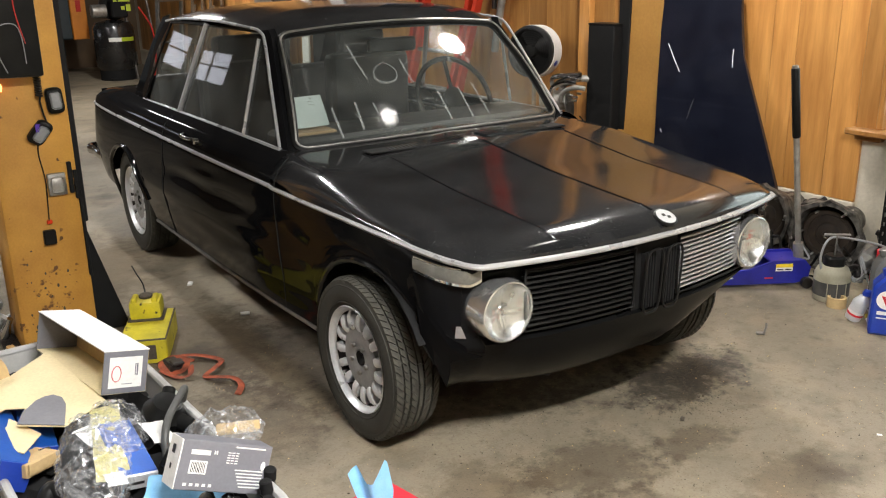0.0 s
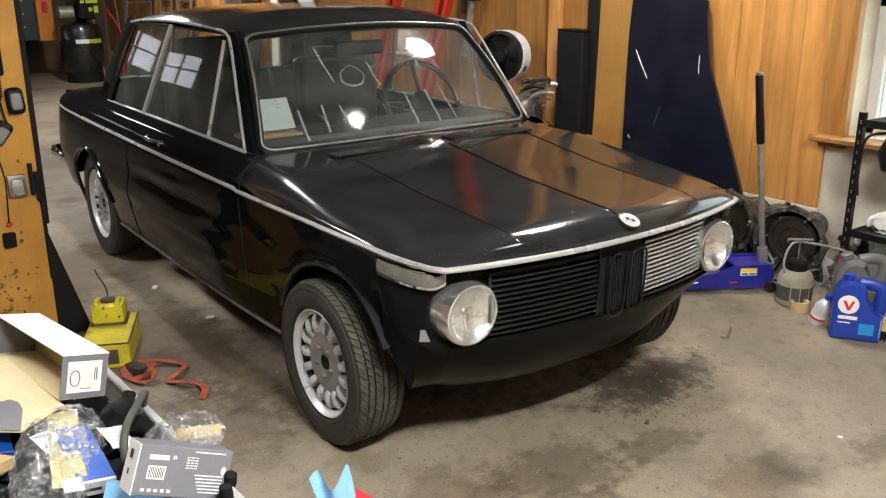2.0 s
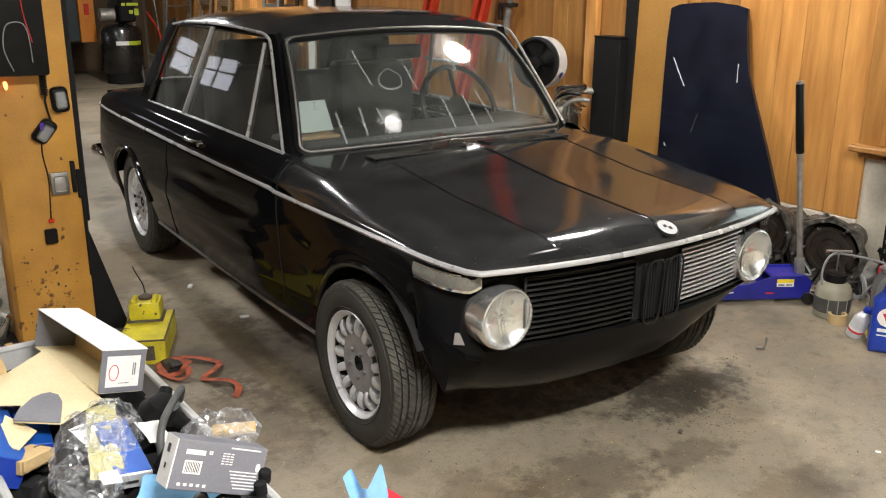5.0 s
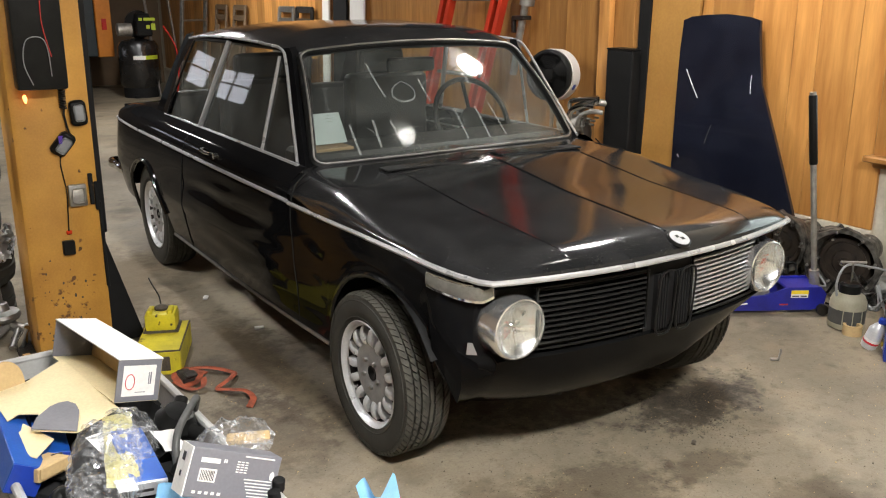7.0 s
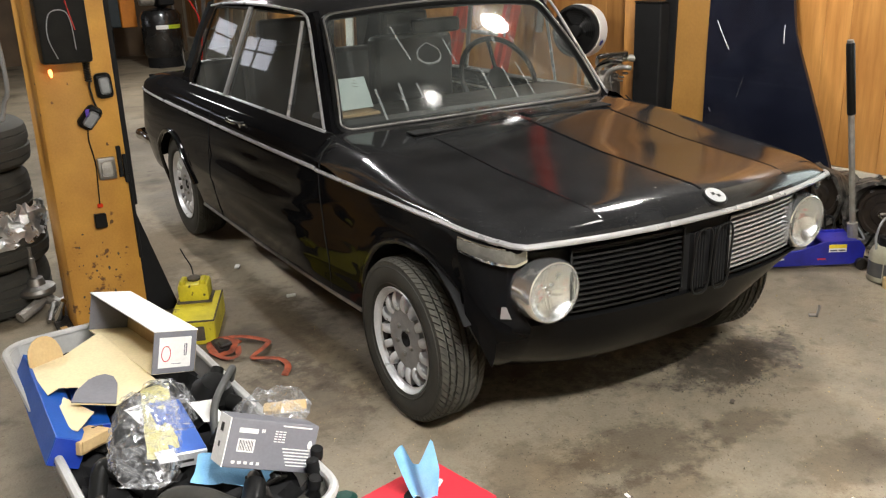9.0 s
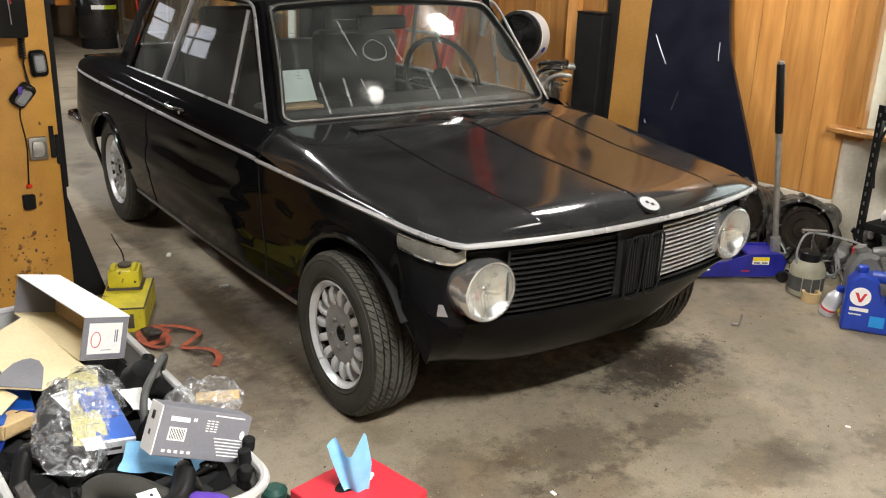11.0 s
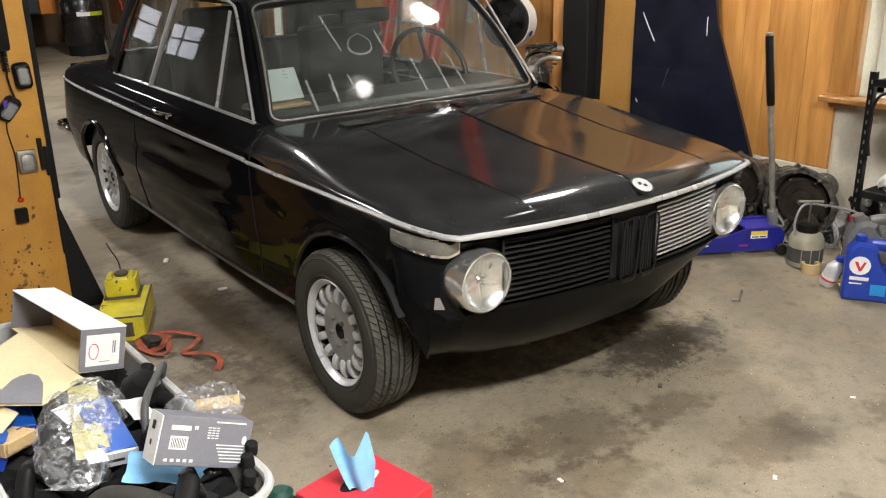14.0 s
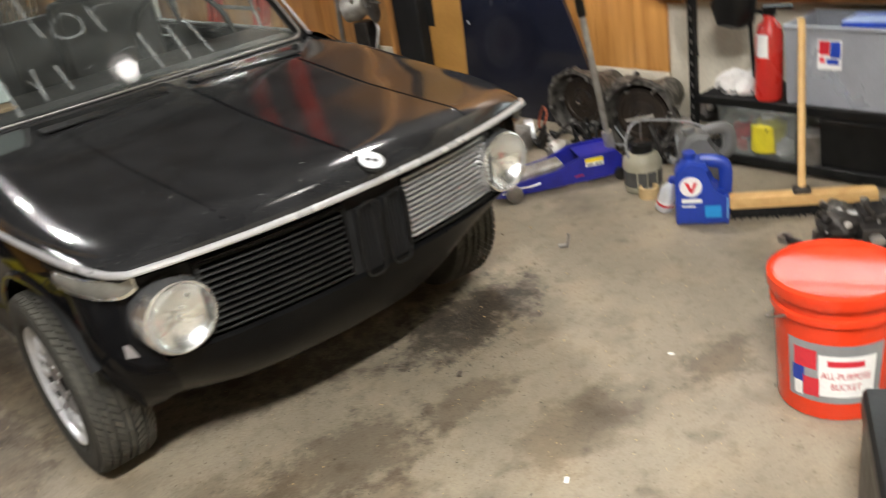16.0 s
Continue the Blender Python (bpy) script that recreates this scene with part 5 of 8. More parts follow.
part("cable", tube(B(), smooth_line([(0.022, -0.012, 0.86), (0.015, -0.006, 0.80), (0.026, -0.004, 0.70), (0.022, -0.004, 0.60), (0.016, -0.01, 0.52)], 6), 0.0025, 5), BLACK_PLASTIC, post)
part("orange_tag", box(B(), (0.018, -0.008, 0.528), (0.022, 0.008, 0.018), 0.004), ORANGE, post)
part("hung_block", box(B(), (0.010, -0.014, 0.468), (0.046, 0.024, 0.058), 0.004), BLACK_PLASTIC, post)
rnd = random.Random(8)
bm = B()
for k in range(46):
    x, z = rnd.uniform(-0.10, 0.07), 0.05 + abs(rnd.gauss(0.12, 0.12))
    lathe(bm, [(0.0, 0.0), (rnd.uniform(0.001, 0.005), -0.0005)], pose(x, -0.0012, z, 90, 0, 0) @ Matrix.Diagonal((1, rnd.uniform(0.7, 2.2), 1, 1)), 7, caps=False)
tagged(part("rust_spots", bm, GREASE, post), kind="stuff")
# hoses hanging beside the column
hose = thing("hanging_hoses", "dark hoses hanging beside the yellow column", "hose", pose(-1.66, 1.55, 0))
for k, (dx, r, mat) in enumerate(((0.0, 0.012, BLACK_PLASTIC), (0.04, 0.009, GREY_PLASTIC), (-0.05, 0.014, NAVY))):
    part("hose", tube(B(), smooth_line([(dx, 0.06, 2.9), (dx + 0.01, 0.03, 1.6), (dx + 0.035, 0.0, 1.1), (dx + 0.02, 0.02, 0.96), (dx - 0.03, 0.05, 1.05), (dx - 0.05, 0.06, 2.9)], 8), r, 8), mat, hose)

# stacked old tyres behind the column, one with a foil-bright wheel
for k, (z, dx) in enumerate(((0.10, 0), (0.305, 0.02), (0.52, -0.01), (0.73, 0.015))):
    st = thing("old_tyre", "worn black tyre lying flat in a stack", "tyre", pose(-1.83 + dx, 2.02, z), group="stacked tyres")
    part("casing", lathe(B(), [(0.19, -0.085), (0.24, -0.104), (0.285, -0.095), (0.308, -0.075), (0.314, -0.05), (0.308, -0.047), (0.314, -0.043), (0.316, -0.012), (0.309, -0.008), (0.309, 0.008), (0.316, 0.012), (0.314, 0.043), (0.308, 0.047), (0.314, 0.05), (0.308, 0.075), (0.285, 0.095), (0.24, 0.104), (0.19, 0.085)], None, 48, caps=False), RUBBER, st)
    part("wheel", lathe(B(), [(0.19, -0.08), (0.18, 0.0), (0.19, 0.085), (0.16, 0.07), (0.06, 0.06), (0.0, 0.06)], None, 32, caps=False), CAST, st)
bm = B()
crumple(bm, 0.9, 0.16, 0.035, 5, 40, 10, None, 0, 14)
for v in bm.verts:
    a = v.co.x / 0.315 - 1.2
    r = 0.325 + v.co.z
    v.co = (r * math.cos(a), r * math.sin(a), v.co.y)
solid("foil_wrap", bm, pbr("crinkled_foil", (0.75, 0.75, 0.74), (0.5, 0.5, 0.5), rough=0.3, metal=0.8, scale=20, bump=0.4), "crumpled bright foil wrapped round the stacked tyres", "foil", pose(-1.82, 2.02, 0.40), smooth=20)

# hub and suspension arm on the floor
hub = thing("wheel_hub", "bare steel wheel hub and strut lying on the floor", "car part", pose(-1.60, 1.72, 0))
part("flange", lathe(B(), [(0.02, 0.03), (0.075, 0.03), (0.08, 0.045), (0.075, 0.06), (0.04, 0.07), (0.032, 0.10), (0.016, 0.105), (0.014, 0.19), (0.008, 0.195), (0.008, 0.24)], pose(-0.005, 0.06, 0.06), 28), STEEL, hub)
part("knuckle", tube(B(), smooth_line([(-0.10, -0.05, 0.03), (-0.03, 0.0, 0.05), (0.02, 0.05, 0.06), (0.07, 0.0, 0.035), (0.10, -0.10, 0.02)], 5), 0.024, 8), CAST, hub)
part("arm", tube(B(), smooth_line([(-0.13, 0.02, 0.025), (-0.2, 0.08, 0.03), (-0.30, 0.05, 0.03)], 5), 0.018, 8), STEEL, hub)
part("pin", lathe(B(), [(0.018, 0), (0.022, 0.05), (0.012, 0.09), (0.012, 0.12)], pose(0.03, -0.12, 0.0, 20, 20, 0), 14), CHROME, hub)
part("rod", tube(B(), [(0.13, 0.16, 0.015), (0.04, -0.02, 0.05), (0.0, -0.14, 0.02)], 0.011, 8), STEEL, hub)
solid("timber_strip", box(B(), (0, 0, 0.02), (0.028, 0.36, 0.04), 0.002), PALE_WOOD, "worn timber strip on the floor beside the column", "timber", pose(-1.545, 1.26, 0, 0, 0, 6))

# yellow jack body with dark openings
yt = thing("yellow_jack", "greasy bright yellow steel jack body on the floor", "jack", pose(-1.083, 1.165, 0, 0, 0, -24))
part("body", box(B(), (0, 0.0, 0.051), (0.18, 0.34, 0.102), 0.006), YELLOW, yt)
for yy in (-0.10, 0.03):
    part("opening", box(B(), (-0.089, yy, 0.052), (0.008, 0.085, 0.066), 0.003), BLACK_MATT, yt)
part("opening", box(B(), (0.0, -0.169, 0.050), (0.10, 0.006, 0.062), 0.003), GREASE, yt)
tw = part("tower", box(B(), (-0.012, 0.095, 0.143), (0.125, 0.115, 0.078), 0.016, None, 2), YELLOW, yt)
part("collar", box(B(), (-0.012, 0.095, 0.104), (0.142, 0.132, 0.012), 0.005), GREASE, tw, "greasy dark collar")
part("cap", lathe(B(), [(0.026, 0.180), (0.028, 0.192), (0.020, 0.198), (0.0, 0.200)], pose(-0.012, 0.10, 0), 16, caps=False), GREASE, tw)
for dx in (-0.052, 0.028):
    part("ear", box(B(), (dx, 0.075, 0.186), (0.022, 0.07, 0.022), 0.005), YELLOW, tw)
part("top_edge", tube(B(), [(0.088, 0.165, 0.102), (0.088, -0.168, 0.102), (-0.088, -0.168, 0.102)], 0.004, 6), GREASE, yt, "worn greasy edge")
part("lead", tube(B(), smooth_line([(-0.02, 0.15, 0.15), (-0.03, 0.18, 0.21), (-0.06, 0.22, 0.25), (-0.08, 0.26, 0.27)], 5), 0.003, 6), BLACK_PLASTIC, yt)

# orange ratchet strap in a heap
strap = thing("ratchet_strap", "tangled dirty orange ratchet strap on the floor", "strap")
for pts, lift in (([(-1.09, 1.02, 0.006), (-1.02, 0.985, 0.012), (-0.965, 0.93, 0.02), (-0.905, 0.86, 0.012), (-0.93, 0.80, 0.02), (-1.0, 0.755, 0.01), (-0.975, 0.70, 0.02), (-0.925, 0.665, 0.016), (-0.92, 0.60, 0.012), (-0.955, 0.55, 0.004)], 0),
                  ([(-1.10, 0.98, 0.01), (-1.08, 0.91, 0.02), (-1.03, 0.88, 0.03), (-1.06, 0.83, 0.02), (-1.10, 0.86, 0.012), (-1.11, 0.94, 0.02), (-1.05, 0.95, 0.03), (-1.0, 0.89, 0.02)], 0),
                  ([(-1.12, 0.90, 0.01), (-1.09, 0.80, 0.012), (-1.05, 0.78, 0.02), (-1.03, 0.83, 0.03)], 0)):
    part("webbing", tube(B(), smooth_line(pts, 6), 0.0125, 6, flat=0.25), STRAP, strap)
part("ratchet", box(box(B(), (-1.075, 0.90, 0.02), (0.05, 0.10, 0.03), 0.006), (-1.07, 0.86, 0.045), (0.045, 0.05, 0.012), 0.004), DARK_STEEL, strap)

# ---- the tub of parts ----
tub = thing("storage_tub", "dirty cloudy plastic tub heaped with car parts and packaging", "tub", pose(-1.543, 0.02, 0, 0, 0, 3.1))
HX, HY, HH = 0.246, 0.69, 0.30


def tub_ring(hx, hy, z, r=0.09, n=6):
    out = []
    for cx, cy, a0 in ((hx - r, hy - r, 0), (-hx + r, hy - r, 90), (-hx + r, -hy + r, 180), (hx - r, -hy + r, 270)):
        out += [(cx + r * math.cos(radians(a0 + 90 * k / n)), cy + r * math.sin(radians(a0 + 90 * k / n)), z) for k in range(n + 1)]
    return out


bm = B()
vv = grid(bm, [tub_ring(HX - 0.05, HY - 0.05, 0.004), tub_ring(HX - 0.04, HY - 0.04, 0.01), tub_ring(HX - 0.005, HY - 0.005, HH - 0.03), tub_ring(HX - 0.005, HY - 0.005, HH)], close_v=True)
bm.faces.new(vv[0])
vv = grid(bm, [tub_ring(HX - 0.008, HY - 0.008, HH), tub_ring(HX - 0.043, HY - 0.043, 0.014)], close_v=True)
bm.faces.new(vv[1])
part("body", bm, BIN, tub)
part("rim", tube(B(), tub_ring(HX, HY, HH), 0.012, 8, closed=True), BIN, tub, "thick rolled plastic rim")

# a bed of dark parts that fills the tub
rnd = random.Random(21)
bm = B()
crumple(bm, 0.455, 1.30, 0.035, 3, 18, 40, None, 0.0, 11, 0.1)
solid("black_liner", bm, BLACK_MATT, "heap of black bagged parts filling the tub", "parts heap", pose(-1.543, 0.02, 0.250, 0, 0, 3.1), smooth=30)

# long carton, white outside and cream inside, its flap hanging open
carton = thing("open_carton", "open long white and grey carton with cream inside", "carton", pose(-1.437, 0.103, 0.343, -3.1, 13.65, 7.8))
L, W, H, T = 0.51, 0.125, 0.122, 0.003
part("end_wall", box(B(), (0, 0, H / 2), (W, T, H), 0), GREY_CARD, carton, "grey printed end")
part("end_wall", box(B(), (0, L, H / 2), (W, T, H), 0), GREY_CARD, carton)
part("top_panel", box(B(), (0, L / 2, H), (W + 0.004, L + 0.006, T), 0), WHITE, carton, "white top panel")
part("back_panel", box(B(), (W / 2, L / 2, H / 2), (T, L, H), 0), CARD, carton)
part("bottom_panel", box(B(), (0, L / 2, 0), (W, L, T), 0), CREAM, carton, "cream inner face")
part("inner_card", box(B(), (W / 2 - 0.008, L * 0.42, H * 0.45), (0.004, L * 0.7, H * 0.8), 0), CARD, carton)
lie = pose(0, 0, 0.002, 3.1, -12.5, 0)
bm = extrude(B(), [(-0.058, -0.02), (-0.058, 0.425), (-0.199, 0.318), (-0.300, 0.289), (-0.306, 0.264), (-0.313, 0.09), (-0.277, 0.115), (-0.235, 0.082), (-0.282, -0.003), (-0.195, -0.091)], T, lie)
part("flap", bm, CREAM, carton, "cream open flap")
bm = extrude(B(), [(-0.282, -0.003), (-0.251, 0.053), (-0.201, 0.100), (-0.175, 0.109), (-0.153, 0.104), (-0.141, 0.073), (-0.148, 0.025), (-0.171, -0.033), (-0.195, -0.091)], 0.002, lie @ pose(0, 0, 0.005))
part("tuck_patch", bm, GREY_CARD, carton, "grey half-round tuck")
em = Matrix.Translation((0, -0.0022, H / 2)) @ pose(0, 0, 0, 90, 0, 0)
part("label", sheet_bars(B(), em, [(-0.047, -0.045, 0.094, 0.088)], 0.001), WHITE, carton, "white paper label")
part("label_print", sheet_bars(B(), em, [(0.026, -0.012, 0.003, 0.035), (0.031, -0.012, 0.004, 0.035), (-0.01, -0.035, 0.03, 0.002)], 0.002), GREY_CARD, carton)
part("stamp", tube(B(), [em @ Vector((-0.026 + 0.013 * math.cos(a), -0.004 + 0.022 * math.sin(a), 0.002)) for a in np.linspace(0, math.tau, 17)[:-1]], 0.0012, 4, closed=True), RED, carton)


def blue_carton(m, s, label, open_end=False):
    bx = thing("blue_carton", label, "carton", m)
    part("body", box(B(), (0, 0, s[2] / 2), s, 0.002), BLUE_CARD, bx)
    part("end_flap", box(B(), (0, -s[1] / 2 - 0.001, s[2] / 2), (s[0] * 0.96, 0.003, s[2] * 0.96), 0), BLUE, bx)
    return bx


blue_carton(pose(-1.778, -0.115, 0.275, -0.3, 28.0, 0.1) @ pose(0, 0.288, 0), (0.080, 0.575, 0.076), "long bright blue cardboard carton along the tub's rim")
blue_carton(pose(-1.675, 0.17, 0.235, 0, 10, -4), (0.08, 0.34, 0.07), "blue cardboard carton under the open flap")
bc = thing("leaning_carton", "blue carton with a silver end under the clear bag", "carton", pose(-1.512, -0.165, 0.290, 6, 8, 0))
part("body", box(B(), (0, 0, 0.02), (0.085, 0.245, 0.04), 0.002), BLUE_CARD, bc)
part("silver_end", box(B(), (0, -0.124, 0.018), (0.086, 0.008, 0.040), 0.002), ALLOY, bc)
part("end_print", sheet_bars(B(), Matrix.Translation((0, -0.1285, 0.018)) @ pose(0, 0, 0, 90, 0, 0), [(-0.03, -0.006, 0.04, 0.008), (0.018, -0.006, 0.014, 0.010)], 0.001), INK, bc)
fold = thing("folded_card", "small folded brown cardboard box in the tub", "card", pose(-1.712, -0.075, 0.288, -6, 6, 33))
part("card", box(B(), (0, 0, 0.02), (0.098, 0.075, 0.036), 0.002), CARD, fold)
part("flap", box(B(), (0.0, -0.040, 0.030), (0.094, 0.004, 0.030), 0.001, pose(0, 0, 0, 8, 0, 0)), CARD, fold)
solid("card_scrap", extrude(B(), [(0.0, 0.10), (0.055, -0.03), (0.0, -0.115), (-0.012, -0.10), (-0.035, 0.03), (-0.012, 0.055)], 0.003), CREAM, "torn cream cardboard piece", "card", pose(-1.724, 0.043, 0.336, 0, 4, 0))
solid("card_scrap", extrude(B(), [(-0.052, 0)] + [(0.052 * math.cos(a), 0.03 + 0.062 * math.sin(a)) for a in np.linspace(math.pi, 0, 12)] + [(0.052, 0)], 0.003), CARD, "round-ended brown cardboard tuck", "card", pose(-1.728, 0.367, 0.340, 78, 0, 24))
bag("clear_bag", 0.19, 0.46, 0.055, 1, FILM, pose(-1.578, -0.165, 0.315, 2, 6, -15), "crinkled clear plastic bag with bright creases")
bag("clear_bag", 0.15, 0.30, 0.045, 3, FILM, pose(-1.50, -0.06, 0.325, -2, 6, -10), "crinkled clear plastic bag over a blue carton")
solid("printed_insert", crumple(B(), 0.075, 0.36, 0.006, 5, 6, 18, None, 0.008, 9.0, 0.0), PRINT_CREAM, "yellow printed card inside a clear bag", "card", pose(-1.535, -0.115, 0.330, 3, 5, -11))
solid("white_paper", crumple(B(), 0.06, 0.075, 0.004, 15, 6, 6, None, 0.0, 9.0, 0.0), WHITE, "white paper slip inside a clear bag", "paper", pose(-1.565, -0.07, 0.335, 10, 5, 20))
solid("white_paper", crumple(B(), 0.045, 0.05, 0.003, 16, 6, 6, None, 0.0, 9.0, 0.0), WHITE, "white paper slip inside a clear bag", "paper", pose(-1.565, -0.30, 0.325, 10, 5, 0))
solid("white_paper", crumple(B(), 0.07, 0.11, 0.006, 11, 8, 8, None, 0.0, 9.0, 0.0), WHITE, "crumpled white paper scrap", "paper", pose(-1.415, -0.14, 0.325, 10, 20, 10))
bag("parcel_bag", 0.20, 0.19, 0.035, 4, FILM, pose(-1.285, -0.27, 0.345, 0, 0, -25), "clear plastic bag holding a tan gasket")
solid("tan_gasket", box(B(), (0, 0, 0), (0.11, 0.045, 0.016), 0.008, None, 2), CARD, "tan fibre part inside a clear bag", "car part", pose(-1.256, -0.287, 0.352, 0, 0, -22))

# grey printed carton leaning in the tub
gb = thing("grey_carton", "dark grey printed carton with a white end", "carton", pose(-1.386, -0.492, 0.321, -11.9, 23.8, -1.7) @ Matrix.Scale(0.893, 4))
part("body", box(B(), (0, 0.040, 0.064), (0.247, 0.078, 0.127), 0.002), GREY_CARD, gb)
part("white_end", box(B(), (-0.125, 0.040, 0.064), (0.003, 0.076, 0.125), 0), WHITE, gb, "white printed end")
fm = Matrix.Translation((0, 0.0008, 0.064)) @ pose(0, 0, 0, 90, 0, 0) @ Matrix.Diagonal((0.94, 0.94, 1, 1))
for bar in ([(-0.105, 0.030, 0.055, 0.013), (-0.103, -0.022, 0.050, 0.036), (-0.040, 0.034, 0.004, 0.010), (-0.034, 0.034, 0.004, 0.010)]
     + [(0.0 + 0.012 * c, 0.040 - 0.007 * r, 0.009, 0.003) for c in range(3) for r in range(5)] + [(0.03 + 0.004 * r, -0.006 - 0.009 * r, 0.085 - 0.004 * r, 0.0035) for r in range(6)]
     + [(-0.11 + 0.018 * k, -0.055, 0.010, 0.008) for k in range(5)] + [(0.02, 0.056, 0.09, 0.004)]):
    part("print_bar", sheet_bars(B(), fm, [bar]), WHITE, gb)
part("code_print", sheet_bars(B(), fm, [(-0.098 + 0.0046 * k, -0.018, 0.0022, 0.028) for k in range(9)], 0.0018), INK, gb)
part("logo_disc", lathe(B(), [(0.0, 0.0015), (0.009, 0.0013)], fm @ pose(0.112, 0.012, 0) @ Matrix.Diagonal((0.8, 1.4, 1, 1)), 14, caps=False), WHITE, gb)
for bar in ((-0.012, 0.02, 0.02, 0.022), (-0.008, -0.02, 0.012, 0.014)):
    part("end_print", sheet_bars(B(), Matrix.Translation((-0.1270, 0.040, 0.064)) @ pose(0, 0, 0, 90, 0, -90), [bar]), INK, gb)
solid("blue_rag", crumple(B(), 0.20, 0.10, 0.010, 12, 14, 10, None, 0.005, 9, 0.0), PALE_BLUE, "pale blue shop rag under the grey carton", "rag", pose(-1.425, -0.375, 0.275, 12, 10, -25))

# hoses, pipes and bottles in the tub
def pipe(name, pts, r, mat, label, cat="hose"):
    return solid(name, tube(B(), smooth_line(pts, 8), r, 12), mat, label, cat)


pipe("intake_hose", [(-1.66, -0.46, 0.22), (-1.60, -0.43, 0.28), (-1.54, -0.48, 0.295), (-1.46, -0.565, 0.27), (-1.36, -0.60, 0.26), (-1.28, -0.55, 0.255)], 0.031, RUBBER, "thick black rubber intake hose in the tub")
pipe("radiator_hose", [(-1.66, -0.62, 0.25), (-1.57, -0.57, 0.29), (-1.48, -0.60, 0.30), (-1.42, -0.50, 0.30)], 0.026, BLACK_PLASTIC, "black moulded radiator hose in the tub")
pipe("grey_hose", [(-1.30, 0.03, 0.30), (-1.305, -0.03, 0.37), (-1.33, -0.08, 0.385), (-1.395, -0.17, 0.370), (-1.420, -0.21, 0.335), (-1.425, -0.23, 0.28)], 0.010, DARK_GREY, "dark grey hose curving through the tub")
pipe("dark_hose", [(-1.74, -0.30, 0.24), (-1.70, -0.22, 0.30), (-1.66, -0.26, 0.29), (-1.62, -0.34, 0.27)], 0.022, BLACK_PLASTIC, "short black hose in the tub")
pump = thing("black_pump", "black plastic pump body in the tub", "car part", pose(-1.365, -0.015, 0.305, 20, 15, 0))
part("body", lathe(B(), [(0.03, -0.04), (0.055, -0.035), (0.06, 0.01), (0.045, 0.03), (0.04, 0.045), (0.02, 0.05)], None, 24), BLACK_PLASTIC, pump)
part("neck", lathe(B(), [(0.022, 0), (0.022, 0.09)], pose(0, 0, 0, 80, 0, 40), 14), BLACK_PLASTIC, pump)
part("neck", lathe(B(), [(0.016, 0), (0.018, 0.08)], pose(0, 0, 0, 70, 0, 160), 14), BLACK_PLASTIC, pump)
for k, (x, y, tilt) in enumerate(((-1.268, -0.475, 8), (-1.285, -0.545, -5), (-1.325, -0.575, 12))):
    bt = thing("dark_bottle", "small dark bottle with a pale striped label", "bottle", pose(x, y, 0.215, tilt, tilt / 2, 0), group="bottles in the tub")
    part("glass", lathe(B(), [(0.012, 0.0), (0.021, 0.004), (0.021, 0.065), (0.012, 0.085), (0.012, 0.10)], None, 18), BLACK_PLASTIC, bt)
    part("cap", lathe(B(), [(0.015, 0.095), (0.015, 0.122), (0.012, 0.125)], None, 14), BLACK_MATT, bt)
    for j in range(3):
        part("stripe", lathe(B(), [(0.0213, 0.035 + 0.01 * j), (0.0213, 0.040 + 0.01 * j)], None, 18, caps=False), WHITE, bt)
solid("purple_cloth", crumple(B(), 0.14, 0.10, 0.02, 14, 10, 8, None, 0.02), PURPLE, "bunched purple cloth in the tub", "cloth", pose(-1.43, -0.63, 0.285, 0, 0, -30))
tg = thing("paper_tag", "white card tag with a punched hole", "tag", pose(-1.525, -0.60, 0.325, 25, 5, 8))
part("card", extrude(B(), [(-0.022, -0.03), (0.022, -0.03), (0.022, 0.03), (-0.022, 0.03)], 0.001), WHITE, tg)
part("hole", lathe(B(), [(0.0, 0.0018), (0.004, 0.0018)], pose(0.006, 0.016, 0), 10, caps=False), INK, tg)
for k in range(14):
    x, y = rnd.uniform(-1.74, -1.30), rnd.uniform(-0.58, 0.0)
    br = thing("bracket", "small oily black bracket among the parts", "car part", pose(x, y, 0.265, rnd.uniform(-40, 40), rnd.uniform(-40, 40), rnd.uniform(0, 360)), group="loose brackets")
    part("plate", box(B(), (0, 0, 0), (0.09, 0.035, 0.008), 0.003), DARK_STEEL if k % 3 else BLACK_PLASTIC, br)
    part("lug", box(B(), (0.04, 0, 0.02), (0.010, 0.032, 0.045), 0.003), DARK_STEEL if k % 3 else BLACK_PLASTIC, br)
    part("boss", lathe(B(), [(0.014, 0), (0.014, 0.018), (0.008, 0.02)], pose(-0.025, 0, 0), 12), STEEL if k % 4 == 0 else BLACK_PLASTIC, br)
solid("plastic_film", crumple(B(), 0.34, 0.20, 0.014, 17, 14, 10, None, 0.03), BIN, "cloudy plastic lid and film at the tub's end", "film", pose(-1.34, -0.80, 0.20, 0, 0, -15))
solid("parts_tray", box(B(), (0, 0, 0.08), (0.36, 0.20, 0.16), 0.02, None, 2), GREY_PLASTIC, "grey plastic tray on the floor under a lid", "tray", pose(-1.345, -0.80, 0.0, 0, 0, -15))
gk = thing("green_cap_part", "dark green capped part on the floor", "car part", pose(-1.17, -0.42, 0))
part("body", lathe(B(), [(0.04, 0), (0.05, 0.01), (0.05, 0.08), (0.03, 0.10)], None, 20), BLACK_PLASTIC, gk)
part("cap", lathe(B(), [(0.032, 0.10), (0.034, 0.12), (0.02, 0.13)], None, 16), pbr("dark_green_plastic", (0.015, 0.06, 0.045), rough=0.4), gk)
solid("card_scrap", box(B(), (0, 0, 0.035), (0.05, 0.02, 0.07), 0.002), CARD, "small brown cardboard offcut", "card", pose(-1.175, -0.535, 0, 0, 0, 20))

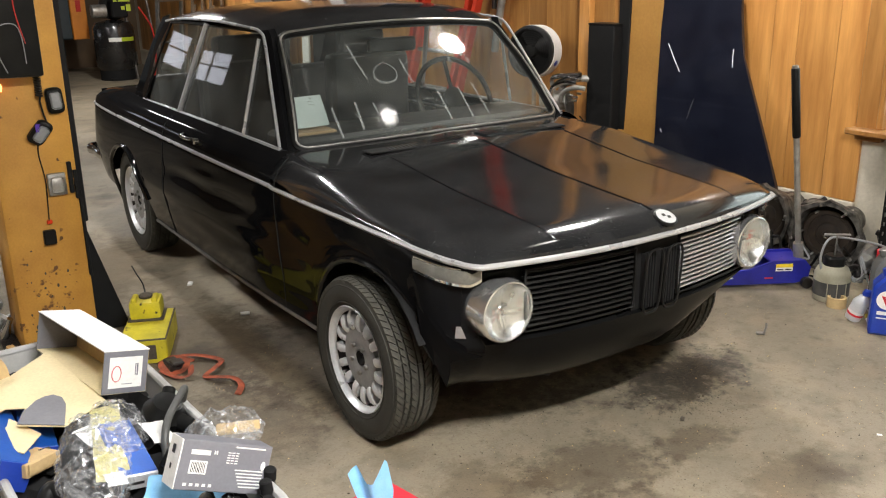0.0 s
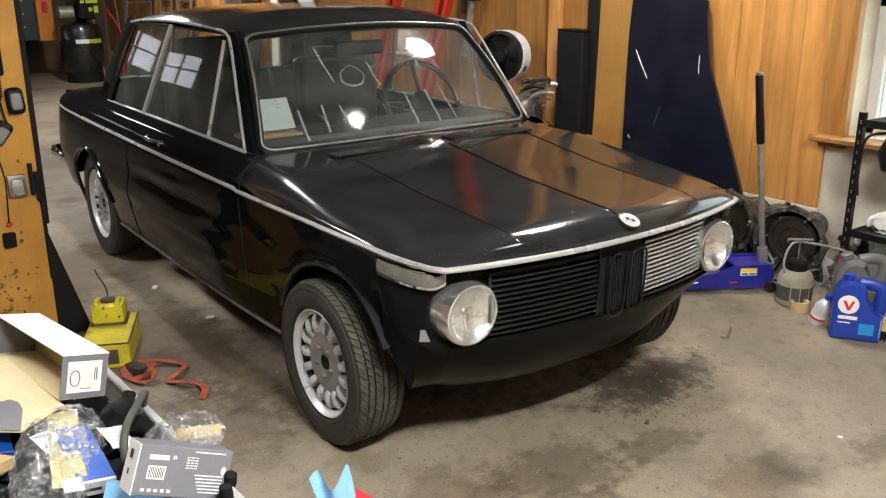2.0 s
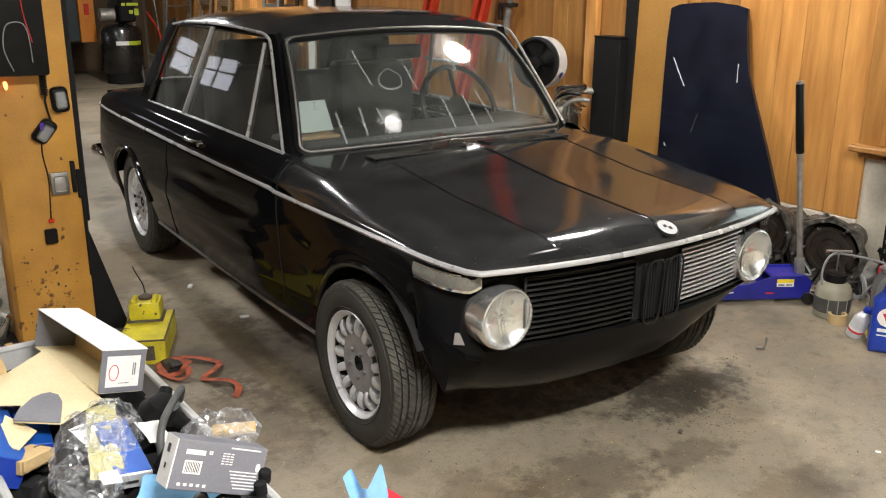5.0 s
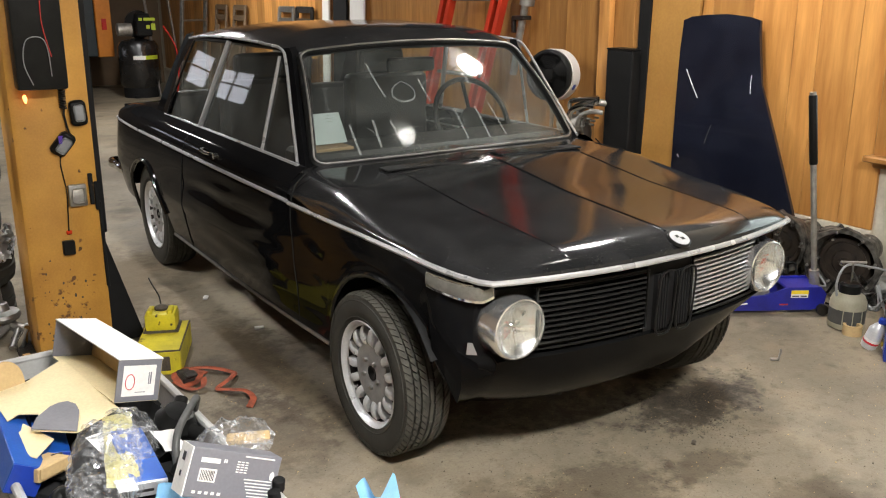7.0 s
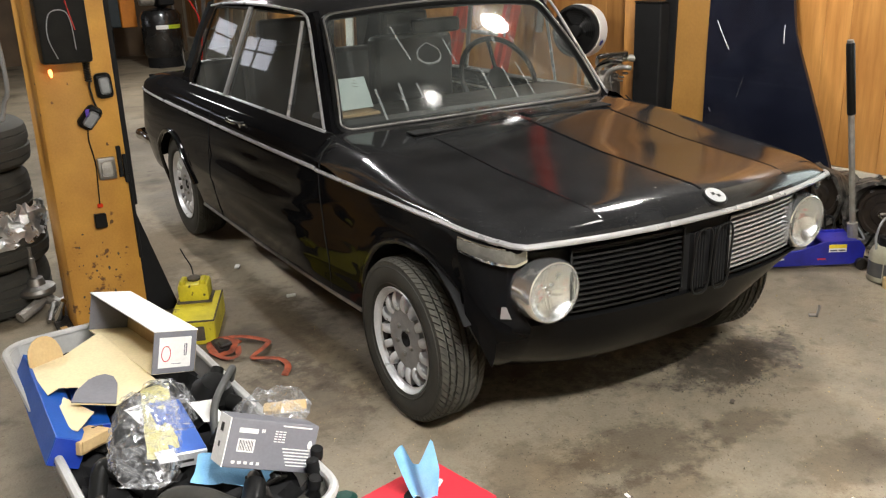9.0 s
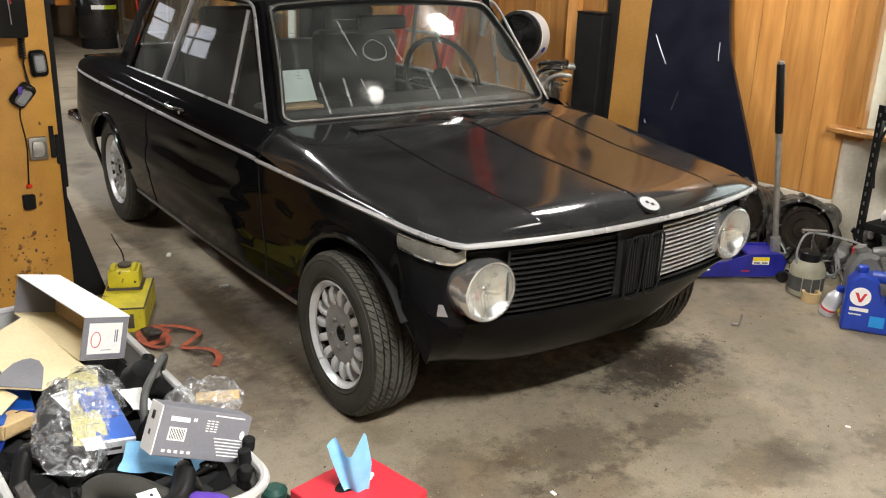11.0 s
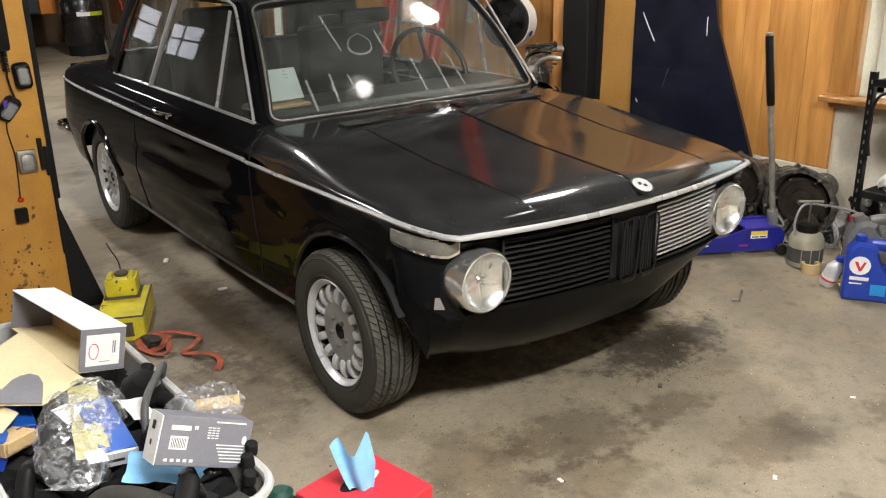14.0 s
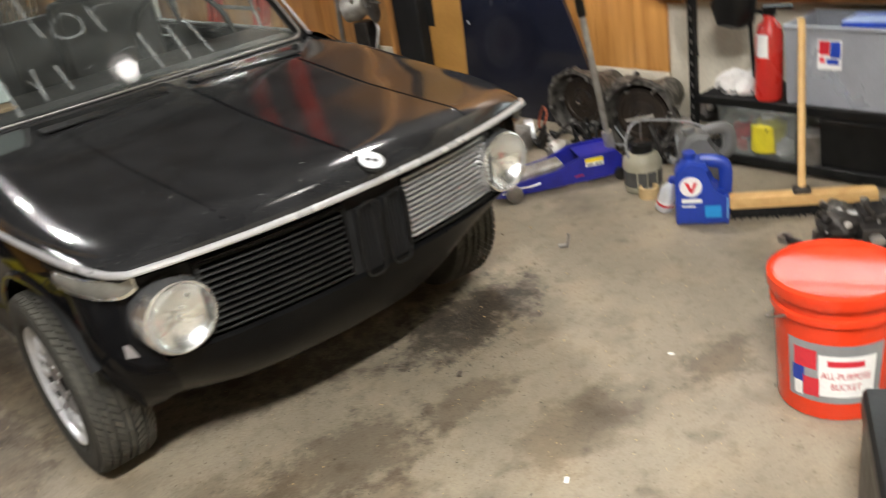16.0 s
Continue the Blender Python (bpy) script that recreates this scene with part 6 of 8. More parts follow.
# red box of shop towels
rb = thing("towel_box", "red cardboard box of blue shop towels", "box", Matrix.Translation((-1.0815, -0.702, 0)) @ pose(0, 0, 0, 0, 0, 11.5))
RW, RD, RH = 0.228, 0.224, 0.25
part("body", box(B(), (0, 0, RH / 2), (RW, RD, RH), 0.0025), RED, rb)
part("opening", lathe(B(), [(0.0, 0.0012), (0.05, 0.001)], pose(0.01, 0.03, RH) @ Matrix.Diagonal((1.1, 0.5, 1, 1)), 20, caps=False), BLACK_MATT, rb)
stand = (Matrix.Translation((-1.0815, -0.702, 0)) @ pose(0, 0, 0, 0, 0, 11.5)).inverted() @ pose(-1.095, -0.70, RH - 0.008, 0, 0, -30)
TOP_EDGE = [(0.0, -0.060, 0.130), (0.25, -0.040, 0.140), (0.45, -0.018, 0.102), (0.6, -0.004, 0.104), (0.82, 0.027, 0.160), (1.0, 0.042, 0.075)]
bm = B()
rows = []
for i in range(21):
    u = i / 20
    st, ht = curve_at([(a, b) for a, b, c in TOP_EDGE], u), curve_at([(a, c) for a, b, c in TOP_EDGE], u)
    sb = -0.016 + 0.050 * u
    rows.append([stand @ Vector((sb + (st - sb) * v ** 0.8, 0.016 * math.sin(u * 8.5) * (0.4 + 0.6 * v) + 0.010 * v * (1 - 2 * abs(u - 0.5)), ht * v)) for v in np.linspace(0, 1, 12)])
grid(bm, rows)
part("towel", bm, PALE_BLUE, rb, "folded blue paper towel standing out of the slot", smooth=50)
part("torn_edge", crumple(B(), 0.09, 0.035, 0.006, 23, 10, 6, pose(0.02, 0.02, RH + 0.006)), WHITE, rb)
def printed(words, size, m, mat, name="lettering"):
    part(name, text_mesh(words, size, m), mat, rb)
PANEL_BLUE = pbr("printed_blue", (0.02, 0.06, 0.40), rough=0.4, scale=20)
PRINT_YELLOW = pbr("printed_yellow", (0.85, 0.65, 0.03), rough=0.4, scale=20)
left_face = Matrix.Translation((-RW / 2 - 0.0012, 0, RH / 2)) @ pose(0, 0, 0, 90, 0, -90)
front_face = Matrix.Translation((0, -RD / 2 - 0.0012, RH / 2)) @ pose(0, 0, 0, 90, 0, 0)
top_face = pose(0, 0, RH + 0.0012)
part("print_ground", sheet_bars(B(), left_face, [(-0.085, -0.005, 0.17, 0.095)], 0), PANEL_BLUE, rb)
part("yellow_patch", sheet_bars(B(), left_face, [(-0.02, 0.012, 0.095, 0.050)], 0.001), PRINT_YELLOW, rb)
printed("SHOP", 0.038, left_face @ pose(0.028, 0.037, 0.002), INK)
part("brand_oval", lathe(B(), [(0.0, 0.0016), (0.03, 0.0015)], left_face @ pose(-0.04, 0.065, 0) @ Matrix.Diagonal((1, 0.6, 1, 1)), 20, caps=False), WHITE, rb)
part("yellow_patch", sheet_bars(B(), front_face, [(-0.075, 0.0, 0.16, 0.065)], 0.0005), INK, rb)
printed("SHOP", 0.060, front_face @ pose(0.005, 0.033, 0.002), PRINT_YELLOW)
printed("NAL", 0.022, front_face @ pose(0.055, -0.012, 0.002), WHITE)
part("brand_oval", lathe(B(), [(0.0, 0.0016), (0.042, 0.0015)], front_face @ pose(-0.035, 0.090, 0) @ Matrix.Diagonal((1, 0.55, 1, 1)), 22, caps=False), PANEL_BLUE, rb)
part("print_bar", sheet_bars(B(), front_face, [(-0.065, 0.086, 0.06, 0.008), (0.03, 0.09, 0.05, 0.006), (-0.08, -0.04, 0.16, 0.008), (-0.08, -0.06, 0.12, 0.008)], 0.0022), WHITE, rb)
part("yellow_patch", sheet_bars(B(), top_face, [(-0.085, -0.092, 0.055, 0.03)], 0), PRINT_YELLOW, rb)
part("brand_oval", lathe(B(), [(0.0, 0.001), (0.022, 0.001)], top_face @ pose(-0.075, -0.045, 0) @ Matrix.Diagonal((1, 0.6, 1, 1)), 20, caps=False), PANEL_BLUE, rb)

# ---- along the pine wall ----
# dark blue car panel stood on end against the boards
def panel_point(y, z):
    return (2.265 - 0.15 * (1 - z / 1.32), y, z)


outline = [(0.43, 0.0), (0.475, 0.12), (0.555, 0.31), (0.64, 0.48), (0.729, 0.655), (0.815, 0.82), (0.885, 0.95), (0.912, 1.06), (0.945, 1.20), (0.962, 1.295), (1.03, 1.312), (1.18, 1.325), (1.34, 1.318), (1.45, 1.306), (1.510, 1.285),
           (1.500, 1.1), (1.475, 0.8), (1.438, 0.45), (1.415, 0.0)]
bp = thing("bonnet_panel", "dark blue car bonnet standing on end against the wall", "car panel")
bm = B()
lo, hi = [bm.verts.new(Vector(panel_point(y, z))) for y, z in outline], [bm.verts.new(Vector(panel_point(y, z)) + Vector((-0.022, 0, 0.002))) for y, z in outline]
bm.faces.new(lo)
bm.faces.new(hi[::-1])
for i in range(len(lo)):
    bm.faces.new((lo[i], lo[(i + 1) % len(lo)], hi[(i + 1) % len(lo)], hi[i]))
bmesh.ops.bevel(bm, geom=[e for e in bm.edges if all(v in hi for v in e.verts)], offset=0.006, segments=2, affect="EDGES")
part("skin", bm, NAVY, bp, smooth=30)
for ya, za, yb, zb, r in ((1.425, 1.003, 1.312, 0.845, 0.0042), (0.955, 1.0, 0.945, 0.90, 0.003), (1.18, 0.70, 1.21, 0.585, 0.0015), (1.40, 0.50, 1.385, 0.48, 0.003)):
    a, b = Vector(panel_point(ya, za)) + Vector((-0.0235, 0, 0)), Vector(panel_point(yb, zb)) + Vector((-0.0235, 0, 0))
    part("scratch", tube(B(), [a, a.lerp(b, 0.5) + Vector((0, 0.002, 0)), b], r, 5, flat=0.4), WHITE if r > 0.002 else STEEL, bp)

solid("plywood_sheet", box(B(), (0, 0, 0.90), (0.024, 0.40, 1.80), 0.003), OCHRE, "ochre plywood sheet leaning on the wall", "plywood", pose(2.235, 1.700, 0.0, 4.2, 1.2, 0))
bk = thing("black_cabinet", "tall scuffed black box against the wall", "cabinet", pose(2.225, 1.955, 0))
part("body", box(B(), (0, 0, 0.545), (0.13, 0.235, 1.09), 0.008), BLACK_MATT, bk)
part("top_rim", box(B(), (0, 0, 1.094), (0.135, 0.24, 0.012), 0.004), BLACK_PLASTIC, bk)
solid("dark_post", box(B(), (0, 0, 0.86), (0.06, 0.095, 1.72), 0.004), BLACK_MATT, "dark upright post between boards and plywood", "post", pose(2.262, 1.825, 0))
solid("timber_stud", box(B(), (0, 0, 1.45), (0.05, 0.10, 2.90), 0.004), WOOD, "brown timber stud on the wall", "stud", pose(2.272, 2.205, 0))

# drum fan and bare engine part on a stand
fan = thing("drum_fan", "black round fan with a white rim and blue badge", "fan", Matrix.Translation((2.00, 2.44, 0.905)) @ Vector((-0.93, -0.36, 0.06)).to_track_quat("Z", "Y").to_matrix().to_4x4())
part("drum", lathe(B(), [(0.10, -0.10), (0.160, -0.095), (0.166, 0.0), (0.172, 0.012), (0.172, 0.036), (0.150, 0.042)], None, 40, caps=False), BLACK_PLASTIC, fan)
part("rim", lathe(B(), [(0.160, -0.100), (0.176, -0.095), (0.176, 0.008), (0.168, 0.010)], None, 40, caps=False), WHITE, fan, "white plastic rim")
part("back_plate", lathe(B(), [(0.0, -0.06), (0.168, -0.062)], None, 30, caps=False), BLACK_MATT, fan)
part("hub", lathe(B(), [(0.0, 0.045), (0.04, 0.043), (0.045, 0.02), (0.05, -0.02)], None, 20, caps=False), BLACK_PLASTIC, fan)
for k in range(9):
    r = 0.045 + 0.014 * k
    part("guard_ring", tube(B(), [(r * math.cos(a), r * math.sin(a), 0.04) for a in np.linspace(0, math.tau, 33)[:-1]], 0.0022, 4, closed=True), BLACK_PLASTIC, fan)
part("badge", lathe(B(), [(0.0, 0.001), (0.022, 0.0)], Matrix.Rotation(radians(-25), 4, "Z") @ pose(0.1775, 0.0, -0.04, 0, 90, 0), 16, caps=False), BLUE, fan)
for k in range(5):
    a = math.tau * k / 5
    bl = B()
    grid(bl, [[(r * math.cos(a + t), r * math.sin(a + t), 0.01 + 0.03 * (t - 0.3)) for t in (0, 0.3, 0.6, 0.9)] for r in (0.04, 0.09, 0.14)])
    part("blade", bl, BLACK_MATT, fan)
part("bracket", tube(B(), [(0.0, -0.17, -0.04), (0.0, -0.30, -0.05), (0.0, -0.90, -0.05)], 0.016, 8), STEEL, fan)
eng = thing("engine_part", "bare alloy engine casting on a steel stand", "engine part", pose(2.02, 2.19, 0, 0, 0, 15))
part("stand", box(box(B(), (0, 0, 0.25), (0.10, 0.10, 0.5), 0.005), (0, 0, 0.01), (0.4, 0.4, 0.02), 0.004), DARK_STEEL, eng)
bm = B()
lathe(bm, [(0.05, -0.10), (0.075, -0.09), (0.082, -0.02), (0.066, 0.03), (0.070, 0.08), (0.045, 0.10)], pose(0, 0.02, 0.59, 78, 0, 15), 26)
part("casting", bm, CAST, eng)
part("flange", lathe(B(), [(0.03, 0), (0.085, 0.0), (0.088, 0.012), (0.03, 0.014)], pose(-0.01, -0.085, 0.575, 78, 0, 15), 24), STEEL, eng)
for k, (x, y, z, r) in enumerate(((-0.05, 0.02, 0.69, 0.020), (0.03, 0.0, 0.70, 0.024), (-0.06, -0.06, 0.66, 0.016))):
    part("branch", tube(B(), smooth_line([(x, y, 0.60), (x * 1.2, y - 0.02, z), (x * 1.6 + 0.03, y - 0.10, z + 0.04), (x * 1.8 + 0.07, y - 0.17, z + 0.035)], 6), r, 10), CAST if k else CHROME, eng)
part("bracket_arm", tube(B(), [(0.02, -0.05, 0.55), (0.0, -0.10, 0.45), (-0.03, -0.08, 0.32)], 0.012, 8), STEEL, eng)
part("port", lathe(B(), [(0.026, -0.06), (0.026, 0.09), (0.034, 0.09), (0.034, 0.105), (0.018, 0.106)], pose(0.0, -0.06, 0.73, 70, 0, 20), 18), CHROME, eng)
part("pipe", tube(B(), smooth_line([(0.0, 0.05, 0.70), (-0.03, 0.02, 0.75), (0.0, -0.08, 0.77), (0.02, -0.16, 0.775)], 6), 0.017, 10), CHROME, eng)
for k in range(6):
    part("stud", lathe(B(), [(0.008, 0), (0.008, 0.03), (0.005, 0.035)], pose(-0.06 + 0.03 * k, -0.08 - 0.01 * (k % 2), 0.60 + 0.02 * (k % 3), 90, 0, 0), 8), STEEL, eng)

# red extension ladder leaning on the wall
lad = thing("red_ladder", "red fibreglass extension ladder leaning against the wall", "ladder")
FOOT, TIP = Vector((2.0, 4.21, 0.0)), Vector((2.215, 3.46, 2.75))
for dy in (0.0, -0.69):
    for off in (0.0, 0.10):
        a, b = FOOT + Vector((0, dy + off, 0)), TIP + Vector((0, dy + off, 0))
        d = (b - a)
        m = Matrix.Translation(a) @ d.to_track_quat("Z", "Y").to_matrix().to_4x4()
        part("rail", extrude(B(), [(-0.038, -0.016), (0.038, -0.016), (0.038, -0.008), (-0.028, -0.008), (-0.028, 0.008), (0.038, 0.008), (0.038, 0.016), (-0.038, 0.016)], d.length, m), LADDER_RED, lad)
for k in range(9):
    a = FOOT.lerp(TIP, 0.09 + 0.105 * k)
    part("rung", tube(B(), [a, a + Vector((0, -0.69, 0))], 0.016, 8), STEEL, lad)
# exhaust pipe hung on the boards
ex = thing("exhaust_pipe", "rusty grey exhaust pipe with a clamp on the wall", "exhaust pipe")
part("pipe", tube(B(), [(2.20, 3.12, 0.85), (2.20, 3.05, 1.15), (2.20, 2.93, 1.6), (2.20, 2.88, 1.9)], 0.028, 12), CAST, ex)
part("muffler", tube(B(), [(2.20, 2.975, 1.36), (2.20, 2.90, 1.75)], 0.055, 14), CAST, ex)
part("clamp", box(box(B(), (2.19, 3.02, 1.27), (0.08, 0.14, 0.03), 0.006), (2.18, 3.10, 1.22), (0.03, 0.035, 0.12), 0.006), DARK_STEEL, ex)
part("hook", tube(B(), [(2.29, 2.93, 1.60), (2.20, 2.93, 1.62)], 0.008, 6), STEEL, ex)

# tall narrow white boards and frames further along the wall
for y, w, mat in ((6.45, 0.16, WHITE), (5.74, 0.30, WHITE)):
    solid("white_board", box(B(), (0, 0, 0.95), (0.02, w, 1.90), 0.003), mat, "tall narrow white board leaning on the wall", "board", pose(2.22, y, 0, 0, 1.5, 0), group="white boards")
solid("dark_board", box(B(), (0, 0, 0.85), (0.02, 0.30, 1.70), 0.003), BLACK_MATT, "dark board leaning between white boards", "board", pose(2.22, 6.12, 0, 0, 1.5, 0))
for y, tint in ((9.7, DARK_WALL), (9.0, DARK_WALL), (7.5, STEEL), (7.0, DARK_STEEL)):
    fr = thing("folded_chair", "old folded chair frame leaning on the wall", "chair", pose(2.12, y, 0, 0, 6, 0), group="folded chairs")
    for s in (-0.2, 0.2):
        part("leg", tube(B(), [(0, s, 0), (0.0, s, 1.30)], 0.022, 6), tint, fr)
        part("leg", tube(B(), [(-0.10, s * 0.9, 0), (0.03, s * 0.9, 1.05)], 0.020, 6), tint, fr)
    for z in (0.35, 0.75, 1.15, 1.28):
        part("slat", box(B(), (0, 0, z), (0.02, 0.42, 0.07), 0.004), tint, fr)
    part("seat", box(B(), (-0.05, 0, 0.72), (0.04, 0.40, 0.40), 0.01), tint, fr)

# ---- the dim far end ----
al = thing("step_ladder", "aluminium step ladder standing by the compressor", "ladder", pose(1.98, 10.4, 0, 0, 0, 20))
for s in (-0.2, 0.2):
    part("rail", box(B(), (s, 0.0, 0.95), (0.03, 0.07, 1.90), 0.004, pose(0, 0, 0, 8, 0, 0)), STEEL, al)
    part("rail", box(B(), (s, 0.50, 0.95), (0.025, 0.04, 1.90), 0.004, pose(0, 0, 0, -8, 0, 0) @ pose(0, -0.02, 0)), STEEL, al)
for k in range(6):
    part("tread", box(B(), (0, -0.03 - 0.043 * k + 0.0, 0.25 + 0.28 * k), (0.40, 0.08, 0.025), 0.003), STEEL, al)
cp = thing("air_compressor", "black upright air compressor with pump on top", "compressor", pose(1.42, 11.0, 0))
part("tank", lathe(B(), [(0.10, 0.10), (0.24, 0.13), (0.285, 0.20), (0.285, 0.72), (0.24, 0.80), (0.08, 0.83)], None, 36), pbr("gloss_black_tank", (0.012, 0.012, 0.012), rough=0.25, coat=0.6), cp)
part("skirt", lathe(B(), [(0.25, 0.0), (0.25, 0.14)], None, 30), BLACK_MATT, cp)
lb = [[(0.288 * math.cos(a), 0.288 * math.sin(a), z) for a in np.linspace(radians(240), radians(318), 10)] for z in (0.545, 0.60)]
bm = B()
grid(bm, [[p for p in r[:5]] for r in lb])
part("label", bm, WHITE, cp)
bm = B()
grid(bm, [[p for p in r[4:]] for r in lb])
part("label", bm, pbr("lime_label", (0.45, 0.55, 0.03), rough=0.4), cp)
part("motor", lathe(B(), [(0.05, 0), (0.09, 0.01), (0.09, 0.20), (0.05, 0.21)], pose(-0.30, -0.1, 0.96, 0, 90, 0), 20), CAST, cp)
part("pump", box(box(B(), (0.08, -0.05, 0.98), (0.22, 0.22, 0.24), 0.02), (0.08, -0.05, 1.13), (0.18, 0.16, 0.1), 0.02), BLACK_MATT, cp)
part("guard", lathe(B(), [(0.20, 0.0), (0.20, 0.04)], pose(0.06, 0.12, 1.02, 90, 0, 0), 26), BLACK_PLASTIC, cp)
part("print_bar", sheet_bars(B(), Matrix.Translation((0.02, -0.165, 0.92)) @ pose(0, 0, 0, 90, 0, 0), [(-0.02, 0.16, 0.05, 0.04), (0.05, 0.16, 0.16, 0.04), (0.08, 0.05, 0.05, 0.05), (0.15, 0.03, 0.06, 0.09)]), pbr("lime_print", (0.5, 0.6, 0.05), rough=0.4), cp)
for k in range(3):
    a = math.tau * k / 3
    part("foot", box(B(), (0.25 * math.cos(a), 0.25 * math.sin(a), 0.02), (0.08, 0.08, 0.04), 0.005), BLACK_MATT, cp)
solid("red_air_hose", tube(B(), smooth_line([(1.75, 10.8, 1.0), (1.85, 10.6, 0.7), (1.80, 10.4, 0.3), (1.72, 10.3, 0.02), (1.6, 9.6, 0.012), (1.2, 8.6, 0.012), (0.7, 7.8, 0.012)], 8), 0.012, 6), RED_PAINT, "red rubber air hose on the floor", "hose")
tr = thing("truck_tail", "dark parked trailer body with an orange corner post", "trailer", pose(0.80, 11.6, 0))
part("body", box(B(), (-0.30, 0.9, 1.35), (1.0, 1.8, 1.60), 0.02), pbr("dark_teal_panel", (0.012, 0.022, 0.026), (0.02, 0.03, 0.035), rough=0.5), tr)
part("corner_post", box(B(), (0.30, 0.0, 1.35), (0.22, 0.12, 1.60), 0.01), pbr("orange_post", (0.65, 0.22, 0.02), rough=0.5), tr, "orange painted corner post")
part("reflector", box(B(), (0.30, -0.065, 1.02), (0.07, 0.01, 0.16), 0.003), RED_PAINT, tr)
part("tyre", lathe(B(), [(0.1, -0.1), (0.27, -0.1), (0.29, -0.07), (0.29, 0.07), (0.27, 0.1), (0.1, 0.1)], pose(-0.1, 0.5, 0.29, 0, 90, 0), 28), RUBBER, tr)
part("axle", box(B(), (-0.3, 0.5, 0.42), (0.9, 0.12, 0.28), 0.01), BLACK_MATT, tr)
for k in range(12):
    part("rivet", lathe(B(), [(0.0, 0.012), (0.012, 0.008), (0.014, 0.0)], pose(0.02 - 0.12 * (k % 3), -0.002, 0.75 + 0.18 * (k // 3), 90, 0, 0), 8, caps=False), STEEL, tr)

# ---- the corner by the window ----
jack = thing("floor_jack", "blue trolley jack with a long grey handle", "floor jack", pose(1.632, 0.100, 0, 0, 0, 58))
# local +y runs towards the lifting end
for s in (-0.085, 0.085):
    part("side_plate", extrude(B(), [(-0.06, 0.035), (0.0, 0.022), (0.46, 0.018), (0.56, 0.035), (0.54, 0.055), (0.22, 0.094), (0.11, 0.132), (-0.04, 0.134), (-0.07, 0.10)], 0.012, Matrix.Translation((s + 0.006, 0, 0)) @ pose(0, 0, 0, 90, 0, 90) @ pose(0, 0, -0.006)), JACK_BLUE, jack)
part("deck", box(B(), (0, 0.03, 0.118), (0.165, 0.16, 0.012), 0.003), JACK_BLUE, jack)
part("lift_arm", box(box(B(), (0, 0.30, 0.108), (0.10, 0.26, 0.045), 0.008, pose(0, 0, 0, -6, 0, 0)), (0, 0.43, 0.085), (0.08, 0.12, 0.04), 0.008), CAST, jack, "bare grey lifting arm")
part("saddle", lathe(B(), [(0.045, 0.0), (0.05, 0.02), (0.04, 0.028)], pose(0, 0.46, 0.098), 18), CAST, jack)
for s in (-0.10, 0.10):
    part("wheel", lathe(B(), [(0.008, -0.02), (0.034, -0.02), (0.036, 0.0), (0.034, 0.02), (0.008, 0.02)], pose(s, 0.42, 0.036, 0, 90, 0), 18), STEEL, jack)
    part("castor", lathe(B(), [(0.008, -0.012), (0.026, -0.012), (0.028, 0.0), (0.026, 0.012), (0.008, 0.012)], pose(s, -0.05, 0.028, 0, 90, 0), 18), DARK_STEEL, jack)
lbm = Matrix.Translation((-0.0925, 0.060, 0.103)) @ pose(0, 0, 0, 90, 0, -90)
part("label", sheet_bars(B(), lbm, [(-0.04, -0.018, 0.08, 0.036)], 0.0), WHITE, jack)
part("label_band", sheet_bars(B(), lbm, [(-0.04, 0.0, 0.08, 0.018)], 0.0008), PRINT_YELLOW, jack)
part("label_print", sheet_bars(B(), lbm, [(-0.034, -0.013, 0.03, 0.006), (0.004, -0.013, 0.03, 0.006)], 0.0012), INK, jack)
part("stripe", tube(B(), [(-0.0930, 0.30, 0.058), (-0.0930, 0.34, 0.052), (-0.0930, 0.40, 0.054), (-0.0930, 0.47, 0.040)], 0.005, 5, flat=0.6), WHITE, jack)
part("red_stripe", sheet_bars(B(), Matrix.Translation((-0.0925, 0.11, 0.050)) @ pose(0, 0, 0, 90, 0, -90), [(-0.04, 0, 0.04, 0.007)]), RED, jack)
inv = jack.matrix_basis.inverted()
hb, ht = inv @ Vector((1.668, 0.075, 0.12)), inv @ Vector((1.545, 0.115, 1.02))
hdir = (ht - hb).normalized()
part("socket", tube(B(), [hb - hdir * 0.02, hb + hdir * 0.075], 0.024, 10), CAST, jack)
hd = part("handle", tube(B(), [hb + hdir * 0.05, hb + hdir * 0.60], 0.0135, 12), CAST, jack, "long grey steel handle")
part("grip", tube(B(), [hb + hdir * 0.585, hb + hdir * 0.59, hb + hdir * 0.895, hb + hdir * 0.90], [0.016, 0.0185, 0.0185, 0.016], 12), BLACK_PLASTIC, hd, "black foam grip")
part("end_cap", tube(B(), [hb + hdir * 0.90, hb + hdir * 0.912], 0.014, 12), CAST, hd)


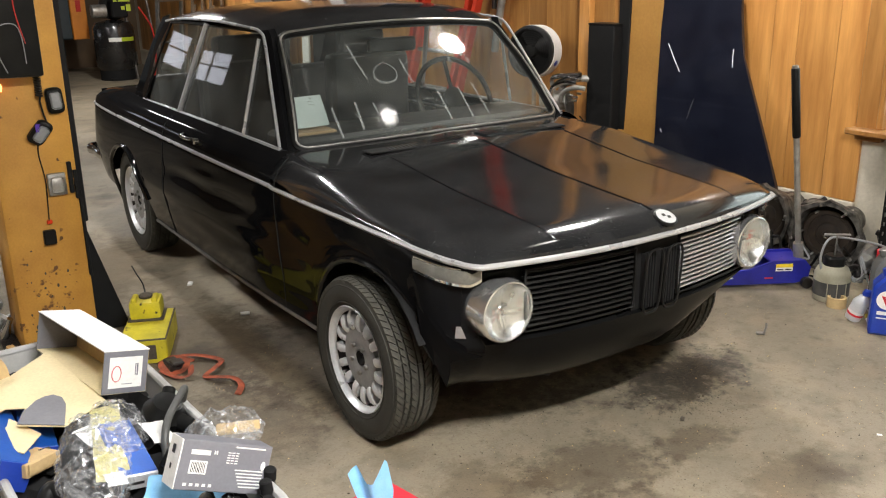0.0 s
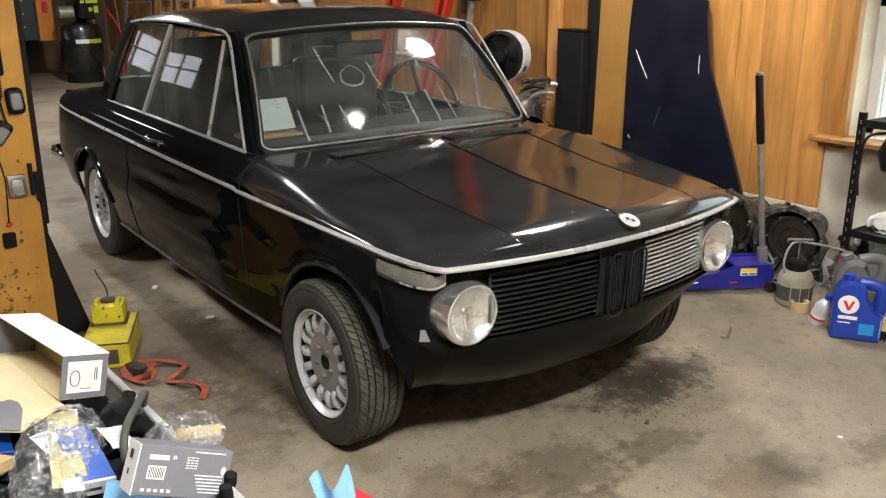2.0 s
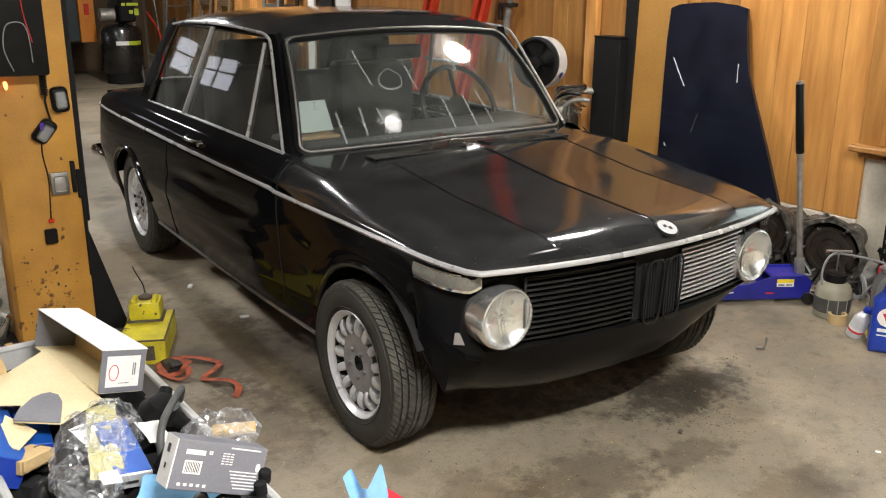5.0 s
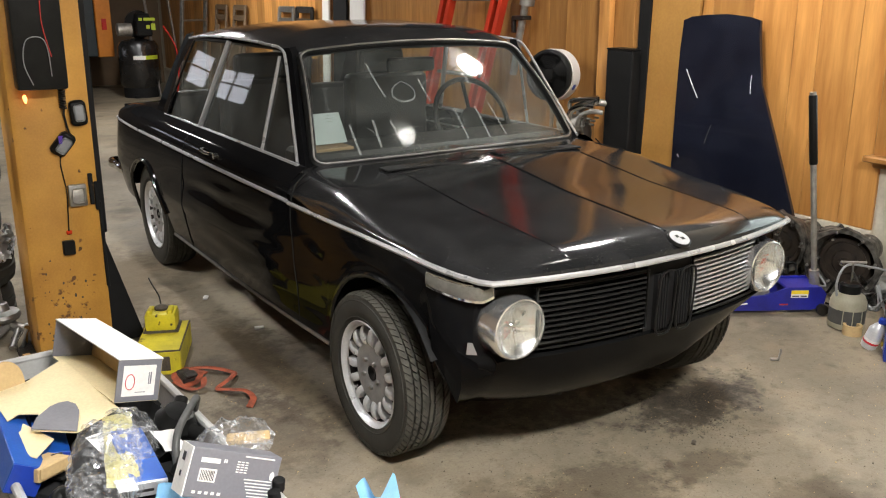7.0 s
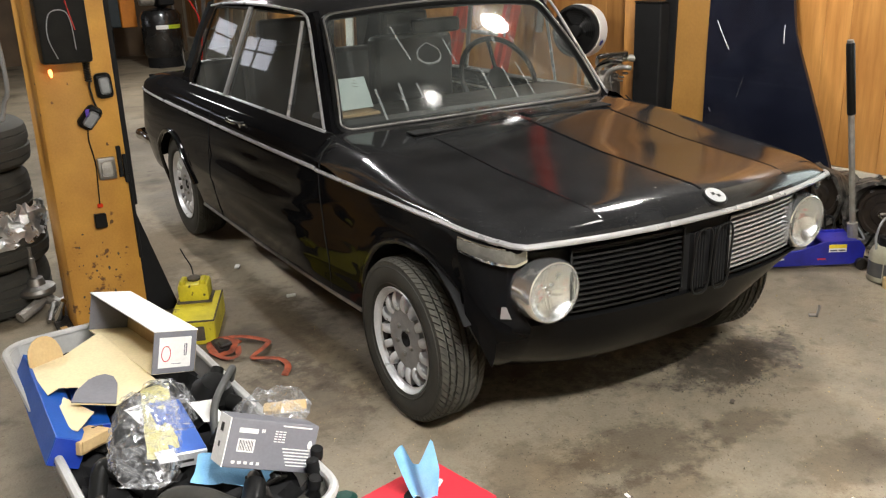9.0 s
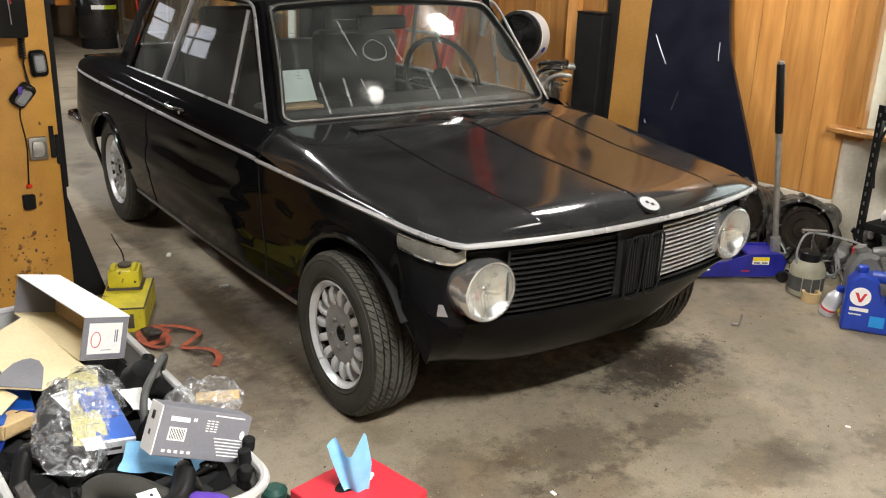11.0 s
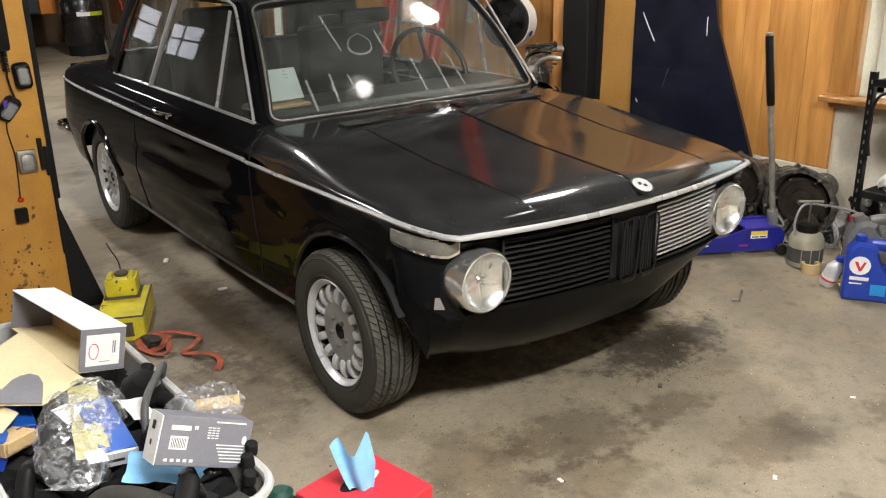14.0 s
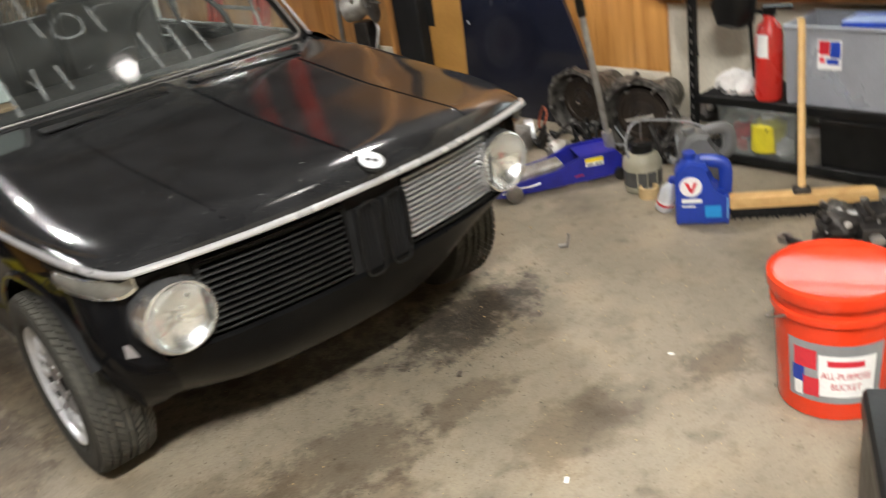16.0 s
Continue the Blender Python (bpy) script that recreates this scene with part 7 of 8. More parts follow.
def gearbox(m, r, length, label, seed):
    """Bell housing with a ribbed case behind; its open mouth faces local -y."""
    g = thing("gearbox", label, "gearbox", m, group="gearboxes")
    F = pose(0, 0, r, 90, 0, 0)
    bm = B()
    rn = random.Random(seed)
    ring_o, ring_i, ring_b = [], [], []
    for k in range(40):
        a = math.tau * k / 40
        bump = 1 + (0.05 if k % 5 == 0 else 0.0) + 0.05 * rn.random()
        ring_o.append(F @ Vector((r * bump * math.cos(a), r * bump * math.sin(a), 0.0)))
        ring_i.append(F @ Vector((r * 0.91 * math.cos(a), r * 0.91 * math.sin(a), 0.0)))
        ring_b.append(F @ Vector((r * bump * math.cos(a), r * bump * math.sin(a), -0.035)))
    deep = [F @ Vector((r * 0.80 * math.cos(math.tau * k / 40), r * 0.80 * math.sin(math.tau * k / 40), -0.09)) for k in range(40)]
    cone = [F @ Vector((r * 0.92 * math.cos(math.tau * k / 40), r * 0.92 * math.sin(math.tau * k / 40), -0.06)) for k in range(40)]
    neck = [F @ Vector((r * 0.58 * math.cos(math.tau * k / 40), r * 0.58 * math.sin(math.tau * k / 40), -length * 0.5)) for k in range(40)]
    tail = [F @ Vector((r * 0.42 * math.cos(math.tau * k / 40), r * 0.42 * math.sin(math.tau * k / 40), -length)) for k in range(40)]
    vv = grid(bm, [deep, ring_i, ring_o, ring_b, cone, neck, tail], close_v=True)
    bm.faces.new(vv[-1])
    part("case", bm, HOUSING, g, "grubby cast alloy bell housing", smooth=30)
    part("converter", lathe(B(), [(r * 0.80, -0.088), (r * 0.76, -0.072), (r * 0.70, -0.060), (r * 0.60, -0.058), (r * 0.57, -0.066), (r * 0.36, -0.062), (r * 0.32, -0.050), (r * 0.15, -0.046), (r * 0.12, -0.030), (0.0, -0.028)], F, 36, caps=False), RUSTY, g, "rusty brown torque converter")
    part("pilot", lathe(B(), [(0.012, -0.03), (0.013, -0.022), (0.006, -0.018)], F, 12), CHROME, g)
    for k in range(8):
        a = math.tau * k / 8 + 0.2
        part("bolt", lathe(B(), [(0.008, 0.0), (0.008, 0.010), (0.005, 0.012)], F @ pose(r * 0.93 * math.cos(a), r * 0.93 * math.sin(a), 0), 6), STEEL, g)
    for k in range(6):
        a = math.tau * k / 6
        part("rib", box(B(), (r * 0.72 * math.cos(a), r * 0.72 * math.sin(a), -length * 0.28), (0.010, 0.010, length * 0.42), 0.002, F), CAST, g)
    return g


gearbox(pose(1.985, 0.530, 0, 0, 0, -88), 0.165, 0.46, "dirty automatic gearbox with an open bell housing", 1)
gearbox(pose(1.895, 0.095, 0, 0, 0, -76), 0.172, 0.40, "dirty gearbox with a dark converter, beside the jack", 2)
# alloy casting lying between the car and gearboxes, with a red-sleeved cable
ac = thing("alloy_casting", "pale alloy casting and cables on the floor", "engine part", pose(1.66, 0.66, 0, 0, 0, 20))
part("casting", box(box(B(), (0, 0, 0.06), (0.22, 0.14, 0.12), 0.03, None, 2), (-0.10, 0.02, 0.10), (0.10, 0.10, 0.08), 0.02, None, 2), CAST, ac)
part("flange", lathe(B(), [(0.02, -0.02), (0.06, -0.02), (0.06, 0.02), (0.02, 0.02)], pose(0.12, -0.04, 0.07, 90, 0, 30), 20), ALLOY, ac)
part("cable", tube(B(), smooth_line([(0.10, -0.10, 0.05), (0.16, -0.12, 0.14), (0.22, -0.08, 0.16), (0.24, -0.04, 0.06), (0.2, -0.1, 0.01)], 6), 0.006, 6), STRAP, ac)
part("cable", tube(B(), smooth_line([(0.05, -0.10, 0.03), (0.12, -0.16, 0.04), (0.22, -0.15, 0.02), (0.28, -0.08, 0.015)], 6), 0.009, 6), BLACK_PLASTIC, ac)
cab = thing("wiring_loom", "tangle of dark cables on the floor by the gearboxes", "cables")
rnd = random.Random(31)
for k in range(22):
    x, y = 1.76 + rnd.uniform(-0.05, 0.30), rnd.uniform(-0.22, 0.62)
    pts = [(x, y, 0.012)]
    for j in range(6):
        x += rnd.uniform(-0.10, 0.10)
        y += rnd.uniform(-0.12, 0.10)
        pts.append((min(max(x, 1.76), 2.2), y, 0.012 + (rnd.random() ** 1.5) * 0.13 * (j in (1, 2, 3, 4))))
    part("cable", tube(B(), smooth_line(pts, 5), rnd.choice((0.005, 0.007, 0.010)), 6), rnd.choice((BLACK_PLASTIC, BLACK_PLASTIC, DARK_STEEL, GREY_PLASTIC)), cab)

def lump(name, r, m, mat, label, seed):
    """A knobbly casting with stubs and bolts."""
    ob = thing(name, label, "engine part", m)
    bm = B()
    bmesh.ops.create_icosphere(bm, subdivisions=3, radius=r)
    for v in bm.verts:
        n3 = noise.noise_vector(v.co * (2.2 / r) + Vector((seed, seed * 2.0, 0)))
        v.co = Vector((v.co.x * 1.25, v.co.y, v.co.z * 0.8)) + n3 * r * 0.30
    part("casting", bm, mat, ob, smooth=40)
    rn = random.Random(seed)
    for k in range(4):
        a, e = rn.uniform(0, math.tau), rn.uniform(0.1, 0.7)
        d = Vector((math.cos(a) * math.cos(e), math.sin(a) * math.cos(e), math.sin(e)))
        part("stub", tube(B(), [d * r * 0.6, d * r * 1.25, d * r * 1.28], [r * 0.22, r * 0.20, r * 0.12], 10), rn.choice((STEEL, CAST, DARK_STEEL)), ob)
    return ob


lump("alternator", 0.075, pose(2.07, -0.02, 0.075, 0, 0, 30), CAST, "dirty pale alternator on the floor by the gearbox", 3)
lump("water_pump", 0.065, pose(2.10, 0.30, 0.24, 0, 20, 80), HOUSING, "oily cast pump on top of the gearboxes", 5)
lump("carburettor", 0.055, pose(1.70, 0.40, 0.055, 0, 0, 10), CAST, "grubby alloy carburettor on the floor", 8)
lump("oily_casting", 0.07, pose(2.14, -0.12, 0.16, 0, 0, 50), DARK_STEEL, "dark oily casting among the cables", 11)
lump("oily_casting", 0.06, pose(1.52, -1.00, 0.05, 0, 0, 70), DARK_STEEL, "dark oily casting behind the bucket", 14)
lump("oily_casting", 0.055, pose(1.60, -0.96, 0.05, 0, 0, 20), HOUSING, "greasy grey casting behind the bucket", 17)

# fluid extractor bottle with a black cap and a hose
MURKY = pbr("murky_plastic", (0.46, 0.44, 0.33), (0.32, 0.29, 0.2), rough=0.35, scale=14, trans=0.25)
xb = thing("fluid_bottle", "cloudy fluid bottle with black cap and hose", "bottle", pose(1.585, -0.155, 0))
part("bottle", lathe(B(), [(0.06, 0.0), (0.075, 0.006), (0.077, 0.03), (0.077, 0.125), (0.066, 0.15), (0.045, 0.165)], None, 30), MURKY, xb)
part("window", lathe(B(), [(0.0775, 0.03), (0.0775, 0.095)], None, 30, caps=False), DARK_GREY, xb)
for a in (200, 230, 262):
    part("graduation", box(B(), (0.0776 * math.cos(radians(a)), 0.0776 * math.sin(radians(a)), 0.062), (0.004, 0.004, 0.066), 0.001), MURKY, xb)
part("cap", lathe(B(), [(0.046, 0.16), (0.046, 0.20), (0.034, 0.21)], None, 24), BLACK_PLASTIC, xb)
part("plunger", lathe(B(), [(0.004, 0.21), (0.004, 0.30)], pose(0, 0, 0), 8), STEEL, xb)
part("handle_bar", tube(B(), [(-0.05, 0.03, 0.305), (0.05, -0.03, 0.300)], 0.006, 8), CAST, xb)
part("hose", tube(B(), smooth_line([(-0.055, 0.02, 0.13), (-0.06, 0.03, 0.21), (-0.02, 0.02, 0.285), (0.06, -0.03, 0.28), (0.16, -0.12, 0.25), (0.22, -0.2, 0.20)], 8), 0.0055, 8), GREY_PLASTIC, xb)
tp = thing("tape_roll", "roll of brown tape on the floor", "tape", pose(1.525, -0.225, 0))
part("tape", lathe(B(), [(0.028, 0), (0.040, 0), (0.040, 0.045), (0.028, 0.045), (0.028, 0)], None, 28, caps=False), CARD, tp)
sb = thing("spray_can", "white and silver spray bottle with a blue trigger", "bottle", pose(1.440, -0.352, 0.004, 16, -12, 35))
part("can", lathe(B(), [(0.022, 0.0), (0.031, 0.004), (0.033, 0.02), (0.033, 0.09), (0.02, 0.115), (0.012, 0.125)], None, 22), ALLOY, sb)
part("label", lathe(B(), [(0.0335, 0.030), (0.0335, 0.052)], None, 22, caps=False), WHITE, sb)
part("label_band", lathe(B(), [(0.0338, 0.030), (0.0338, 0.040)], None, 22, caps=False), RED, sb)
part("nozzle", box(B(), (0, -0.012, 0.140), (0.022, 0.05, 0.03), 0.006), BLUE, sb)
part("trigger", tube(B(), smooth_line([(0, -0.03, 0.135), (0, -0.045, 0.10), (0, -0.050, 0.07)], 5), 0.006, 6), BLUE, sb)
part("dip_tube", tube(B(), smooth_line([(-0.02, -0.03, 0.13), (-0.055, -0.05, 0.09), (-0.05, -0.055, 0.03), (-0.01, -0.06, 0.012), (0.035, -0.055, 0.014)], 6), 0.005, 6), WHITE, sb, "pale bent tube")
part("tip", box(B(), (0.03, -0.057, 0.016), (0.026, 0.014, 0.014), 0.003), YELLOW, sb)

jug = thing("oil_jug", "blue plastic motor oil jug with a round white badge", "jug", pose(1.436, -0.530, 0, 0, 0, -58) @ Matrix.Scale(0.95, 4))
# local x along the broad face, -y faces the open floor
bm = extrude(B(), [(-0.095, 0.0), (0.095, 0.0), (0.100, 0.02), (0.100, 0.118), (0.085, 0.132), (0.038, 0.140), (0.030, 0.155), (0.028, 0.225), (0.015, 0.250), (-0.03, 0.262), (-0.055, 0.262), (-0.075, 0.245), (-0.098, 0.215), (-0.100, 0.02)], 0.11, pose(0, 0.055, 0, 90, 0, 0), 0.012)
part("body", bm, BLUE, jug)
part("handle", tube(B(), smooth_line([(-0.005, 0, 0.248), (0.045, 0, 0.246), (0.082, 0, 0.230), (0.088, 0, 0.18), (0.084, 0, 0.12)], 5), [0.020] * 21, 10, flat=1.3), BLUE, jug, "hollow moulded handle")
part("seam", tube(B(), [(0.092, -0.057, 0.03), (0.094, -0.057, 0.115)], 0.0022, 5), PALE_BLUE, jug)
part("cap", lathe(B(), [(0.022, 0.258), (0.024, 0.262), (0.024, 0.285), (0.02, 0.288)], pose(-0.045, 0, 0), 20), BLUE, jug)
jf = Matrix.Translation((-0.005, -0.0565, 0.12)) @ pose(0, 0, 0, 90, 0, 0)
part("badge", lathe(B(), [(0.0, 0.002), (0.042, 0.0018)], jf @ pose(-0.035, 0.045, 0), 26, caps=False), WHITE, jug)
part("badge_mark", extrude(B(), [(-0.058, 0.062), (-0.044, 0.062), (-0.033, 0.035), (-0.022, 0.062), (-0.010, 0.062), (-0.028, 0.020), (-0.038, 0.020)], 0.001, jf @ pose(0, 0, 0.0022)), RED, jug)
part("label_bar", sheet_bars(B(), jf, [(-0.07, -0.022, 0.075, 0.016), (-0.07, -0.040, 0.05, 0.006)], 0.002), WHITE, jug)
part("label_panel", sheet_bars(B(), jf, [(0.015, -0.085, 0.06, 0.05)], 0.002), pbr("light_blue_print", (0.02, 0.28, 0.65), rough=0.4), jug)
gj = thing("grey_jug", "translucent grey jug with a hollow handle", "jug", pose(1.628, -0.412, 0, 0, 0, -50))
part("body", extrude(B(), [(-0.085, 0.0), (0.070, 0.0), (0.080, 0.02), (0.080, 0.165), (0.030, 0.185), (0.022, 0.262), (-0.020, 0.276), (-0.060, 0.262), (-0.088, 0.215), (-0.092, 0.02)], 0.12, pose(0, 0.06, 0, 90, 0, 0), 0.016), SMOKE, gj)
part("handle", tube(B(), smooth_line([(0.0, 0, 0.266), (0.055, 0, 0.276), (0.095, 0, 0.262), (0.098, 0, 0.20), (0.075, 0, 0.165)], 5), 0.017, 10, flat=1.4), SMOKE, gj)
part("spout", lathe(B(), [(0.024, 0.0), (0.026, 0.03), (0.018, 0.034)], pose(-0.045, 0, 0.262, 0, -18, 0), 18), SMOKE, gj)
rl = thing("small_bottle", "small bottle with a white and red label beside the jugs", "bottle", pose(1.70, -0.30, 0))
part("body", lathe(B(), [(0.028, 0), (0.034, 0.004), (0.034, 0.17), (0.016, 0.20), (0.014, 0.215)], None, 22), SMOKE, rl)
part("label", lathe(B(), [(0.0344, 0.05), (0.0344, 0.15)], None, 22, caps=False), WHITE, rl)
part("label_band", lathe(B(), [(0.0348, 0.10), (0.0348, 0.135)], None, 22, caps=False), RED, rl)
part("cap", lathe(B(), [(0.018, 0.210), (0.018, 0.245), (0.014, 0.25)], None, 16), RED, rl)

# push broom leaning on the shelf
bro = thing("push_broom", "timber push broom with its handle against the shelf", "broom")
hm = Matrix.Translation((1.642, -0.806, 0.0)) @ pose(0, 0, 0, 0, 0, -54.5)
part("block", box(B(), (0, 0, 0.065), (0.50, 0.06, 0.045), 0.008, hm, 2), PALE_WOOD, bro, "pale worn timber block")
bm = B()
rnd = random.Random(3)
for i in range(44):
    for j in range(4):
        x, y = -0.24 + 0.48 * i / 43, -0.02 + 0.013 * j
        tube(bm, [hm @ Vector((x, y, 0.045)), hm @ Vector((x + rnd.uniform(-0.008, 0.008), y + rnd.uniform(-0.012, 0.012), 0.0))], 0.0035, 4, caps=False)
tagged(part("bristles", bm, BLACK_MATT, bro), kind="stuff")
# black box among the bristles, standing in for the shadow under the block
part("bristle_shade", box(B(), (0, 0, 0.026), (0.488, 0.050, 0.040), 0.004, hm), BLACK_MATT, bro)
part("bracket", box(B(), (0, 0, 0.09), (0.06, 0.05, 0.03), 0.006, hm), DARK_STEEL, bro)
part("handle", tube(B(), [hm @ Vector((0, 0, 0.08)), (1.925, -0.647, 0.635)], 0.0135, 10), PALE_WOOD, bro, "pale turned handle")

# black steel rack by the window
rack = thing("storage_rack", "black steel shelf rack crowded with garage things", "shelf rack")
for x in (1.955, 2.22):
    for y in ((-0.165, -1.55) if x < 2.1 else (-1.55,)):
        up = part("upright", extrude(B(), [(-0.014, -0.014), (0.014, -0.014), (0.014, -0.011), (-0.011, -0.011), (-0.011, 0.014), (-0.014, 0.014)], 0.84, pose(x, y, 0)), BLACK_PLASTIC, rack)
        if y > -1:
            for k in range(17):
                part("slot", box(B(), (x - 0.0145, y - 0.001, 0.06 + 0.046 * k), (0.002, 0.007, 0.018)), STEEL, up)
for z in (0.045, 0.285, 0.80):
    sh = part("shelf", box(B(), (2.09, -0.86, z), (0.28, 1.36, 0.012), 0.002), BLACK_MATT, rack)
    part("front_lip", box(B(), (1.948, -0.86, z - 0.008), (0.008, 1.38, 0.036), 0.002), BLACK_PLASTIC, sh)
solid("plastic_bag", crumple(crumple(B(), 0.22, 0.24, 0.03, 41, 16, 16, None, 0.07), 0.2, 0.2, 0.02, 43, 10, 10, pose(0, 0, -0.01)), pbr("white_bag", (0.72, 0.70, 0.66), rough=0.35, bump=0.5, bscale=40), "crumpled white plastic bag on the shelf", "bag", pose(2.08, -0.32, 0.305, 0, 0, 15), smooth=25)
fe = thing("fire_extinguisher", "red fire extinguisher with a white label", "fire extinguisher", pose(1.995, -0.480, 0.292))
part("cylinder", lathe(B(), [(0.035, 0.0), (0.049, 0.004), (0.052, 0.02), (0.052, 0.255), (0.042, 0.295), (0.022, 0.318), (0.020, 0.335)], None, 30), RED_PAINT, fe)
bm = B()
grid(bm, [[(0.0525 * math.cos(a), 0.0525 * math.sin(a), z) for a in np.linspace(radians(150), radians(205), 8)] for z in (0.18, 0.27)])
part("label", bm, WHITE, fe)
part("valve", box(box(B(), (0, 0, 0.345), (0.03, 0.05, 0.03), 0.005), (-0.01, -0.03, 0.365), (0.025, 0.11, 0.012), 0.004, pose(0, 0, 0, 0, 0, 20)), BLACK_PLASTIC, fe)
part("hose", tube(B(), smooth_line([(0.0, 0.02, 0.345), (0.0, 0.075, 0.33), (0.01, 0.078, 0.20), (0.01, 0.066, 0.08)], 6), 0.008, 8), BLACK_PLASTIC, fe)


def tote(m, s, material, label, lid=None, name="storage_tote"):
    t = thing(name, label, "storage box", m)
    bm = B()
    a, b, h = s[0] / 2, s[1] / 2, s[2]
    outer0 = [(-a * .93, -b * .95, 0.002), (a * .93, -b * .95, 0.002), (a * .93, b * .95, 0.002), (-a * .93, b * .95, 0.002)]
    outer1 = [(-a, -b, h), (a, -b, h), (a, b, h), (-a, b, h)]
    inner1 = [(x * .965, y * .98, h) for x, y, z in outer1]
    inner0 = [(x * .955, y * .975, 0.01) for x, y, z in outer0]
    vv = grid(bm, [outer0, outer1, inner1, inner0], close_v=True)
    bm.faces.new(vv[0])
    bm.faces.new(vv[-1])
    part("body", bm, material, t, smooth=0)
    part("rim", tube(B(), [(-a, -b, h), (a, -b, h), (a, b, h), (-a, b, h)], 0.009, 6, closed=True), material, t)
    if lid:
        part("lid", box(B(), (0, 0, h + 0.02), (s[0] + 0.03, s[1] + 0.03, 0.03), 0.010, None, 2), lid, t)
    return t


tt = tote(pose(2.085, -0.795, 0.292), (0.25, 0.47, 0.30), pbr("grey_clear_plastic", (0.42, 0.44, 0.47), (0.32, 0.33, 0.36), rough=0.3, scale=6, trans=0.3), "grey plastic storage box with a printed label", None)
solid("blue_case", box(B(), (0, 0, 0.03), (0.16, 0.20, 0.06), 0.012, None, 2), BLUE, "flat blue plastic case lying in the open grey box", "case", pose(2.06, -0.86, 0.555, 0, 0, 4))
solid("tote_filling", crumple(B(), 0.22, 0.38, 0.02, 71, 12, 14, None, 0.02), GREY_PLASTIC, "grey packed things filling the open box", "packing", pose(2.085, -0.83, 0.535))
tl = Matrix.Translation((-0.1285, 0.055, 0.205)) @ pose(0, 0, 0, 90, 0, -90)
part("label", sheet_bars(B(), tl, [(-0.045, -0.055, 0.09, 0.11)], 0), WHITE, tt)
part("label_print", sheet_bars(B(), tl, [(-0.04, 0.0, 0.04, 0.05), (-0.038, -0.03, 0.02, 0.02)], 0.001), RED, tt)
part("label_print", sheet_bars(B(), tl, [(0.002, -0.01, 0.038, 0.06), (-0.01, -0.035, 0.045, 0.02)], 0.001), PANEL_BLUE, tt)
tote(pose(2.085, -1.28, 0.292), (0.25, 0.40, 0.28), GREY_PLASTIC, "grey plastic storage box on the rack", None)
# clear box with bottles below the shelf
tote(pose(2.07, -0.45, 0.053), (0.24, 0.34, 0.20), CLEAR, "clear plastic box with coloured bottles inside")
for x, y, z, mat, r, h, lab in ((2.0, -0.37, 0.066, RED_PAINT, 0.035, 0.05, "red"), (2.005, -0.475, 0.075, YELLOW, 0.070, 0.15, "yellow"), (2.0, -0.545, 0.066, WHITE, 0.038, 0.07, "white"), (1.995, -0.45, 0.066, WHITE, 0.03, 0.035, "white"), (2.03, -0.35, 0.10, RED, 0.045, 0.08, "red"), (2.0, -0.415, 0.066, GREY_PLASTIC, 0.03, 0.07, "grey")):
    bt = thing("plastic_bottle", "small %s plastic bottle inside the clear box" % lab, "bottle", pose(x, y, z), group="bottles in the clear box")
    part("body", lathe(B(), [(r * 0.8, 0), (r, 0.006), (r, h * 0.75), (r * 0.4, h * 0.9)], None, 18), mat, bt)
    part("cap", lathe(B(), [(r * 0.42, h * 0.88), (r * 0.42, h), (r * 0.3, h)], None, 12), WHITE, bt)
tote(pose(2.08, -0.86, 0.053), (0.24, 0.30, 0.19), BLACK_PLASTIC, "black plastic bin under the shelf")
solid("brown_carton", box(B(), (0, 0, 0.06), (0.26, 0.30, 0.12), 0.003), CARD, "brown cardboard carton under the shelf", "carton", pose(2.07, -1.2, 0.053, 0, 0, 4))
tn = thing("paint_tin", "dark tin on the bottom shelf", "tin", pose(2.0, -0.665, 0.053))
part("tin", lathe(B(), [(0.05, 0), (0.055, 0.003), (0.055, 0.12), (0.05, 0.123), (0.045, 0.118)], None, 24), STEEL, tn)
part("lid", lathe(B(), [(0.045, 0.118), (0.043, 0.124), (0.0, 0.124)], None, 24, caps=False), CAST, tn)
# clutter on the upper shelf
bb = thing("black_bag", "slack black bag hanging over the upper shelf", "bag", pose(1.975, -0.345, 0.665))
bm = B()
lathe(bm, [(0.02, -0.09), (0.065, -0.07), (0.085, 0.0), (0.075, 0.08), (0.05, 0.115)], None, 26)
for v in bm.verts:
    v.co += noise.noise_vector(v.co * 12) * 0.018
part("sack", bm, BLACK_PLASTIC, bb)
part("strap", tube(B(), smooth_line([(-0.03, 0.05, 0.10), (-0.05, 0.13, 0.07), (-0.045, 0.16, -0.05), (-0.05, 0.14, -0.2)], 6), 0.007, 6), BLACK_PLASTIC, bb)
for k, (y, w, h, mat, lab) in enumerate(((-0.50, 0.16, 0.07, BLACK_PLASTIC, "black plastic case on the upper shelf"), (-0.72, 0.20, 0.06, WHITE, "white folded packaging on the upper shelf"), (-1.05, 0.30, 0.10, GREY_PLASTIC, "grey plastic case on the upper shelf"))):
    solid("case", box(B(), (0, 0, h / 2), (0.22, w, h), 0.012, None, 2), mat, lab, "case", pose(2.09, y, 0.807, 0, 0, 8 * (k - 1)))
solid("white_rag", crumple(B(), 0.22, 0.26, 0.03, 55, 14, 14, None, 0.09), WHITE, "heap of white rags on the upper shelf", "rags", pose(2.12, -0.32, 0.82, 0, 0, 10))
lm = thing("desk_lamp", "black angled lamp arm over the shelf", "lamp", pose(2.12, -0.35, 0.807))
part("arm", tube(B(), smooth_line([(0, 0, 0), (0.0, -0.05, 0.14), (-0.02, -0.15, 0.18)], 5), 0.012, 8), BLACK_PLASTIC, lm)
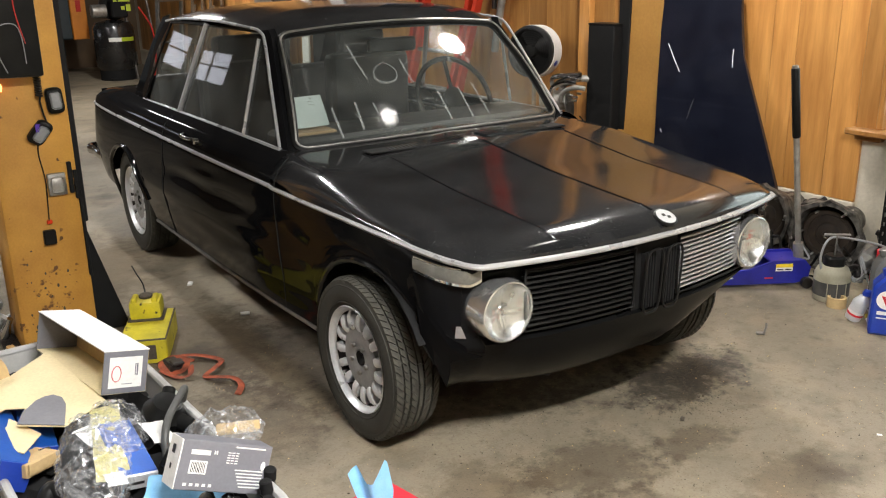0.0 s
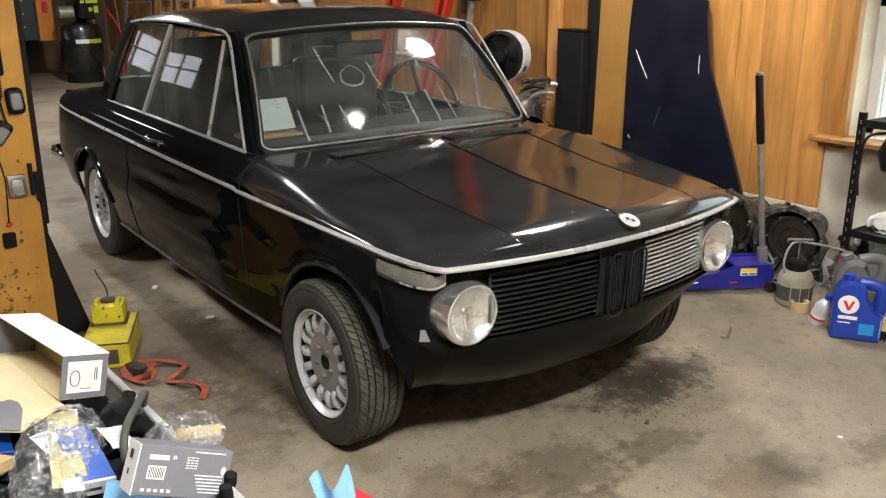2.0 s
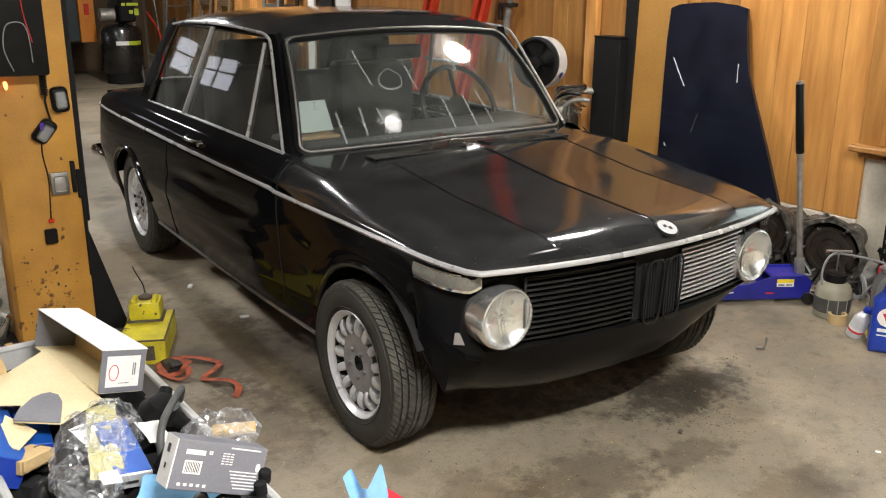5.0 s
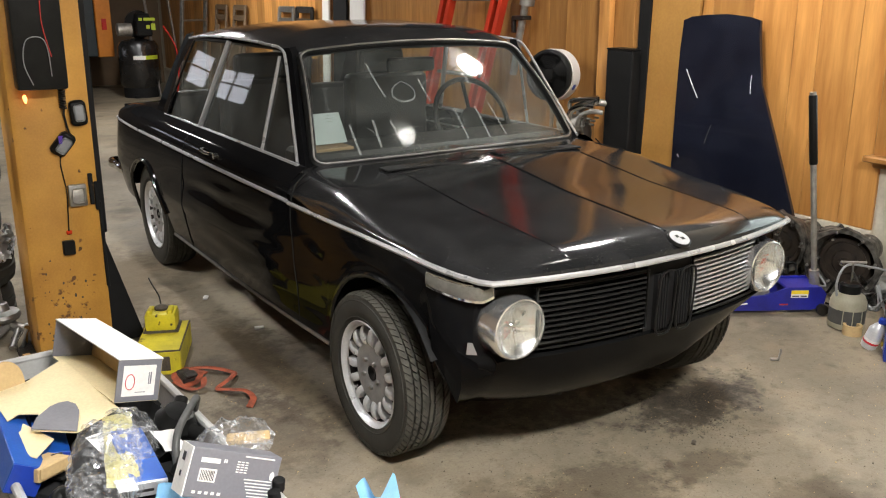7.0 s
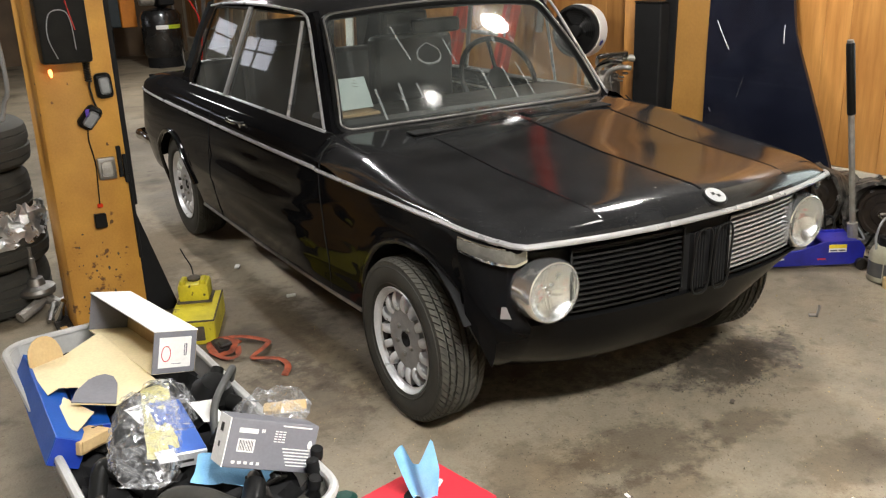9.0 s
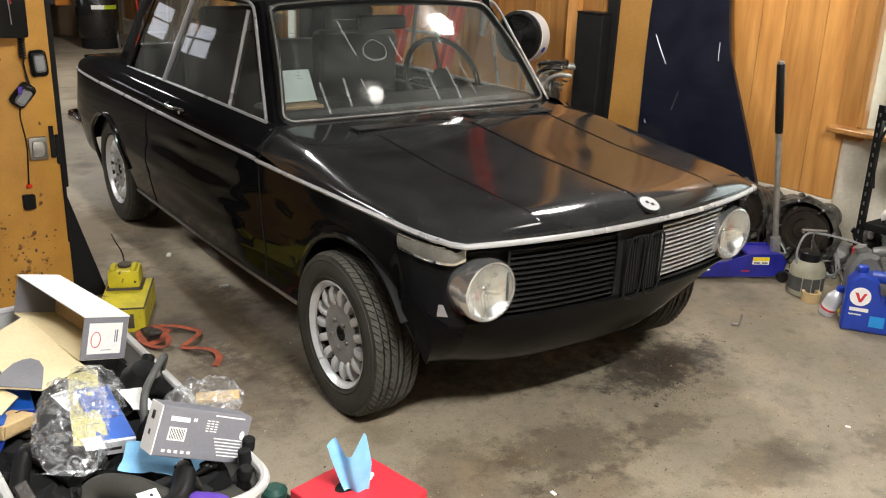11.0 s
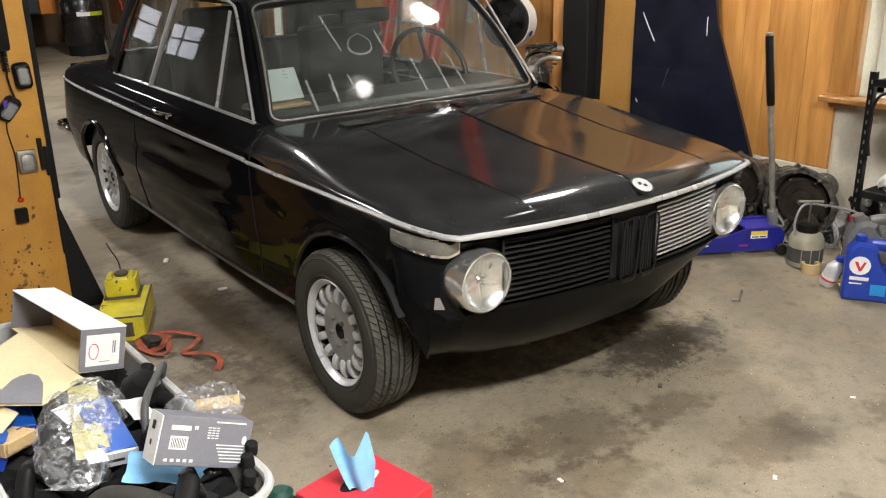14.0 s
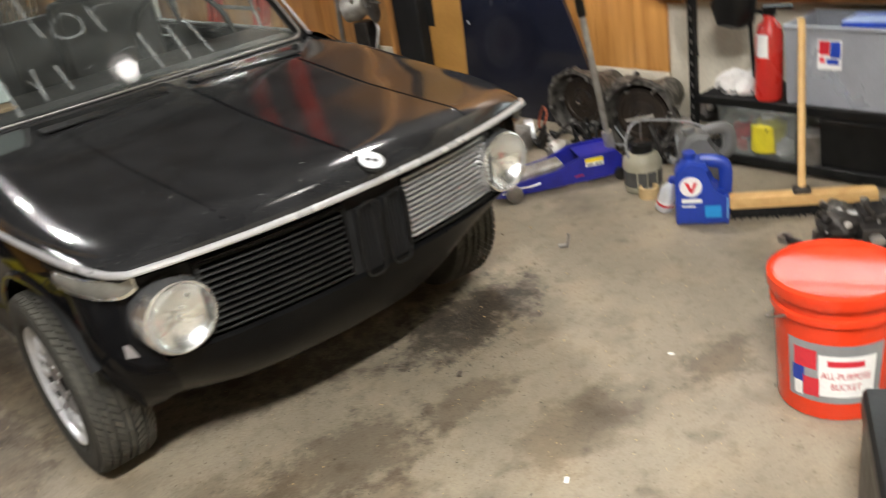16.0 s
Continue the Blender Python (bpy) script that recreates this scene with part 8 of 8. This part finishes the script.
part("head", box(B(), (-0.02, -0.03, 0.17), (0.06, 0.20, 0.035), 0.012, pose(0, 0, 0, 24, 0, 0), 2), BLACK_PLASTIC, lm)

# bucket
bu = thing("bucket", "orange plastic bucket with a lid and printed label", "bucket", pose(0.705, -1.378, 0, 0, 0, -36))
part("body", lathe(B(), [(0.125, 0.0), (0.130, 0.004), (0.144, 0.275), (0.152, 0.277), (0.152, 0.292), (0.146, 0.296), (0.147, 0.318), (0.155, 0.320), (0.155, 0.335)], None, 48), ORANGE, bu)
part("lid", lathe(B(), [(0.158, 0.325), (0.161, 0.335), (0.160, 0.356), (0.152, 0.362), (0.146, 0.350), (0.135, 0.345), (0.0, 0.345)], None, 48, caps=False), ORANGE, bu)
part("bail", tube(B(), [(0.158 * math.cos(a), 0.158 * math.sin(a), 0.285 - 0.10 * max(0, math.sin(a - 0.3))) for a in np.linspace(0.3, math.pi + 0.3, 20)], 0.003, 6), STEEL, bu)
def wrap(a0, a1, z0, z1, r, mat, name, parent):
    bm = B()
    grid(bm, [[((r + 0.052 * (z - 0.14) * 1.0) * math.cos(a), (r + 0.052 * (z - 0.14)) * math.sin(a), z) for a in np.linspace(radians(a0), radians(a1), 16)] for z in (z0, (z0 + z1) / 2, z1)])
    return part(name, bm, mat, parent)
lab = wrap(196, 290, 0.055, 0.225, 0.1385, GREY_PLASTIC, "label", bu)
wrap(228, 282, 0.075, 0.195, 0.1393, WHITE, "label_panel", lab)
wrap(203, 226, 0.150, 0.205, 0.1393, RED, "label_patch", lab)
wrap(201, 214, 0.105, 0.150, 0.1393, BLUE, "label_patch", lab)
wrap(203, 212, 0.065, 0.105, 0.1393, WHITE, "label_patch", lab)
wrap(213, 229, 0.070, 0.125, 0.1398, RED, "label_patch", lab)
wrap(236, 270, 0.165, 0.182, 0.1402, RED, "label_bar", lab)
for words, z in (("ALL-PURPOSE", 0.137), ("BUCKET", 0.106)):
    bm = text_mesh(words, 0.026, pose(0, 0, 0))
    for v in bm.verts:
        a = radians(254) + v.co.x * 0.72 / 0.1405
        zz = z + v.co.y
        r = 0.1404 + 0.052 * (zz - 0.14)
        v.co = (r * math.cos(a), r * math.sin(a), zz)
    part("lettering", bm, RED, lab)

# oily engine parts behind the bucket
ep = thing("cylinder_head", "oily dark cylinder head on the floor", "engine part", pose(1.655, -1.18, 0, 0, 0, 40) @ Matrix.Diagonal((0.9, 0.85, 0.62, 1)))
part("casting", box(box(B(), (0, 0, 0.06), (0.22, 0.42, 0.12), 0.015, None, 2), (0.02, 0, 0.135), (0.14, 0.38, 0.05), 0.012, None, 2), DARK_STEEL, ep)
for k in range(5):
    part("rocker", box(B(), (-0.02, -0.16 + 0.08 * k, 0.175), (0.10, 0.022, 0.04), 0.008), DARK_STEEL, ep)
    part("port", lathe(B(), [(0.018, 0), (0.026, 0.0), (0.026, 0.03), (0.018, 0.03)], pose(-0.11, -0.16 + 0.08 * k, 0.07, 0, -90, 0), 14), CAST, ep)
    part("spring", lathe(B(), [(0.014, 0.16), (0.016, 0.165), (0.016, 0.20), (0.008, 0.205)], pose(0.05, -0.16 + 0.08 * k, 0), 12), STEEL, ep)
sm = thing("starter_motor", "greasy starter motor on the floor", "engine part", pose(1.545, -1.06, 0.05, 90, 0, 25) @ Matrix.Scale(0.8, 4))
part("body", lathe(B(), [(0.02, -0.09), (0.045, -0.085), (0.047, 0.06), (0.03, 0.075), (0.018, 0.11)], None, 22), DARK_STEEL, sm)
part("solenoid", lathe(B(), [(0.015, -0.05), (0.024, -0.045), (0.024, 0.05), (0.012, 0.06)], pose(0.06, 0.02, 0), 16), CAST, sm)
part("mount", box(B(), (0.02, 0, 0.07), (0.13, 0.09, 0.012), 0.004), CAST, sm)
for k, (x, y, r) in enumerate(((1.43, -0.99, 30), (1.50, -1.12, 120), (1.39, -0.95, 75))):
    pp = thing("linkage", "oily steel linkage on the floor", "engine part", pose(x, y, 0.012, 0, 0, r), group="loose linkages")
    part("rod", tube(B(), smooth_line([(-0.08, 0, 0), (0, 0.02, 0.02), (0.08, 0, 0.0)], 5), 0.011, 8), DARK_STEEL, pp)
    part("eye", lathe(B(), [(0.010, -0.011), (0.024, -0.011), (0.024, 0.011), (0.010, 0.011), (0.010, -0.011)], pose(0.085, 0, 0), 16, caps=False), STEEL, pp)
# black tool chest edge beside the bucket
tc_ = thing("tool_case", "black moulded plastic tool case on the floor", "tool case", pose(0.20, -1.845, 0, 0, 0, 30))
part("body", box(B(), (0, 0, 0.12), (0.52, 0.26, 0.24), 0.02, None, 3), BLACK_PLASTIC, tc_)
part("lid", box(B(), (0, 0, 0.27), (0.53, 0.27, 0.07), 0.02, None, 3), BLACK_PLASTIC, tc_)
part("latch", box(B(), (-0.12, -0.135, 0.235), (0.06, 0.012, 0.05), 0.004), STEEL, tc_)
part("latch", box(B(), (0.12, -0.135, 0.235), (0.06, 0.012, 0.05), 0.004), STEEL, tc_)
part("handle", tube(B(), smooth_line([(-0.08, 0, 0.30), (-0.07, 0, 0.345), (0.07, 0, 0.345), (0.08, 0, 0.30)], 5), 0.012, 8), BLACK_PLASTIC, tc_)

# ---- litter on the floor ----
rnd = random.Random(77)
bm = B()
for k in range(2600):
    a, r = rnd.uniform(0, math.tau), rnd.random() ** 0.7
    wob = 0.6 + 0.4 * math.sin(3 * a + 1) + 0.25 * math.sin(7 * a)
    x, y = 0.38 + 0.42 * r * wob * math.cos(a) + rnd.gauss(0, 0.02), -0.33 + 0.24 * r * wob * math.sin(a) + 0.05 * math.cos(a) + rnd.gauss(0, 0.02)
    s = rnd.uniform(0.0008, 0.0026) * (2.2 if rnd.random() < 0.05 else 1)
    m = pose(x, y, s * 0.5, rnd.uniform(0, 90), rnd.uniform(0, 90), rnd.uniform(0, 360))
    vs = [bm.verts.new(m @ Vector(p) ) for p in ((s, 0, 0), (-s, s * 0.3, 0), (0, s, s * 0.2), (0, -s * 0.6, s))]
    for f in ((0, 1, 2), (0, 1, 3), (1, 2, 3), (0, 2, 3)):
        bm.faces.new([vs[i] for i in f])
solid("oil_absorbent", bm, GREASE, "dark granules and grit spilt under the nose", "grit", kind="stuff", smooth=0)


def scatter(count, place, lo, hi, seed):
    """Loose grains on the floor, each a small uneven chip."""
    rn = random.Random(seed)
    verts, faces = [], []
    for k in range(count):
        x, y = place(rn)
        s = rn.uniform(lo, hi) * (1.9 if rn.random() < 0.06 else 1)
        g = pose(x, y, s * 0.4, rn.uniform(0, 90), rn.uniform(0, 90), rn.uniform(0, 360))
        b = len(verts)
        verts += [tuple(g @ Vector(p)) for p in ((s, 0, 0), (-s, s * 0.3, 0), (0, s, s * 0.2), (0, -s * 0.6, s))]
        faces += [(b, b + 1, b + 2), (b, b + 1, b + 3), (b + 1, b + 2, b + 3), (b, b + 2, b + 3)]
    me = bpy.data.meshes.new("grit")
    me.from_pydata(verts, [], faces)
    bm = B()
    bm.from_mesh(me)
    bpy.data.meshes.remove(me)
    return bm


solid("floor_grit", scatter(1900, lambda rn: (rn.uniform(-1.1, 1.6), rn.uniform(-1.8, 0.9)), 0.0006, 0.0024, 5), CARD, "fine pale and brown grit on the concrete", "grit", kind="stuff", smooth=0)
solid("floor_dirt", scatter(2600, lambda rn: (rn.gauss(-0.05, 0.55), rn.gauss(-0.45, 0.42)), 0.0006, 0.0026, 6), GREASE, "scattered dark dirt and rust flakes on the concrete", "grit", kind="stuff", smooth=0)
for x, y, s, mat, lab in ((-0.70, 1.80, 0.026, WHITE, "pale paper scrap on the floor"), (-0.632, 1.27, 0.026, WHITE, "pale paper scrap on the floor"), (0.03, -1.06, 0.013, WHITE, "white chip on the floor"), (0.19, -0.51, 0.016, GREASE, "dark lump of grease on the floor"),
                          (1.0, -0.22, 0.022, STEEL, "small steel fitting on the floor"), (-0.45, -0.70, 0.012, WHITE, "white chip on the floor"), (0.26, -0.36, 0.014, GREASE, "dark lump of grease on the floor"), (0.62, -0.95, 0.010, WHITE, "white chip on the floor")):
    solid("floor_scrap", box(B(), (0, 0, s * 0.2), (s * 1.6, s * 0.9, s * 0.4), s * 0.12), mat, lab, "scrap", pose(x, y, 0, 0, 0, rnd.uniform(0, 180)), group="floor scraps")
solid("bent_screw", tube(B(), smooth_line([(0, 0, 0.006), (0.02, 0.005, 0.03), (0.025, 0.01, 0.045)], 4), 0.005, 6), STEEL, "small bent fitting standing on the floor", "scrap", pose(1.0, -0.235, 0))
